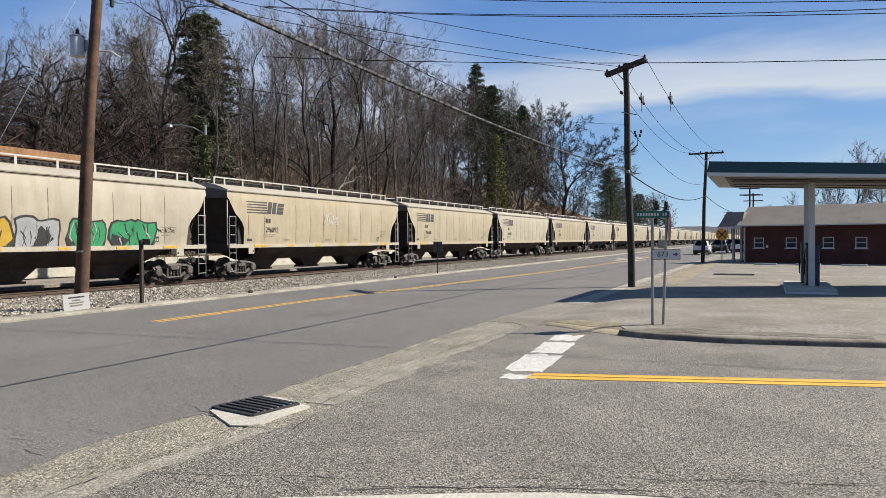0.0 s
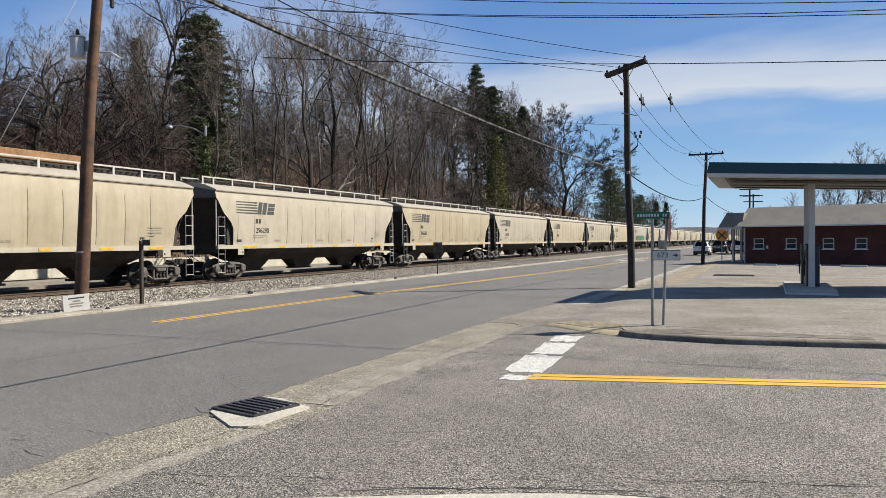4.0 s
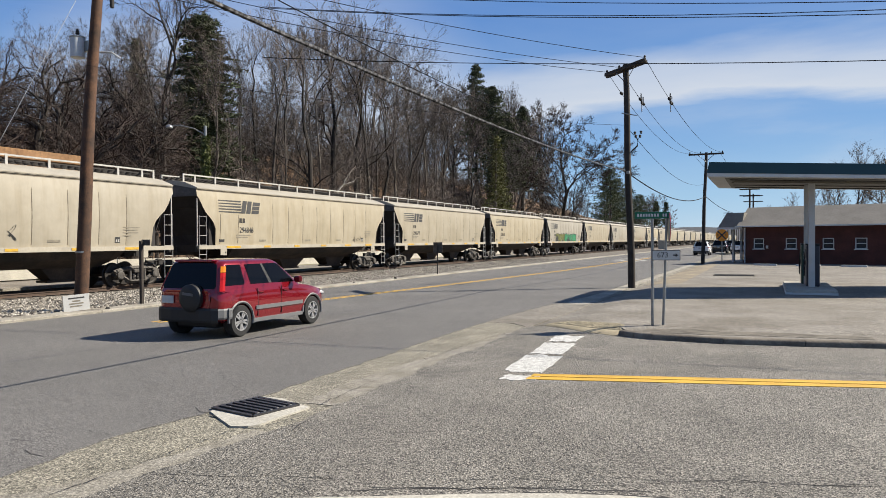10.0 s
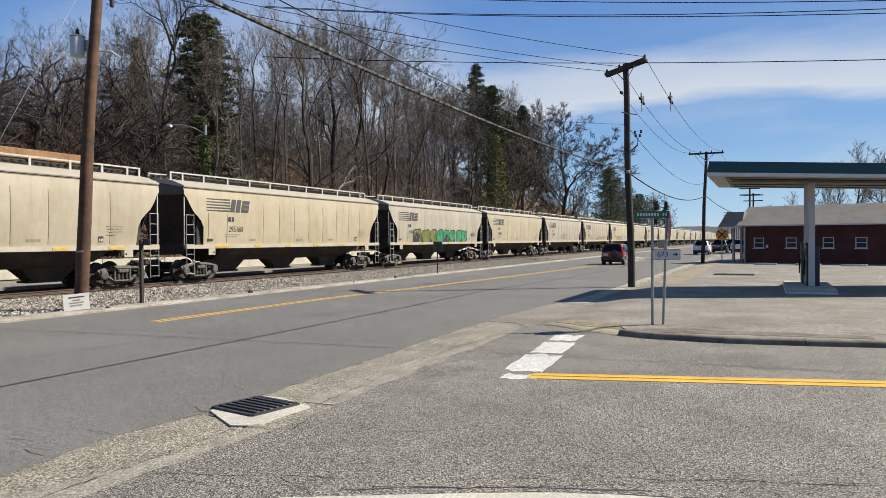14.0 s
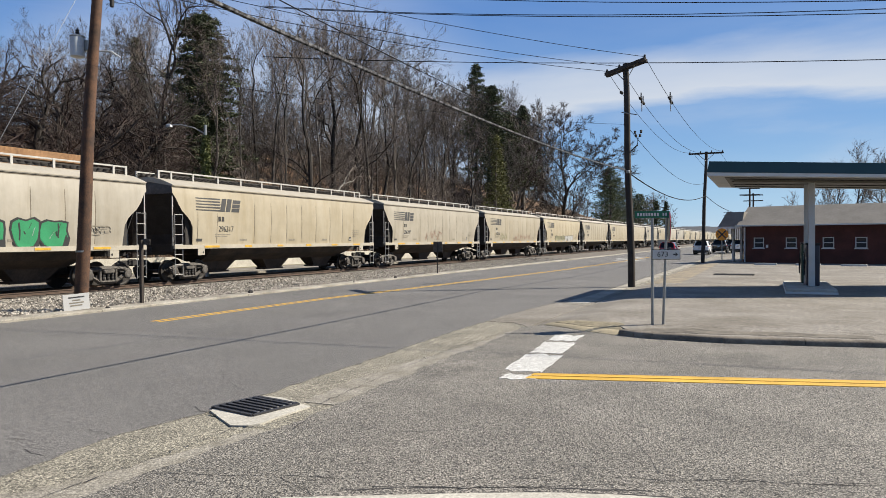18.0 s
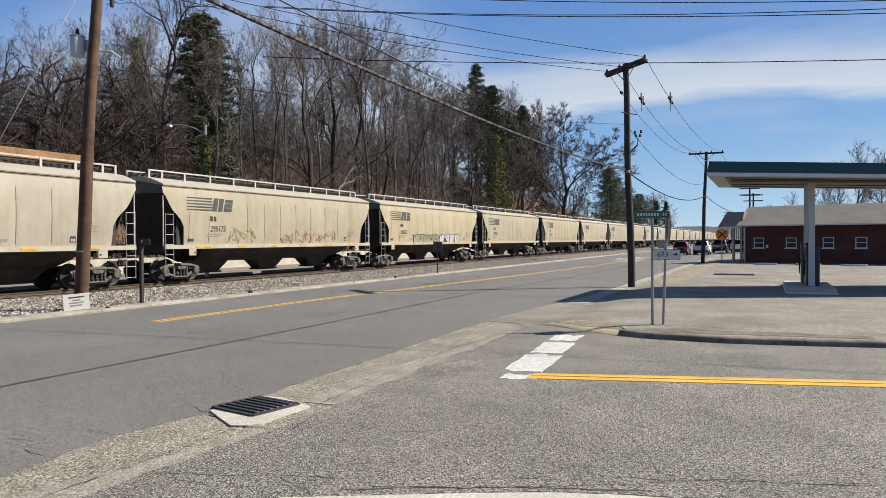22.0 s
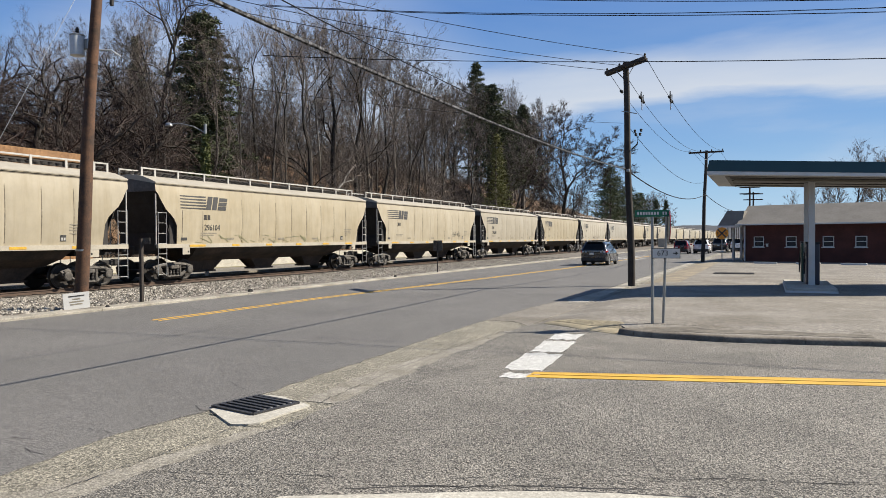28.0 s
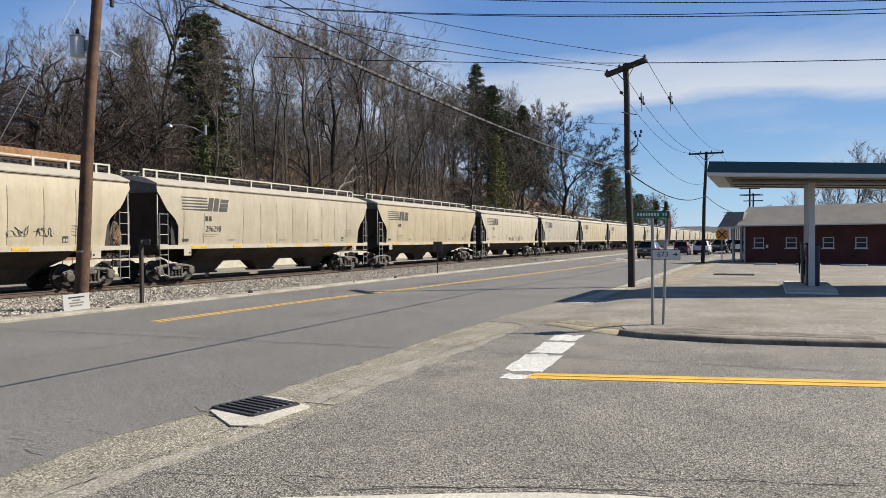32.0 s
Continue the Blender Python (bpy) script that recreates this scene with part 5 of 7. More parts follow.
for x, y, m, nm, lb in ((-7.35, 93, PAINT_WHITE, "white_suv", "white sport utility car waiting on the road"), (-5.75, 101, PAINT_BLACK, "black_suv", "black sport utility car parked beside the road"),
                        (-4.4, 106, PAINT_BLACK, "black_suv", "black sport utility car parked beside the road"), (-3.4, 98, PAINT_WHITE, "white_car", "white car parked beside the brick building")):
    suv(nm, lb, 4.6, 1.85, 1.7, 2.7, 0.35, 0.9, m, PLASTIC, False, False)[0].matrix_basis = pose(x, y, 0.0 if x < -6 else 0.09)


# ---- poles and lines ----
def pole(name, base, top, r0, r1, material, label):
    p = thing(name, label, "utility pole", Matrix.Translation(base))
    d = Vector(top) - Vector(base)
    part("pole_shaft", Shape().tube([d * k + Vector((0.02 * math.sin(9 * k), 0.02 * math.cos(7 * k), 0)) - Vector((0, 0, 0.3 * (k == 0))) for k in steps(0, 1, 8)], [r0 + (r1 - r0) * k for k in steps(0, 1, 8)], 12), material, p, smooth=True)
    return p


def insulator(parent, at):
    part("insulator", Shape().turned(at, "z", [(0, 0.02), (0.05, 0.05), (0.08, 0.03), (0.11, 0.05), (0.16, 0.03)], 8), CAR_DARK, parent, "dark pin insulator")


pl = pole("utility_pole", (-17.42, 13.95, 0.03), (-17.35, 14.75, 11.2), 0.19, 0.13, POLE_WOOD, "tall brown creosoted utility pole beside the kerb")
part("transformer", Shape().turned((-0.36, 0.33, 7.12), "z", [(0, 0.15), (0.02, 0.2), (0.56, 0.2), (0.58, 0.19)], 16), CAN_GREY, pl, "grey can transformer", smooth=True)
part("transformer_lid", Shape().turned((-0.36, 0.33, 7.68), "z", [(0, 0.21), (0.03, 0.215), (0.06, 0.17)], 16), STEEL, pl, "pale lid")
part("bushing", Shape().turned((-0.36, 0.33, 7.74), "z", [(0, 0.06), (0.05, 0.04), (0.07, 0.06), (0.12, 0.04), (0.14, 0.055), (0.2, 0.02)], 8), CAR_DARK, pl, "dark bushing")
part("transformer_bracket", Shape().box((-0.12, 0.44, 7.45), (0.24, 0.12, 0.3), bevel=0.02), STEEL, pl)
part("pole_band", Shape().turned((0.01, 0.12, 1.62), "z", [(0, 0.19), (0.05, 0.19)], 14), STEEL, pl, "pale metal band")
arm = part("lamp_bracket", Shape().tube([(0.05, 0.5, 7.3), (0.3, 0.9, 7.35), (0.45, 1.1, 7.2)], 0.025, 6), STEEL, pl)
part("cutout", Shape().box((0.35, 0.9, 8.75), (0.1, 0.1, 0.3), bevel=0.02), CAR_DARK, pl, "dark fuse cutout")

pr = pole("utility_pole", (-5.03, 29.5, -0.02), (-5.26, 29.5, 9.0), 0.15, 0.115, GREY_WOOD, "dark weathered utility pole with a double crossarm")
for dy in (-0.16, 0.16):
    part("crossarm", Shape().box((-0.23, dy, 8.86), (2.35, 0.1, 0.13), bevel=0.01, rz=radians(-38), ry=radians(-3)), GREY_WOOD, pr, "dark timber crossarm")
arm_way = Vector((math.cos(radians(-38)), math.sin(radians(-38)), 0.05))
for k in (-1.1, -0.35, 1.1):
    insulator(pr, Vector((-0.23, 0, 8.92)) + arm_way * k)
for sy in (-1, 1):
    part("crossarm_brace", Shape().tube([Vector((-0.23, 0, 8.3)), Vector((-0.23, 0, 8.82)) + arm_way * 0.55 * sy], 0.02, 4), STEEL, pr)
part("pole_bracket", Shape().tube([(0.0, 0, 5.5), (0.25, -0.1, 5.7), (0.28, -0.1, 6.0)], 0.03, 6), CAR_DARK, pr, "dark iron bracket")
for x, z in ((0.2, 6.02), (0.36, 6.02), (0.16, 6.16), (0.4, 6.18)):
    part("spool_insulator", Shape().turned((x, -0.1, z), "z", [(0, 0.03), (0.03, 0.06), (0.06, 0.035), (0.09, 0.06), (0.12, 0.03)], 8), CAR_DARK, pr, "dark spool insulator")
part("service_hook", Shape().tube([(-0.05, 0, 7.0), (-0.35, -0.15, 7.05), (0.25, -0.2, 6.9)], 0.02, 5), STEEL, pr)
part("cable_clamp", Shape().box((-0.1, -0.1, 4.65), (0.12, 0.3, 0.12), bevel=0.02), STEEL, pr)

p3 = pole("utility_pole", (-4.74, 59.9, 0.0), (-4.45, 59.9, 8.75), 0.15, 0.11, GREY_WOOD, "dark weathered utility pole with a single crossarm")
part("crossarm", Shape().box((0.29, -0.14, 8.6), (2.6, 0.1, 0.13), bevel=0.01), GREY_WOOD, p3, "dark timber crossarm")
for k in (-1.2, -0.4, 0.4, 1.2):
    insulator(p3, (0.29 + k, -0.14, 8.65))
for sy in (-1, 1):
    part("crossarm_brace", Shape().tube([(0.29, -0.14, 8.0), (0.29 + 0.6 * sy, -0.16, 8.55)], 0.02, 4), STEEL, p3)
for x, y, h, w in ((-2.2, 100, 8.6, 2.4), (-2.0, 112, 8.4, 2.6), (-9.8, 205, 9.2, 2.2), (-10.4, 240, 9.2, 2.2), (-11, 275, 9.3, 2.2), (-11.6, 310, 9.4, 2.2), (-12.2, 345, 9.4, 2.2)):
    p = pole("utility_pole", (x, y, 0), (x, y, h), 0.15, 0.1, GREY_WOOD, "distant dark utility pole with crossarms")
    for z in (h - 0.3, h - 1.1):
        part("crossarm", Shape().box((0, -0.1, z), (w, 0.1, 0.14)), GREY_WOOD, p)


def line(label, pts, sag, r=0.012, material=None, n=14, name="power_line"):
    s = Shape()
    a, b = Vector(pts[0]), Vector(pts[1])
    s.tube([a.lerp(b, k) - Vector((0, 0, sag * 4 * k * (1 - k))) for k in steps(0, 1, n)], r, 5)
    tagged(part(name, s, material or WIRE), label, "cable")


line("thick lashed telephone cable slung along the road", ((-5.25, 29.4, 4.72), (-5.05, -6, 4.75)), 0.43, 0.028, CABLE, 30)
top = Vector((-5.26, 29.5, 8.98))
ends = [top + arm_way * k for k in (-1.1, -0.35, 1.1)]
for k, e in zip((-1.2, -0.4, 1.2), ends):
    line("thin dark power line between the poles", (e, (-4.45 + k, 59.8, 8.7)), 0.9, 0.011)
for e, z in zip(ends, (9.35, 9.7, 10.4)):
    line("thin dark power line over the road", (e, (-17.36, 14.7, z)), 0.3, 0.011)
for e, far_x, f in ((ends[1], -4.85, 0.165), (ends[2], -3.25, 0.2), (ends[0], -5.65, 0.1)):
    q = e.lerp(Vector((far_x, 59.8, 8.7)), f) - Vector((0, 0, 3.6 * f * (1 - f)))
    slope = (8.7 - e.z - 3.6 * (1 - 2 * f)) / 30.0
    sw = thing("line_switch", "dark switch with insulators and jumper loops hung in a power line", "switch", Matrix.Translation(q))
    for y in (-0.42, 0.42) if f > 0.12 else (0.0,):
        part("insulator", Shape().turned((0, y, y * slope), "y", [(-0.16, 0.02), (-0.12, 0.07), (-0.06, 0.035), (0.0, 0.075), (0.06, 0.035), (0.12, 0.07), (0.16, 0.02)], 8), CAR_DARK, sw, "dark string insulator")
    if f > 0.12:
        part("switch_body", Shape().tube([(0, 0, 0.22), (0, 0, -0.5)], 0.025, 6), CAN_GREY, sw, "pale switch rod")
        part("switch_blade", Shape().box((0, 0, -0.05), (0.08, 0.22, 0.14), bevel=0.02), CAR_DARK, sw)
        for y in (-0.3, 0.3):
            part("jumper_loop", Shape().tube([(0, y - 0.2, slope * y), (0.02, y - 0.1, 0.28 + slope * y), (0.02, y + 0.1, 0.3 + slope * y), (0, y + 0.2, 0.05 + slope * y)], 0.014, 5), WIRE, sw)
line("thin dark power line on the poles", ((-5.2, 29.5, 6.5), (-4.5, 59.8, 6.3)), 0.9, 0.011)
line("telephone cable between the poles", ((-5.2, 29.5, 4.66), (-4.5, 59.8, 5.3)), 0.7, 0.026)
line("telephone cable between the poles", ((-4.5, 59.9, 5.3), (-2.2, 100, 5.6)), 0.8, 0.024)
for k in (-1.0, 1.0):
    line("thin dark power line between the poles", ((-4.45 + k, 59.9, 8.7), (-2.2 + k, 100, 8.4)), 0.8, 0.012)
# spans that cross high over the street
for zl, zr, sag in ((12.31, 7.63, 0.54), (11.62, 7.68, 0.59), (11.58, 7.41, 0.51), (9.54, 6.28, 0.385)):
    line("dark power line crossing high over the road", ((-19 * 0.66, 24 * 0.66, 1.93 + (zl - 1.93) * 0.66), (14 * 0.66, 24 * 0.66, 1.93 + (zr - 1.93) * 0.66)), sag * 0.66, 0.009)
line("steel guy wire of the pole", ((-17.36, 14.75, 10.2), (-17.4, 9.4, 0.1)), 0.0, 0.006, STEEL, 2, "guy_wire")
line("thin grey line in front of the woods", ((-17.4, 14.2, 6.9), (-5.2, 29.5, 6.55)), 0.3, 0.006, WIRE)
line("thin dark line beside the thick cable", ((-5.25, 29.5, 5.1), (-7.0, -6, 6.3)), 0.5, 0.009)


# ---- signs and posts ----
def sign_frame(at, face):
    """Pose of a sign face: x to its reader's right, z up, turned to face the way 'face' in degrees."""
    return Matrix.Translation(at) @ Matrix.Rotation(radians(face), 4, "Z")


face = 14
sg = thing("street_sign", "galvanised post with a green name blade and a white route plate", "sign", pose(-2.26, 15.8, 0.09))
part("sign_post", Shape().tube([(0, 0, -0.2), (0.0, 0, 2.29)], 0.03, 8), STEEL, sg, "galvanised steel post")
m = sign_frame((0.0, -0.02, 2.36), face)
blade = Shape().box((0, 0, 0), (0.72, 0.02, 0.145), bevel=0.004)
blade.v = [tuple(m @ Vector(v)) for v in blade.v]
bl = part("name_blade", blade, SIGN_GREEN, sg, "green street name blade")
bars = Shape()
for x, w in [(-0.29 + 0.058 * k, 0.038) for k in range(8)] + [(0.23, 0.035), (0.285, 0.035)]:
    bars.box((x, -0.013, 0), (w, 0.004, 0.062))
bars.v = [tuple(m @ Vector(v)) for v in bars.v]
part("name_bar", bars, SIGN_WHITE, bl, "white lettering bar")
m = sign_frame((0.29, -0.06, 1.51), face)
plate = Shape().box((0, 0, 0), (0.58, 0.012, 0.215), bevel=0.004)
plate.v = [tuple(m @ Vector(v)) for v in plate.v]
pt = part("route_plate", plate, BLACK, sg, "white route plate with a black border")
plate = Shape().box((0, -0.008, 0), (0.555, 0.006, 0.19), bevel=0.003)
plate.v = [tuple(m @ Vector(v)) for v in plate.v]
part("plate_face", plate, SIGN_WHITE, pt)
upright = Euler((radians(90), 0, 0)).to_matrix().to_4x4()
letters("route_number", "673", 0.155, BLACK, pt, m @ Matrix.Translation((-0.07, -0.014, 0.0)) @ upright, 0.002)
arrow = Shape()
arrow.add([(x, -0.014, z) for x, z in ((0.14, -0.014), (0.19, -0.014), (0.19, -0.045), (0.245, 0), (0.19, 0.045), (0.19, 0.014), (0.14, 0.014))], [tuple(range(7))])
arrow.v = [tuple(m @ Vector(v)) for v in arrow.v]
part("route_arrow", arrow, BLACK, pt)

st = thing("stop_sign", "leaning galvanised post with a red octagonal sign seen edge on", "sign", pose(-2.06, 15.9, 0.09))
part("sign_post", Shape().tube([(0, 0, -0.2), (0.09, -0.03, 2.3)], 0.028, 8), STEEL, st, "leaning galvanised post")
m = Matrix.Translation((0.09, -0.03, 2.1)) @ Matrix.Rotation(radians(101), 4, "Z")
octo = [(0.32 * math.cos(radians(22.5 + 45 * k)), 0.32 * math.sin(radians(22.5 + 45 * k))) for k in range(8)]
s = Shape().loft([[m @ Vector((x, y, z)) for x, z in octo] for y in (-0.06, -0.045)])
so = part("sign_plate", s, SIGN_RED, st, "red octagonal plate")
s = Shape().loft([[m @ Vector((x * 0.99, y, z * 0.99)) for x, z in octo] for y in (-0.044, -0.04)])
part("plate_back", s, STEEL, so)

rr = thing("crossing_sign", "round amber railway crossing warning sign with a black cross", "sign", pose(-3.25, 58.9, 0.09))
part("sign_post", Shape().tube([(0, 0, -0.2), (0, 0, 2.6)], 0.04, 6), STEEL, rr)
disc = part("sign_plate", Shape().turned((0, -0.07, 2.15), "y", [(-0.01, 0.46), (0.01, 0.46)], 28), SIGN_YELLOW, rr, "amber round plate")
x = Shape()
for a in (45, -45):
    x.box((0, -0.09, 2.15), (0.86, 0.012, 0.1), ry=radians(a))
part("cross_bar", x, BLACK, disc)
for sx in (-1, 1):
    letters("letter", "R", 0.24, BLACK, disc, Matrix.Translation((sx * 0.28, -0.09, 2.15)) @ upright, 0.003)

for (bx, by), h, w, hh, nm, lb in (((-17.28, 16.0), 2.02, 0.34, 0.18, "marker_post", "grey timber marker post with a small dark plate"), ((-16.95, 36.6), 1.85, 0.55, 0.6, "road_sign", "square road sign seen from behind on a thin post")):
    p = thing(nm, lb, "sign", pose(bx, by, 0.02))
    part("post", Shape().box((0, 0, h / 2 - 0.05), (0.1 if h > 2 else 0.06, 0.1 if h > 2 else 0.06, h), bevel=0.01), GREY_WOOD if h > 2 else CAR_DARK, p)
    part("plate", Shape().box((0.12 if h > 2 else 0, 0.07, h - hh / 2 - 0.02), (w, 0.02, hh), bevel=0.004), TRUCK, p, "dark plate")
ws = thing("notice_board", "small white notice board with rows of print", "sign", pose(-17.1, 13.6, 0.07, 0, 0, 66))
part("board", Shape().box((0, 0, 0.24), (0.66, 0.02, 0.44), ry=radians(-4), bevel=0.004), SIGN_WHITE, ws)
for k, (z, w) in enumerate(((0.37, 0.4), (0.29, 0.2), (0.22, 0.36), (0.15, 0.3))):
    part("print_bar", Shape().box((0.0, -0.013, z), (w, 0.004, 0.035), ry=radians(-4)), BLACK if k == 0 else GREY_TEXT, ws)
for sx in (-0.2, 0.2):
    part("stake", Shape().tube([(sx, 0.015, -0.1), (sx, 0.015, 0.2)], 0.008, 4), STEEL, ws)

# storm drain
dr = thing("storm_drain", "black iron storm drain grate in a pale concrete collar", "drain", pose(-5.44, 6.69, 0.0, 0, 0, -11))
part("collar", Shape().slab([(-0.27, -0.43), (0.1, -0.58), (0.46, -0.72), (0.62, -0.62), (0.66, -0.5), (0.6, -0.2), (0.52, 0.36), (0.2, 0.42), (-0.1, 0.5), (-0.37, 0.44), (-0.4, -0.2)], -0.1, 0.006), CONCRETE, dr, "pale broken concrete collar")
part("grate_pit", Shape().box((0.0, 0.0, 0.004), (0.7, 0.66, 0.012)), CAR_DARK, dr)
fr = Shape()
for x in (-0.345, 0.345):
    fr.box((x, 0.0, 0.016), (0.05, 0.68, 0.022))
for y in (-0.33, 0.33):
    fr.box((0.0, y, 0.016), (0.7, 0.05, 0.022))
part("grate_frame", fr, GRATE, dr, "black iron frame")
barm = mesh_of("grate_bar", Shape().box((0, 0, 0), (0.66, 0.045, 0.03), bevel=0.006), GRATE)
for k in range(6):
    part("grate_bar", barm, GRATE, dr).location = (0.0, -0.24 + k * 0.096, 0.02)

# ---- filling station ----
CL, CD = 14.0, 5.9
cn = thing("canopy", "flat filling station canopy with a dark green fascia and white edge", "canopy", pose(-1.8, 24.4, 4.41))


def canopy_part(name, x0, x1, y0, y1, z0, z1, material, label, draw_in=0.0):
    """A slab of the canopy: its front runs beside the side street, its end beside the main road; draw_in: how far its top is set back."""
    def at(x, y, z):
        return (x * 0.912, x * 0.410 + y, z - 0.016 * x)
    s = Shape().loft([[at(x, y, z) for x, y in ((x0 + o, y0 + o), (x1 - o, y0 + o), (x1 - o, y1 - o), (x0 + o, y1 - o))] for z, o in ((z0, 0.0), (z1, draw_in))])
    return part(name, s, material, cn, label)


canopy_part("fascia", 0, CL, 0, CD, -0.36, 0.0, CANOPY_GREEN, "dark green fascia", 0.08)
canopy_part("white_edge", 0.01, CL - 0.01, 0.01, CD - 0.01, -0.47, -0.362, WHITE, "white lower edge")
canopy_part("soffit", 0.55, CL - 0.5, 0.5, CD - 0.45, -0.49, -0.472, CANOPY_UNDER, "tan metal soffit, darkened for shade")
for y in (0.9, 2.0, 3.4, 4.7):
    canopy_part("soffit_rib", 0.7, CL - 0.6, y, y + 0.05, -0.515, -0.492, CAR_DARK, "dark soffit joint")
canopy_part("canopy_beam", 0.8, CL - 0.7, 1.45, 1.6, -0.55, -0.492, CANOPY_UNDER, "dull steel beam")


def post_at(x, y, z0, w, h):
    p = thing("canopy_post", "white painted square steel canopy post", "post", pose(x, y, z0))
    part("shaft", Shape().box((0, 0, h / 2), (w, w, h), bevel=0.01), WHITE, p)
    part("base_plate", Shape().box((0, 0, 0.01), (w + 0.12, w + 0.12, 0.02)), STEEL, p)


post_at(1.36, 27.9, 0.25, 0.2, 3.62)
post_at(1.27, 29.2, 0.25, 0.2, 3.62)
isl = thing("pump_island", "raised white-edged concrete pump island", "pump island", pose(1.28, 28.8, 0.09))
part("island_slab", Shape().box((0, 0, 0.08), (1.5, 5.2, 0.17), bevel=0.03), CONCRETE, isl)
part("island_edge", Shape().box((0, 0, 0.03), (1.54, 5.24, 0.09), bevel=0.01), WHITE, isl)
for x, y, m in ((1.42, 28.6, PUMP_BLUE), (1.32, 30.2, PUMP_GREEN)):
    p = thing("fuel_pump", "dark blue and green fuel pump under a canopy", "fuel pump", pose(x, y, 0.255))
    part("cabinet", Shape().box((0, 0, 0.72), (0.42, 0.8, 1.44), bevel=0.03), m, p)
    part("display", Shape().box((-0.216, 0, 1.15), (0.02, 0.5, 0.3)), PLASTIC, p)
    part("hose", Shape().tube([(-0.22, 0.3, 1.3), (-0.26, 0.32, 0.7), (-0.25, 0.25, 0.35), (-0.22, 0.2, 0.9)], 0.02, 6), PLASTIC, p, "black hose")
    part("top_cap", Shape().box((0, 0, 1.47), (0.46, 0.84, 0.06), bevel=0.015), PLASTIC, p)
part("globe", Shape().turned((0.0, -0.2, 1.5), "z", [(0, 0.03), (0.08, 0.05), (0.16, 0.08), (0.22, 0.05)], 10), WHITE, p, "small white cap")

# dark opening in the lot: its inner shade is drawn as a black slab
pit = thing("drain_slot", "flat black slab standing in for a dark opening in the lot", "drain", pose(-1.6, 39.2, 0.098))
part("plate", Shape().box((0, 0, 0.008), (1.9, 1.5, 0.016), bevel=0.004), WIRE, pit)
for k in range(4):
    w = thing("wheel_stop", "pale concrete wheel stop by the wall", "wheel stop", pose(-0.2 + 2.6 * k, 54.2 - 0.62 * k, 0.098, 0, 0, -15))
    part("block", Shape().box((0, 0, 0.06), (1.5, 0.16, 0.12), bevel=0.02), WHITE, w)

# brick building
B = Matrix.Translation((-1.75, 59.3, 0.08)) @ Matrix.Rotation(radians(-15), 4, "Z")
bd = thing("brick_building", "single-storey red brick building with a grey shingled mansard roof", "building", B)
LEN, HT = 30.0, 2.78
openings = [(0.75 + k, 0.74) for k in (0.0, 2.25, 4.7, 6.75, 9.3, 12.0)]
wall = Shape()
x = 0.0
for a, w in openings:
    wall.box(((x + a) / 2, 0.15, HT / 2), (a - x, 0.3, HT))
    wall.box((a + w / 2, 0.15, 0.56), (w, 0.3, 1.12))
    wall.box((a + w / 2, 0.15, (1.9 + HT) / 2), (w, 0.3, HT - 1.9))
    x = a + w
wall.box(((x + LEN) / 2, 0.15, HT / 2), (LEN - x, 0.3, HT))
wall.box((0.15, 6.3, HT / 2), (0.3, 12, HT))
wall.box((LEN - 0.15, 6.3, HT / 2), (0.3, 12, HT))
wall.box((LEN / 2, 12.15, HT / 2), (LEN, 0.3, HT))
part("wall", wall, BRICK, bd, "dark red brick wall")
for a, w in openings:
    f = Shape()
    for dx in (0.03, w - 0.03):
        f.box((a + dx, 0.08, 1.51), (0.06, 0.1, 0.78))
    for z in (1.15, 1.51, 1.87):
        f.box((a + w / 2, 0.08, z), (w, 0.1, 0.055))
    wn = part("window", f, WHITE, bd, "white framed sash window")
    part("pane", Shape().box((a + w / 2, 0.12, 1.51), (w - 0.08, 0.012, 0.72)), PANE, wn)
    part("window_sill", Shape().box((a + w / 2, -0.03, 1.09), (w + 0.12, 0.14, 0.06)), WHITE, wn)
    part("blind", Shape().box((a + w / 2, 0.17, 1.68), (w - 0.1, 0.012, 0.36)), WHITE, wn, "half drawn pale blind")
roof = Shape()
roof.loft([[(-0.4, -0.45, HT), (LEN + 0.4, -0.45, HT), (LEN + 0.4, 12.7, HT), (-0.4, 12.7, HT)], [(-0.35, 2.4, HT + 1.55), (LEN, 2.4, HT + 1.55), (LEN, 10.0, HT + 1.55), (-0.35, 10.0, HT + 1.55)]])
part("roof", roof, SHINGLE, bd, "grey brown shingled mansard roof")
part("eave_gutter", Shape().box((LEN / 2, -0.5, HT + 0.02), (LEN + 0.9, 0.1, 0.1), bevel=0.02), WHITE, bd, "pale eave gutter")
part("downpipe", Shape().tube([(0.12, -0.05, HT - 0.1), (0.12, -0.05, 0.05)], 0.045, 6), WHITE, bd, "white downpipe")
part("wall_meter", Shape().box((1.72, -0.05, 1.25), (0.14, 0.1, 0.22)), WHITE, bd)
pc = thing("porch", "white porch with square posts beside the brick building", "porch", B @ pose(-1.35, 2.0, 0))
for y in (0.0, 2.0, 4.0):
    part("porch_post", Shape().box((0, y, 1.35), (0.18, 0.18, 2.7), bevel=0.01), WHITE, pc)
part("porch_wall", Shape().box((0.75, 4.3, 1.4), (1.6, 0.1, 2.8)), WHITE, pc)
part("porch_roof", Shape().loft([[(-0.6, -1.9, 2.75), (1.2, -1.9, 2.75), (1.2, 4.6, 2.75), (-0.6, 4.6, 2.75)], [(-0.1, -1.3, 3.9), (1.2, -1.3, 3.9), (1.2, 4.6, 3.9), (-0.1, 4.6, 3.9)]]), SHINGLE, pc, "grey shingled porch roof")
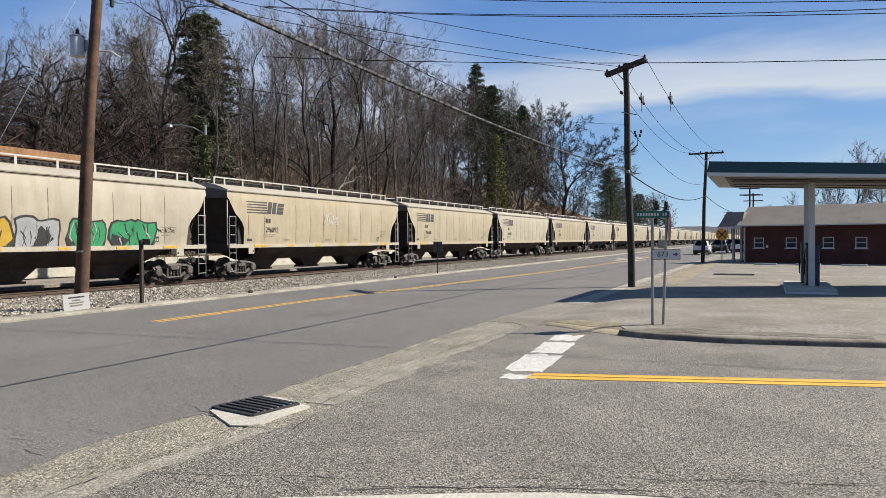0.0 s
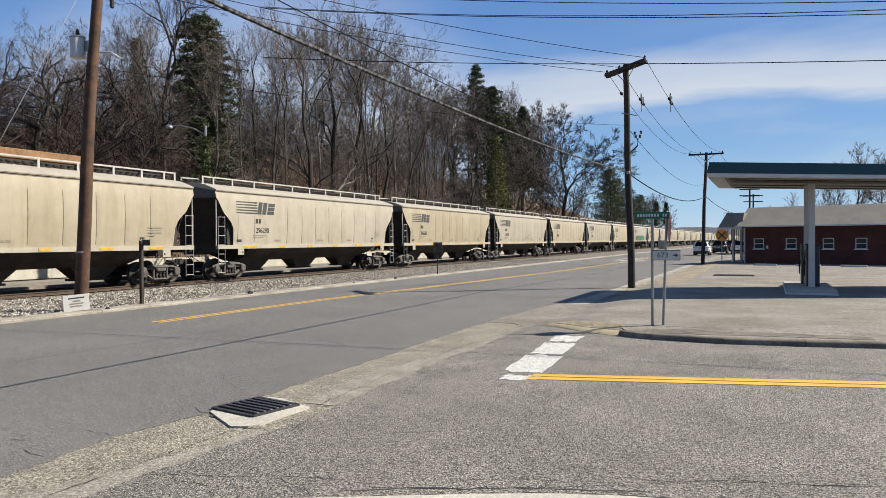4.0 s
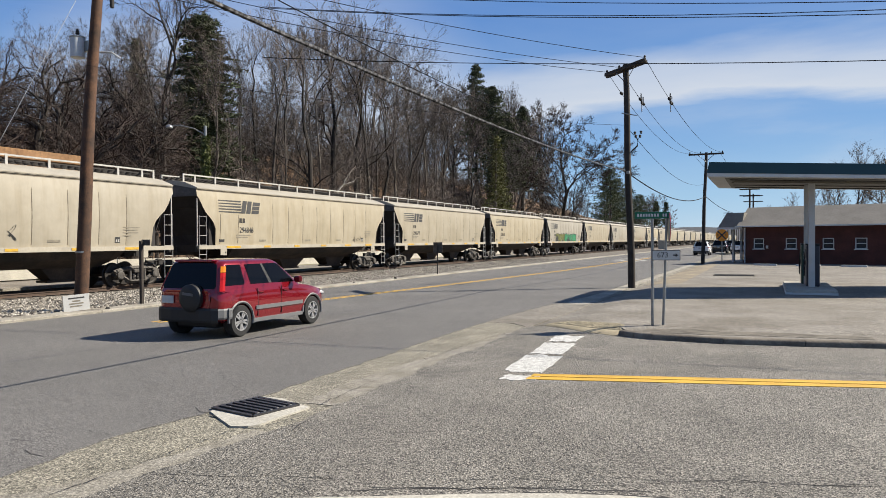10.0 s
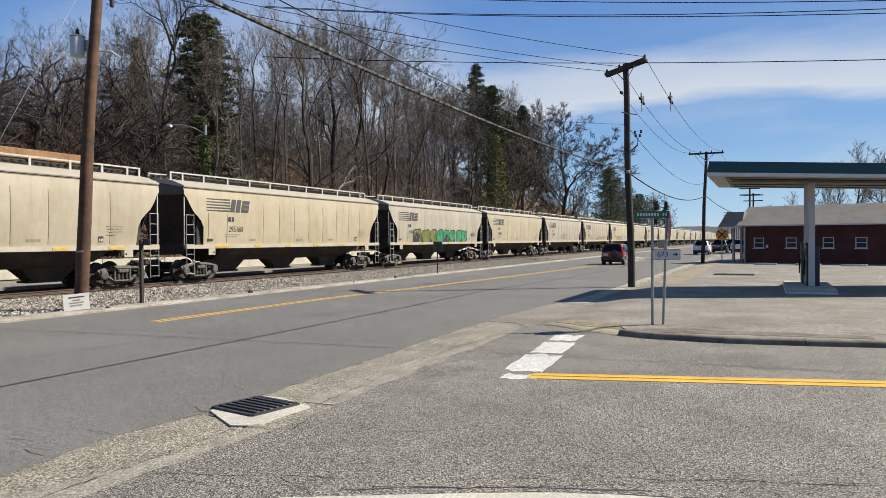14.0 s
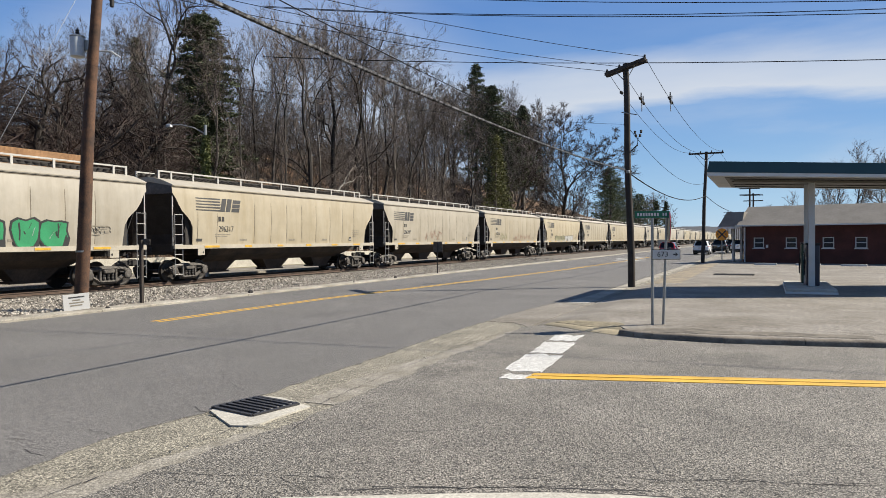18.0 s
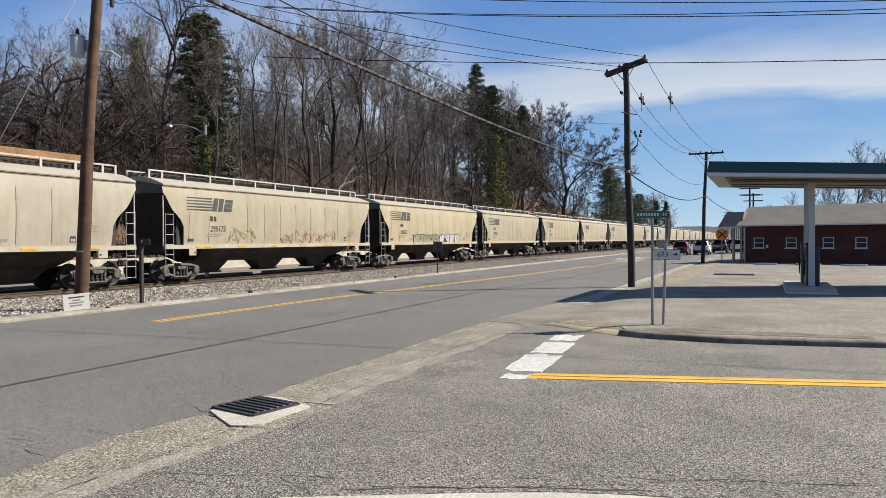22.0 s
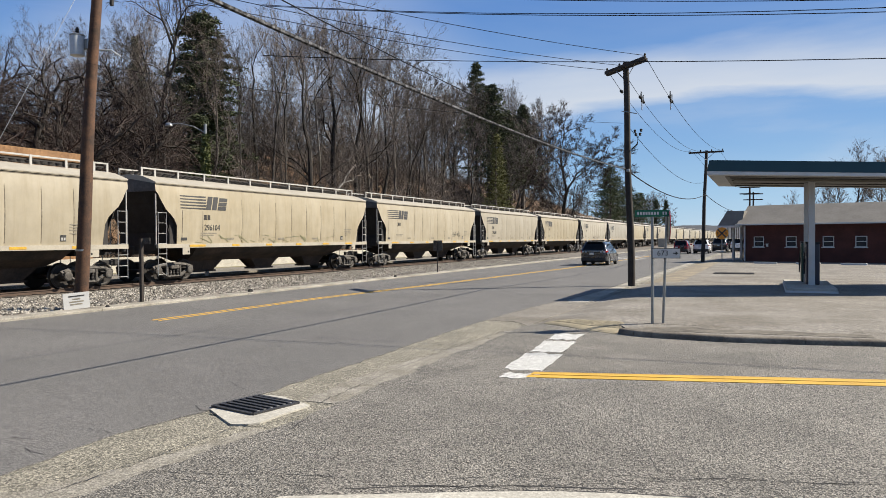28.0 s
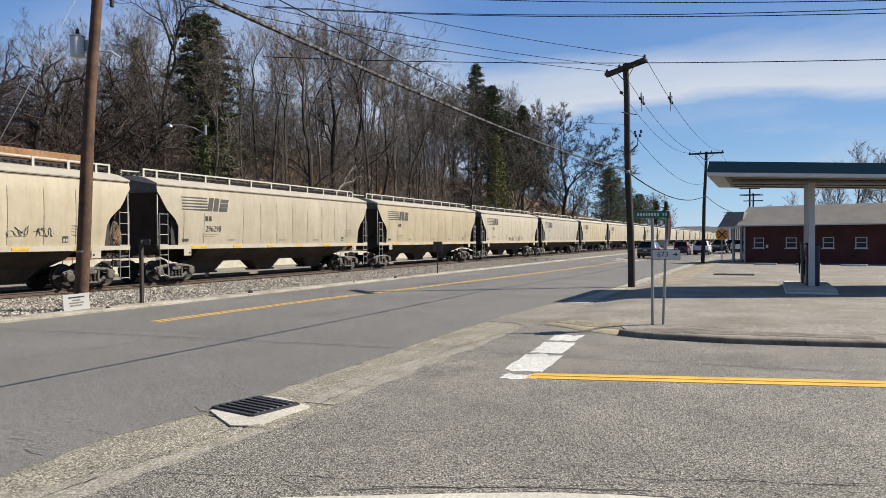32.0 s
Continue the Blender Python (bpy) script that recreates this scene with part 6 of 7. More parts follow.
part("porch_fascia", Shape().box((0.3, -1.95, 2.68), (1.85, 0.1, 0.16)), WHITE, pc)

# building behind the track
bb = thing("flat_roofed_building", "flat-roofed orange-brown brick building behind the train", "building", pose(-36, 0, 0))
part("wall", Shape().box((-6, -14, 3.2), (12, 87.5, 6.4)), ORANGE_BRICK, bb, "orange-brown brick wall")
part("foundation", Shape().box((-6, -14, 0.45), (12.1, 87.6, 0.9), bevel=0.02), CONCRETE, bb, "pale concrete base")
part("parapet", Shape().box((-6, -14, 6.66), (12.2, 87.7, 0.5), bevel=0.04), ORANGE_BRICK, bb, "brick parapet")

# crossing cabinet and lamp post behind the track
cb = thing("equipment_cabinet", "pale grey trackside equipment cabinet", "cabinet", pose(-19.2, 148, -0.1))
part("cabinet_body", Shape().box((0, 0, 0.9), (1.4, 1.8, 1.8), bevel=0.03), STEEL, cb)
part("cabinet_lid", Shape().box((0, 0, 1.84), (1.6, 2.0, 0.1), bevel=0.03), STEEL, cb)
lp = thing("street_lamp", "ivy-covered street lamp post with a curved arm", "street lamp", pose(-29.0, 31.5, 0))
part("lamp_post", Shape().tube([(0, 0, -0.1), (0, 0, 8.5)], [0.12, 0.08], 8), STEEL, lp)
part("lamp_arm", Shape().tube([(0, 0, 8.0), (-0.5, -0.4, 8.35), (-1.1, -0.8, 8.5), (-1.45, -1.0, 8.48)], 0.04, 6), STEEL, lp, "curved silver arm")
part("lamp_head", Shape().turned((-1.6, -1.1, 8.34), "z", [(0, 0.05), (0.02, 0.2), (0.12, 0.18), (0.2, 0.06)], 12), STEEL, lp, "silver lamp head")
rng = random.Random(8)
iv = Shape()
for k in range(2600):
    z = 2.2 + 5.7 * rng.random() ** 0.8
    a, r = rng.uniform(0, 6.28), rng.uniform(0.1, 0.36) * (1.1 - z / 18)
    c = Vector((r * math.cos(a), r * math.sin(a), z))
    u = Vector((rng.uniform(-1, 1), rng.uniform(-1, 1), rng.uniform(-1, 1))).normalized() * 0.09
    w = u.cross(Vector((rng.uniform(-1, 1), rng.uniform(-1, 1), 0.3))).normalized() * 0.07
    iv.add([c - u, c + w, c + u, c - w], [(0, 1, 2, 3)])
part("ivy", iv, IVY, lp, "dense green ivy")


# ---- trees ----
def bare_tree(seed, height, clear, angle, depth, bend=0.14, lift=0.07, side=1.5, girth=1.0, twig=0.011, lean=0.05, spray=2, bark=None, thin=0.012, twigs=None, fuzz=0, limbs=None):
    """Trunk with heavy limbs, and crown, of a leafless broadleaf tree that forks again and again."""
    rng, fine = random.Random(seed), random.Random(seed + 999)
    trunk, crown = Shape(), Shape()
    first = (1 - clear) * height / 3.2

    def rnd():
        return Vector((rng.gauss(0, 1), rng.gauss(0, 1), rng.gauss(0, 1)))

    def wander(p, d, length, segs, wob, up):
        pts = [p.copy()]
        for _ in range(segs):
            d = (d + rnd() * wob + Vector((0, 0, up))).normalized()
            p = p + d * (length / segs)
            pts.append(p.copy())
        return pts, d

    def off(d, a):
        s = d.cross(rnd()).normalized()
        return (d * math.cos(a) + s * math.sin(a)).normalized(), s

    def grow(p, d, length, r, left):
        if left <= 0:
            for _ in range(spray):
                e, s = off(d, rng.uniform(0.1, 0.8))
                q = p - d * length * rng.uniform(0, 0.9)
                tip = q + (e + Vector((0, 0, 0.12))) * length * rng.uniform(0.7, 1.5)
                s = s * twig
                crown.add([q - s, q + s, tip], [(0, 1, 2)])
            for _ in range(fuzz):
                e = (d + Vector((fine.gauss(0, 0.5), fine.gauss(0, 0.5), fine.gauss(0.1, 0.5)))).normalized()
                q = p - d * length * fine.random()
                s = e.cross(Vector((fine.gauss(0, 1), fine.gauss(0, 1), fine.gauss(0, 1)))).normalized() * twig
                crown.add([q - s, q + s, q + e * length * fine.uniform(0.6, 1.3)], [(0, 1, 2)])
            return
        segs = 4 if left >= depth - 1 else (3 if left > 3 else 2)
        pts, e = wander(p, d, length, segs, bend * (1 if left > 2 else 1.4), lift)
        end = r * 0.74
        heavy = r > 0.05
        (trunk if heavy else crown).tube(pts, [r + (end - r) * k / segs for k in range(segs + 1)], 6 if r > 0.1 else (4 if heavy else 3), caps=False)
        a = angle * rng.uniform(0.55, 1.0)
        c1, s = off(e, a)
        c2 = (e * math.cos(a * 1.1) - s * math.sin(a * 1.1)).normalized()
        grow(pts[-1], c1, length * rng.uniform(0.68, 0.9), max(thin, end * 0.92), left - 1)
        grow(pts[-1], c2, length * rng.uniform(0.62, 0.86), max(thin, end * rng.uniform(0.6, 0.85)), left - 1)
        for k in range(int(side) + (rng.random() < side % 1)):
            f = rng.uniform(0.2, 0.95) * segs
            i = min(int(f), segs - 1)
            c, s = off((pts[i + 1] - pts[i]).normalized(), angle * rng.uniform(1.0, 1.9))
            grow(pts[i].lerp(pts[i + 1], f - i), c, length * rng.uniform(0.5, 0.8), max(thin, r * rng.uniform(0.28, 0.45)), left - 2)

    r0 = (0.009 * height + 0.06) * girth
    pts, d = wander(Vector((0, 0, -0.4)), Vector((rng.gauss(0, lean), rng.gauss(0, lean), 1)).normalized(), height * clear + 0.4, 6, 0.045, 0.03)
    trunk.tube(pts, [r0 * (1.25 if k == 0 else 1 - 0.06 * k) for k in range(7)], 8, caps=False)
    for k in range(4):
        i = rng.randint(3, 5)
        c, s = off((pts[i + 1] - pts[i]).normalized(), angle * rng.uniform(1.2, 1.9))
        grow(pts[i].lerp(pts[i + 1], rng.random()), c, first * rng.uniform(0.5, 0.85), r0 * rng.uniform(0.18, 0.34), depth - 3)
    if limbs:
        for share, turn, rise, length, r in limbs:
            a, b = radians(turn), radians(rise)
            i = min(5, int(share * 6))
            way, e = wander(pts[i].lerp(pts[i + 1], share * 6 - i), Vector((math.cos(a) * math.cos(b), math.sin(a) * math.cos(b), math.sin(b))), length, 8, 0.2, 0.0)
            trunk.tube(way, [r * (1 - 0.085 * k) for k in range(9)], 7, caps=False)
            for k in range(2, 9):
                for _ in range(2):
                    c, q = off((way[k] - way[k - 1]).normalized(), rng.uniform(0.4, 1.1))
                    grow(way[k], c, length * rng.uniform(0.14, 0.24), r * rng.uniform(0.22, 0.4), depth - 4)
    else:
        grow(pts[-1], d, first, r0 * 0.66, depth)
    top = sorted(v[2] for v in crown.v)[-12]
    for s in (trunk, crown):
        s.v = [(x * height / top, y * height / top, z * height / top) for x, y, z in s.v]
    return mesh_of("trunk", trunk, bark or BARK, True), mesh_of("crown", crown, twigs or TWIG), height


def conifer(seed, height, width, bare, dense=1.0, full=0.75, droop=0.0, needles=None):
    rng = random.Random(seed)
    trunk = Shape().tube([(0, 0, -0.3), (0.1, 0, height * 0.5), (0, 0.1, height * 0.97)], [height * 0.014, height * 0.01, 0.02], 8)
    crown = Shape()
    z = height * bare
    while z < height:
        f = (z / height - bare) / (1 - bare)
        reach = width * (1 - f) ** full * rng.uniform(0.6, 1.12) + 0.2
        a = rng.uniform(0, 6.28)
        for k in range(rng.randint(4, 7)):
            a += rng.uniform(0.7, 1.6)
            ln = reach * rng.uniform(0.5, 1.1)
            root = Vector((0, 0, z))
            tip = Vector((math.cos(a) * ln, math.sin(a) * ln, z + ln * (rng.uniform(-0.1, 0.35) - droop)))
            crown.tube([root, tip], [0.035, 0.01], 3, caps=False)
            for n in range(int((12 + 26 * ln / width) * dense)):
                c = root.lerp(tip, rng.uniform(0.3, 1.04)) + Vector((rng.gauss(0, 0.17), rng.gauss(0, 0.17), rng.gauss(0, 0.12)))
                for q in range(2):
                    u = Vector((rng.gauss(0, 1), rng.gauss(0, 1), rng.gauss(0.1 - droop, 0.6))).normalized() * rng.uniform(0.16, 0.4)
                    w = u.cross(Vector((rng.gauss(0, 1), rng.gauss(0, 1), rng.gauss(0, 1)))).normalized() * 0.07
                    crown.add([c - u * 0.3 - w, c - u * 0.3 + w, c + u], [(0, 1, 2)])
        z += rng.uniform(0.24, 0.46)
    return mesh_of("trunk", trunk, BARK, True), mesh_of("crown", crown, needles or NEEDLE), height


def tree_thing(name, meshes, m, label, group):
    t = thing(name, label, "tree", m, group)
    part("trunk", meshes[0], BARK, t)
    part("crown", meshes[1], TWIG, t)
    return t


FOREST = [bare_tree(1, 22, 0.34, 0.44, 8), bare_tree(2, 24, 0.42, 0.38, 8, lift=0.08), bare_tree(3, 20, 0.28, 0.5, 8, bend=0.17), bare_tree(4, 24, 0.5, 0.34, 7, side=1.8, lift=0.1, spray=3), bare_tree(6, 21, 0.25, 0.42, 8, lean=0.14)]
SLENDER = [bare_tree(41, 22, 0.55, 0.3, 6, side=1.5, lift=0.12, bend=0.1, girth=0.75), bare_tree(42, 23, 0.45, 0.27, 6, side=1.7, lift=0.14, bend=0.1, girth=0.7), bare_tree(43, 20, 0.6, 0.36, 6, lift=0.1, girth=0.7)]
ROUND = bare_tree(119, 20, 0.2, 0.5, 8, bend=0.12, lift=0.02, side=1.3, lean=0.0, spray=1, thin=0.022, girth=2.1, twig=0.015, bark=DARK_BARK, twigs=DARK_TWIG, fuzz=8)
OPEN = bare_tree(9, 24, 0.4, 0.48, 8, bend=0.2, lift=0.05, side=1.1, girth=1.5, bark=DARK_BARK, thin=0.02)
OPEN_TOO = bare_tree(19, 24, 0.34, 0.44, 8, bend=0.17, lift=0.06, side=1.2, girth=1.4, bark=DARK_BARK, thin=0.02)
OAK_LIMBS = (((0.7, 232, 10, 5.2, 0.22), (1.0, 225, 50, 6.5, 0.3), (1.0, 62, 62, 6.0, 0.26), (0.95, 45, 28, 4.6, 0.18), (0.9, 322, 35, 4.6, 0.2), (1.0, 142, 50, 5.0, 0.2), (0.85, 262, 24, 4.6, 0.17), (1.0, 20, 75, 5.0, 0.18)),
             ((0.6, 52, 14, 4.2, 0.2), (1.0, 66, 48, 4.6, 0.22), (1.0, 232, 58, 4.6, 0.2), (0.9, 318, 32, 3.8, 0.16), (1.0, 142, 42, 3.8, 0.16), (0.8, 215, 20, 3.6, 0.14), (1.0, 90, 70, 4.0, 0.16)))
OAKS = [bare_tree(5 + 10 * k, 12.5 - k, 0.3, 0.6, 8, bend=0.22, lift=0.0, side=1.5, spray=2, girth=2.6, lean=0.05, bark=DARK_BARK, thin=0.008, twig=0.009, twigs=DARK_TWIG, limbs=OAK_LIMBS[k]) for k in range(2)]
PALE = [bare_tree(61, 9, 0.2, 0.55, 6, bend=0.3, lift=0.02, girth=1.1, side=1.2, lean=0.3, bark=PALE_BARK), bare_tree(62, 11, 0.35, 0.5, 6, bend=0.26, lift=0.04, girth=1.0, side=1.2, lean=0.25, bark=PALE_BARK)]
THICKET = [bare_tree(21, 9, 0.12, 0.5, 6, bend=0.22, girth=0.8, side=1.8), bare_tree(22, 7, 0.08, 0.6, 6, bend=0.25, girth=0.8, side=1.8)]
FAR_KINDS = [bare_tree(31, 21, 0.3, 0.46, 6, twig=0.034, spray=3, girth=1.4, side=1.4, thin=0.028), bare_tree(32, 22, 0.4, 0.4, 6, twig=0.034, spray=3, girth=1.4, side=1.4, thin=0.028), bare_tree(33, 17, 0.22, 0.55, 6, twig=0.034, spray=3, girth=1.4, side=1.4, thin=0.028)]
CEDARS = [conifer(11, 17, 4.3, 0.05, 1.5, 0.5, 0.25), conifer(12, 17, 3.4, 0.1), conifer(13, 25, 5.2, 0.3, 1.2, 0.6), conifer(14, 18, 6.5, 0.12, 1.1, 0.4), conifer(16, 18, 3.3, 0.04, 2.0, 0.28, 0.3), conifer(17, 24, 3.6, 0.45, 1.3, 0.45), conifer(18, 14, 2.7, 0.03, 0.42, 0.75, 0.0, OLIVE_NEEDLE)]


def ground_z(x, y):
    return hill_height(x, y) if x < -38.5 else -0.1


def skyline(x, y):
    """Height of the woods' tops over the road at a spot, by its bearing from the corner."""
    q = -y / x
    pts = ((0.3, 0.29), (0.68, 0.3), (0.78, 0.33), (0.93, 0.4), (1.07, 0.43), (1.2, 0.47), (1.4, 0.575), (1.57, 0.63), (1.72, 0.63), (1.85, 0.51), (2.02, 0.55), (2.2, 0.58), (2.44, 0.6), (2.9, 0.63), (3.25, 0.6), (3.45, 0.42), (3.7, 0.28), (5.5, 0.25), (6.5, 0.4), (7.5, 0.5), (9.5, 0.42), (12, 0.36))
    for (a, za), (b, zb) in zip(pts, pts[1:]):
        if q <= b:
            return 1.9 - x * (za + (zb - za) * max(0, (q - a) / (b - a)))
    return 1.9 - x * 0.3


def plant(meshes, x, y, top, turn, label, wide=1.0, name="bare_tree", group="bare trees of the hillside woods"):
    size = max(0.25, (top - ground_z(x, y)) / meshes[2])
    m = Matrix.LocRotScale((x, y, ground_z(x, y)), Euler((0, 0, turn)), (size * wide, size * wide, size))
    return tree_thing(name, meshes, m, label, group)


LABELS = ("tall bare grey-brown broadleaf tree on the hillside", "slender leafless tree with fine upright twigs", "spreading leafless tree with tangled branches", "tall straight leafless tree with high limbs", "leaning leafless tree with thin grey limbs")
rng = random.Random(21)
y = 14.0
while y < 128:
    for x0 in (-44, -52, -62):
        if rng.random() < (0.6 if x0 == -44 else (0.62 if 0.95 < -y / x0 < 1.95 else 0.15)):
            continue
        x, yy, k = x0 + rng.uniform(-3.5, 3.5), y + rng.uniform(-3, 3), rng.randrange(5)
        top = min(skyline(x, yy) * rng.uniform(0.74, 0.98), ground_z(x, yy) + 27)
        plant(FOREST[k], x, yy, top, rng.uniform(0, 6.28), LABELS[k])
    y += 5.0 if y < 50 else 6.2
while y < 350:
    for x0 in (-43, -50, -58, -66):
        if x0 > -55 and (185 < y < 225 or 132 < y < 160) and rng.random() < 0.45:
            continue
        x, yy, k = x0 + rng.uniform(-3.5, 3.5), y + rng.uniform(-4, 4), rng.randrange(3)
        top = min(skyline(x, yy) * rng.uniform(0.8, 1.04), ground_z(x, yy) + 27)
        plant(FAR_KINDS[k], x, yy, top, rng.uniform(0, 6.28), LABELS[k])
    y += 7.5 if y < 200 else 13
for i in range(34):
    x = -41 - 14 * rng.random()
    yy = -x * rng.uniform(1.08, 2.3)
    plant(SLENDER[rng.randrange(3)], x, yy, skyline(x, yy) * rng.uniform(0.78, 1.0), rng.uniform(0, 6.28), LABELS[1], 0.8)
# a thick back row along the crest closes the view under the crowns
for i in range(46):
    x = -50 - 14 * rng.random()
    yy = -x * rng.uniform(0.85, 2.0)
    k = rng.randrange(2)
    plant(THICKET[k], x, yy, ground_z(x, yy) + rng.uniform(6, 11), rng.uniform(0, 6.28), "dense leafless undergrowth tree on the crest", 1.2, "understory_tree", "understory trees on the slope")
# trees that stand out
for kind, x, yy, top, turn, w in ((OPEN, -43, 42, 24.5, 0.4, 0.9), (SLENDER[0], -46, 53.2, 23.1, 1.0, 1.0), (SLENDER[1], -44, 52.8, 22.0, 2.0, 1.0), (SLENDER[2], -50, 62.3, 26.0, 3.0, 1.0), (SLENDER[0], -46, 59.5, 24.4, 4.0, 1.0), (OPEN_TOO, -43, 61.6, 26.9, 1.4, 0.85),
                                  (OPEN, -46, 71, 30.7, 3.0, 0.85), (OPEN_TOO, -44, 72.7, 30.1, 4.4, 0.8), (FOREST[2], -47, 83.7, 31.0, 5.2, 0.9), (SLENDER[1], -45, 84.4, 27.5, 2.2, 1.0), (SLENDER[0], -42, 71.9, 25.0, 0.3, 1.0), (FOREST[0], -47, 101.5, 29.8, 1.9, 0.8),
                                  (OPEN, -40, 98.8, 20.3, 2.6, 0.7), (FOREST[1], -52, 151.9, 37.0, 0.7, 0.9)):
    plant(kind, x, yy, top, turn, "big leafless tree with dark twisted limbs", w)
for k, x, yy, h in ((0, -39.8, 57.5, 6.5), (1, -40.2, 60.5, 9.0), (0, -40.5, 66.5, 7.5), (1, -41.5, 51, 8.5), (1, -40.8, 71, 8.0), (0, -40.4, 77.5, 7.0), (1, -42, 63, 11.0), (1, -42.5, 88, 9.0)):
    plant(PALE[k], x, yy, ground_z(x, yy) + h, yy * 2.3, "small crooked leafless tree with pale weathered limbs", 1.2, "understory_tree", "understory trees on the slope")
for k, x, yy, top in ((0, -50, 34.9, 17.3), (2, -54, 40.1, 19.7), (4, -50, 38.9, 17.8), (0, -52, 44.8, 22.1), (2, -56, 50.9, 23.8), (1, -54, 51.3, 24.6)):
    plant(FOREST[k], x, yy, top, yy, LABELS[k])
for k, x, yy, top, turn in ((0, -40.5, 32.6, 14.6, 0.0), (1, -41, 37.2, 13.6, 0.0), (1, -42, 25, 13.5, 1.2), (0, -47, 42, 16.5, 2.0), (1, -48, 31, 16.0, 0.7)):
    plant(OAKS[k], x, yy, top, turn, "broad low leafless oak with heavy crooked limbs")
plant(ROUND, -35, 132, 28.4, 1.06, "large round-crowned leafless tree beside the track", 1.0)
for k, x, yy, top, w in ((4, -47, 50.5, 22.4, 1.35), (1, -58, 53.3, 22.5, 1.1), (1, -60, 47, 17, 1.3), (5, -50, 125.6, 34.7, 0.85), (5, -53, 140, 33.5, 1.3), (2, -46, 123.9, 30.0, 1.3), (2, -46, 141.4, 29.2, 1.4), (2, -46, 132, 26.5, 1.5), (2, -54, 166, 33.2, 1.3), (6, -40.5, 110.5, 19.0, 1.0), (6, -40.8, 113.5, 16.5, 1.1),
                         (3, -40, 200.9, 21.8, 0.9), (3, -43, 212, 22, 0.9), (3, -43, 226, 21, 1.0), (3, -42, 239, 19, 1.1), (3, -42, 262, 18, 1.2), (1, -40, 290, 17, 1.4), (1, -40, 320, 18, 1.2)):
    plant(CEDARS[k], x, yy, top, yy, "dark green evergreen tree among the bare trees", w, "evergreen_tree", "evergreens on the hillside")
for i in range(80):
    x, yy, k = -39.5 - 20 * rng.random() ** 1.3, 46 + 84 * rng.random(), rng.randrange(2)
    plant(THICKET[k], x, yy, ground_z(x, yy) + rng.uniform(3.5, 8.5), rng.uniform(0, 6.28), "low tangled leafless understory tree on the slope", 1.1, "understory_tree", "understory trees on the slope")
for x, yy, s in ((3.4, 128, 9.5), (6.4, 124, 11), (9.5, 122, 13.5), (12.6, 125, 17), (8, 138, 12.5), (14.5, 118, 14.5), (15.5, 126, 15), (10.8, 116, 12), (0.5, 150, 8.5)):
    plant(FAR_KINDS[int(x) % 3], x, yy, s, x, "bare tree behind the brick building", group="bare trees behind the building")

# saplings and brush on the slope
brush = Shape()
for i in range(16000):
    x, y = -39 - 30 * rng.random() ** 1.2, 14 + 190 * rng.random() ** 1.7
    base = Vector((x, y, ground_z(x, y) - 0.05))
    h = rng.uniform(0.8, 4.5 if y > 45 else 2.5)
    lean = Vector((rng.gauss(0, 0.3), rng.gauss(0, 0.3), 1)).normalized()
    for k in range(rng.randint(4, 8)):
        f = 0 if k == 0 else rng.uniform(0.1, 0.8)
        p = base + lean * h * f
        d = lean if k == 0 else (lean + Vector((rng.gauss(0, 0.7), rng.gauss(0, 0.7), rng.gauss(0, 0.4)))).normalized()
        w = d.cross(Vector((rng.gauss(0, 1), rng.gauss(0, 1), 0.2))).normalized() * (0.02 if k == 0 else 0.011)
        brush.add([p - w, p + w, p + d * h * (1 if k == 0 else rng.uniform(0.3, 0.6))], [(0, 1, 2)])
me = bpy.data.meshes.new("brush")
me.from_pydata(brush.v, [], brush.f)
me.materials.append(TWIG)
tagged(new("brush", me), "tangled bare brown brush and saplings", "brush", kind="stuff")

# distant wooded ridge at the end of the valley, haze painted into its colour
sheet("backdrop", steps(-700, 700, 60), [1500, 1640, 1800], lambda x, y: -5 + (y - 1500) / 300 * (34 + 14 * noise.noise(Vector((x * 0.004, 2, 0))) + 5 * noise.noise(Vector((x * 0.03, 5, 0)))), RIDGE, "far wooded ridge in a haze-blue tone, closing the valley")


# ---- what moves ----
def spin(wheels, r, rows_y, times, first):
    """Key each wheel to roll as its car goes forward."""
    for w, sx in wheels:
        base = w.matrix_basis.copy()
        rows = []
        for t in times:
            turn = -(rows_y(min(max(t, first), times[-2] if times[-1] == 32 else 32)) - rows_y(first)) / r * sx
            rows.append((t, base @ Matrix.Rotation(turn, 4, "X")))
        walk(w, rows)


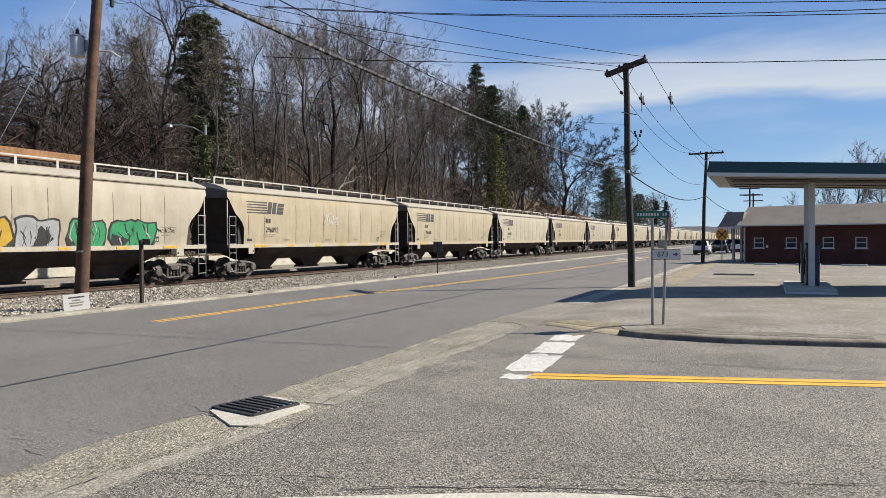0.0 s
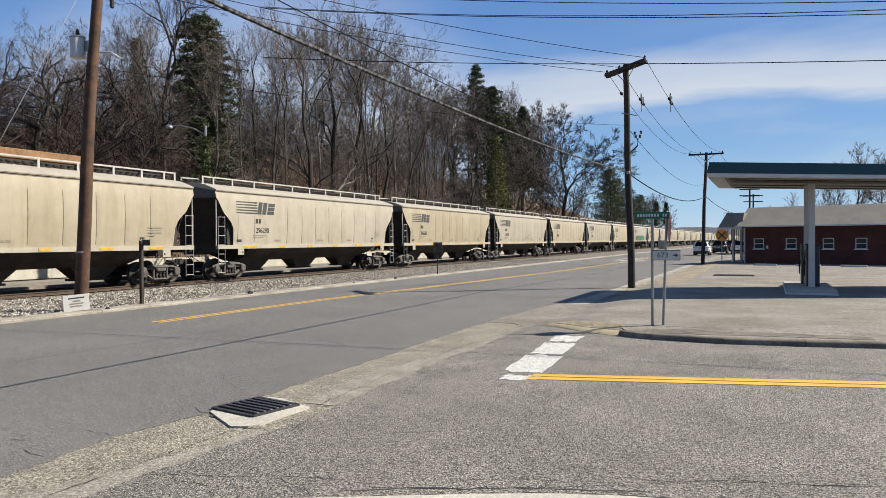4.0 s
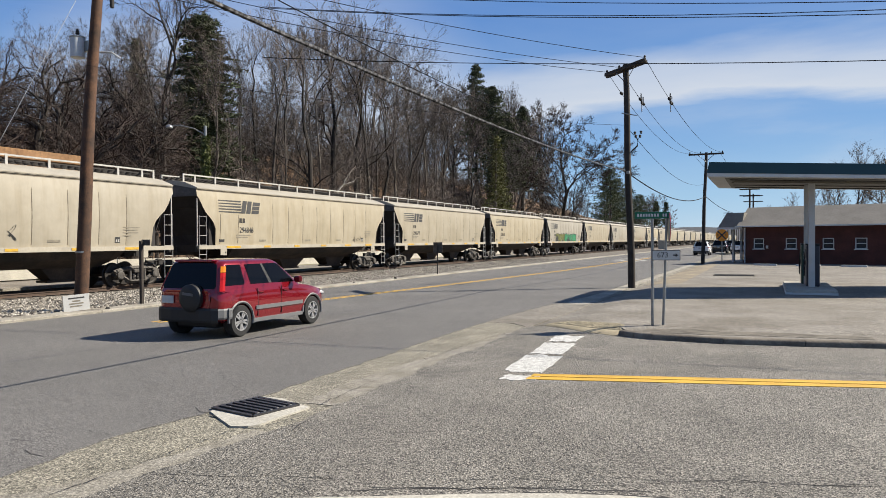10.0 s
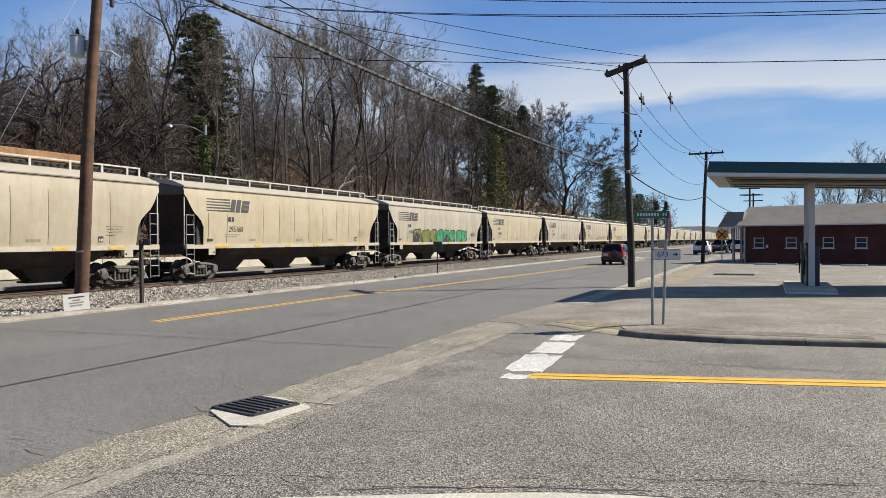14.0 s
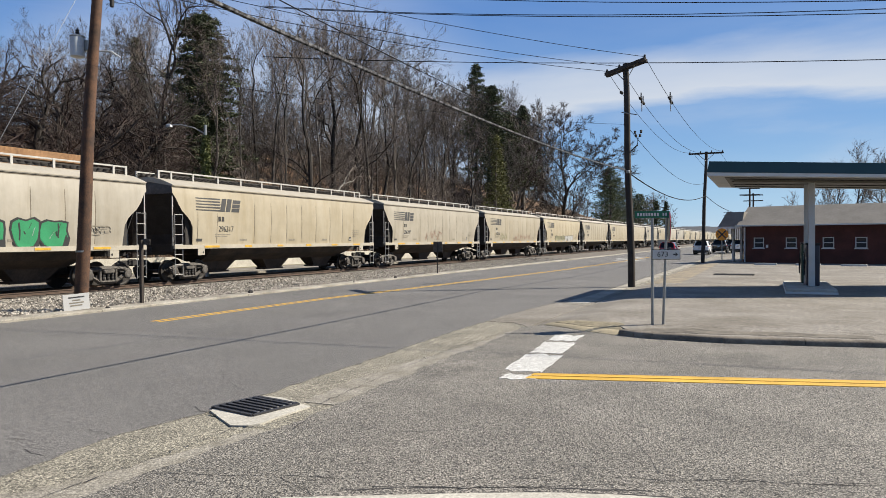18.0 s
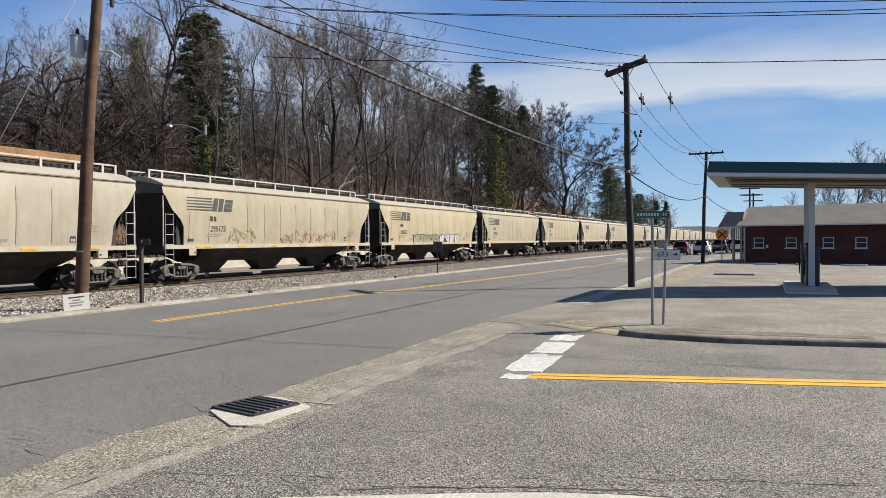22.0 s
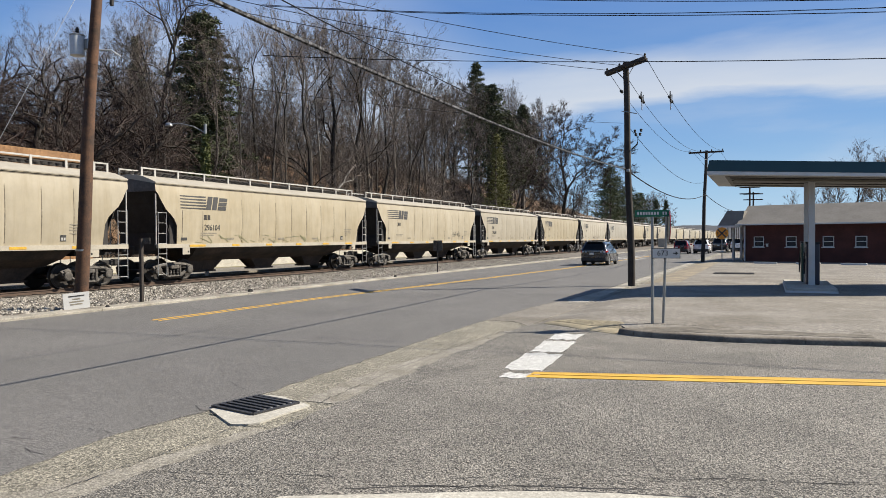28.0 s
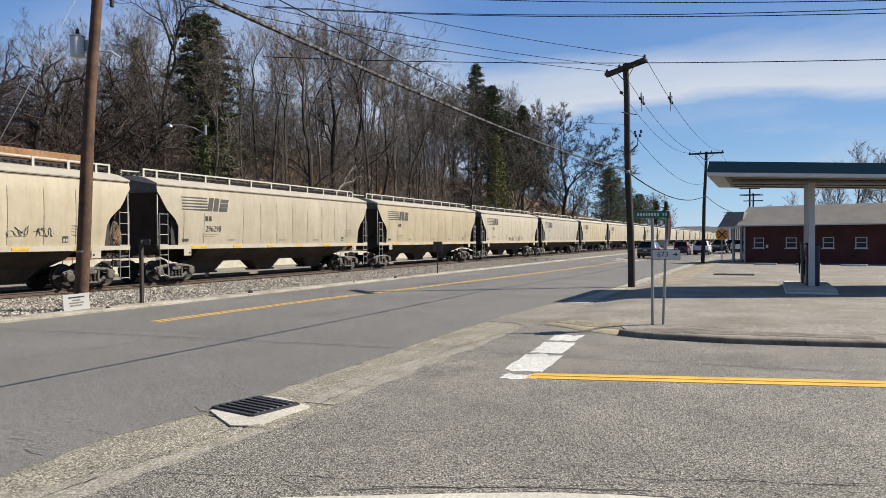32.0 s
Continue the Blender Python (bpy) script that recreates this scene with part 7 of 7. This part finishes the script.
def along(points):
    def f(t):
        if t <= points[0][0]:
            return points[0][1]
        for (a, ya), (b, yb) in zip(points, points[1:]):
            if t <= b:
                return ya + (yb - ya) * (t - a) / (b - a)
        return points[-1][1]
    return f


RED_REAR = [(0, -110.0), (9, -1.9), (9.5, 4.85), (10, 11.6), (10.5, 18.2), (11, 24.4), (11.5, 30.4), (12, 35.8), (12.5, 41.0), (13, 45.9), (14, 54.5), (15.5, 65.3), (17, 74.0), (18.5, 81.5), (20, 86.2), (22, 88), (32, 88.4)]
GREY_REAR = [(0, -240.22), (22, -5.22), (22.5, -0.02), (23, 5.18), (23.5, 10.38), (24, 15.1), (24.5, 20.18), (25, 24.88), (25.5, 29.58), (26.5, 38.68), (27.5, 47.18), (28, 51.08), (29, 57.98), (30, 63.48), (31, 68.18), (32, 73.28)]


def motions():
    for j, car in CARS.items():
        walk(car, [(t, pose(-24.2, car_y(j, t), RAIL_Z)) for t in range(0, 33, 2)])
    # wheels of the train: the four axles of one car are keyed, the other cars roll alike
    times = [k * 0.07 for k in range(458)]
    for w in proto_sets:
        walk(w, [(t, w.matrix_basis.copy() if k == 0 else Matrix.Translation(w.location) @ Matrix.Rotation(-(car_y(0, t) - car_y(0, 0)) / 0.455, 4, "X")) for k, t in enumerate(times)])
    for car in CARS.values():
        axles = [o for o in car.children if o.name.split(".")[0] == "wheelset"]
        for o in axles if car is not proto else ():
            twin = min(proto_sets, key=lambda w: abs(w.location.y - o.location.y))
            keys = o.animation_data_create()
            o.rotation_mode = "QUATERNION"
            keys.action, keys.action_slot = twin.animation_data.action, twin.animation_data.action_slot
    for (car, wheels, r, wb), rear, x in ((RED, RED_REAR, -10.62), (GREY, GREY_REAR, -11.2)):
        walk(car, [(t, pose(x + max(0, y - 60) * (0.045 if car is RED[0] else 0.02), y + wb / 2, 0)) for t, y in rear])
        first, last = (9.2, 20.0) if car is RED[0] else (22.5, 32.0)
        spin(wheels, r, along(rear), [0, first] + [first + 0.036 * k for k in range(1, int((last - first) / 0.036) + 1)] + ([32] if last < 32 else []), first)


motions()
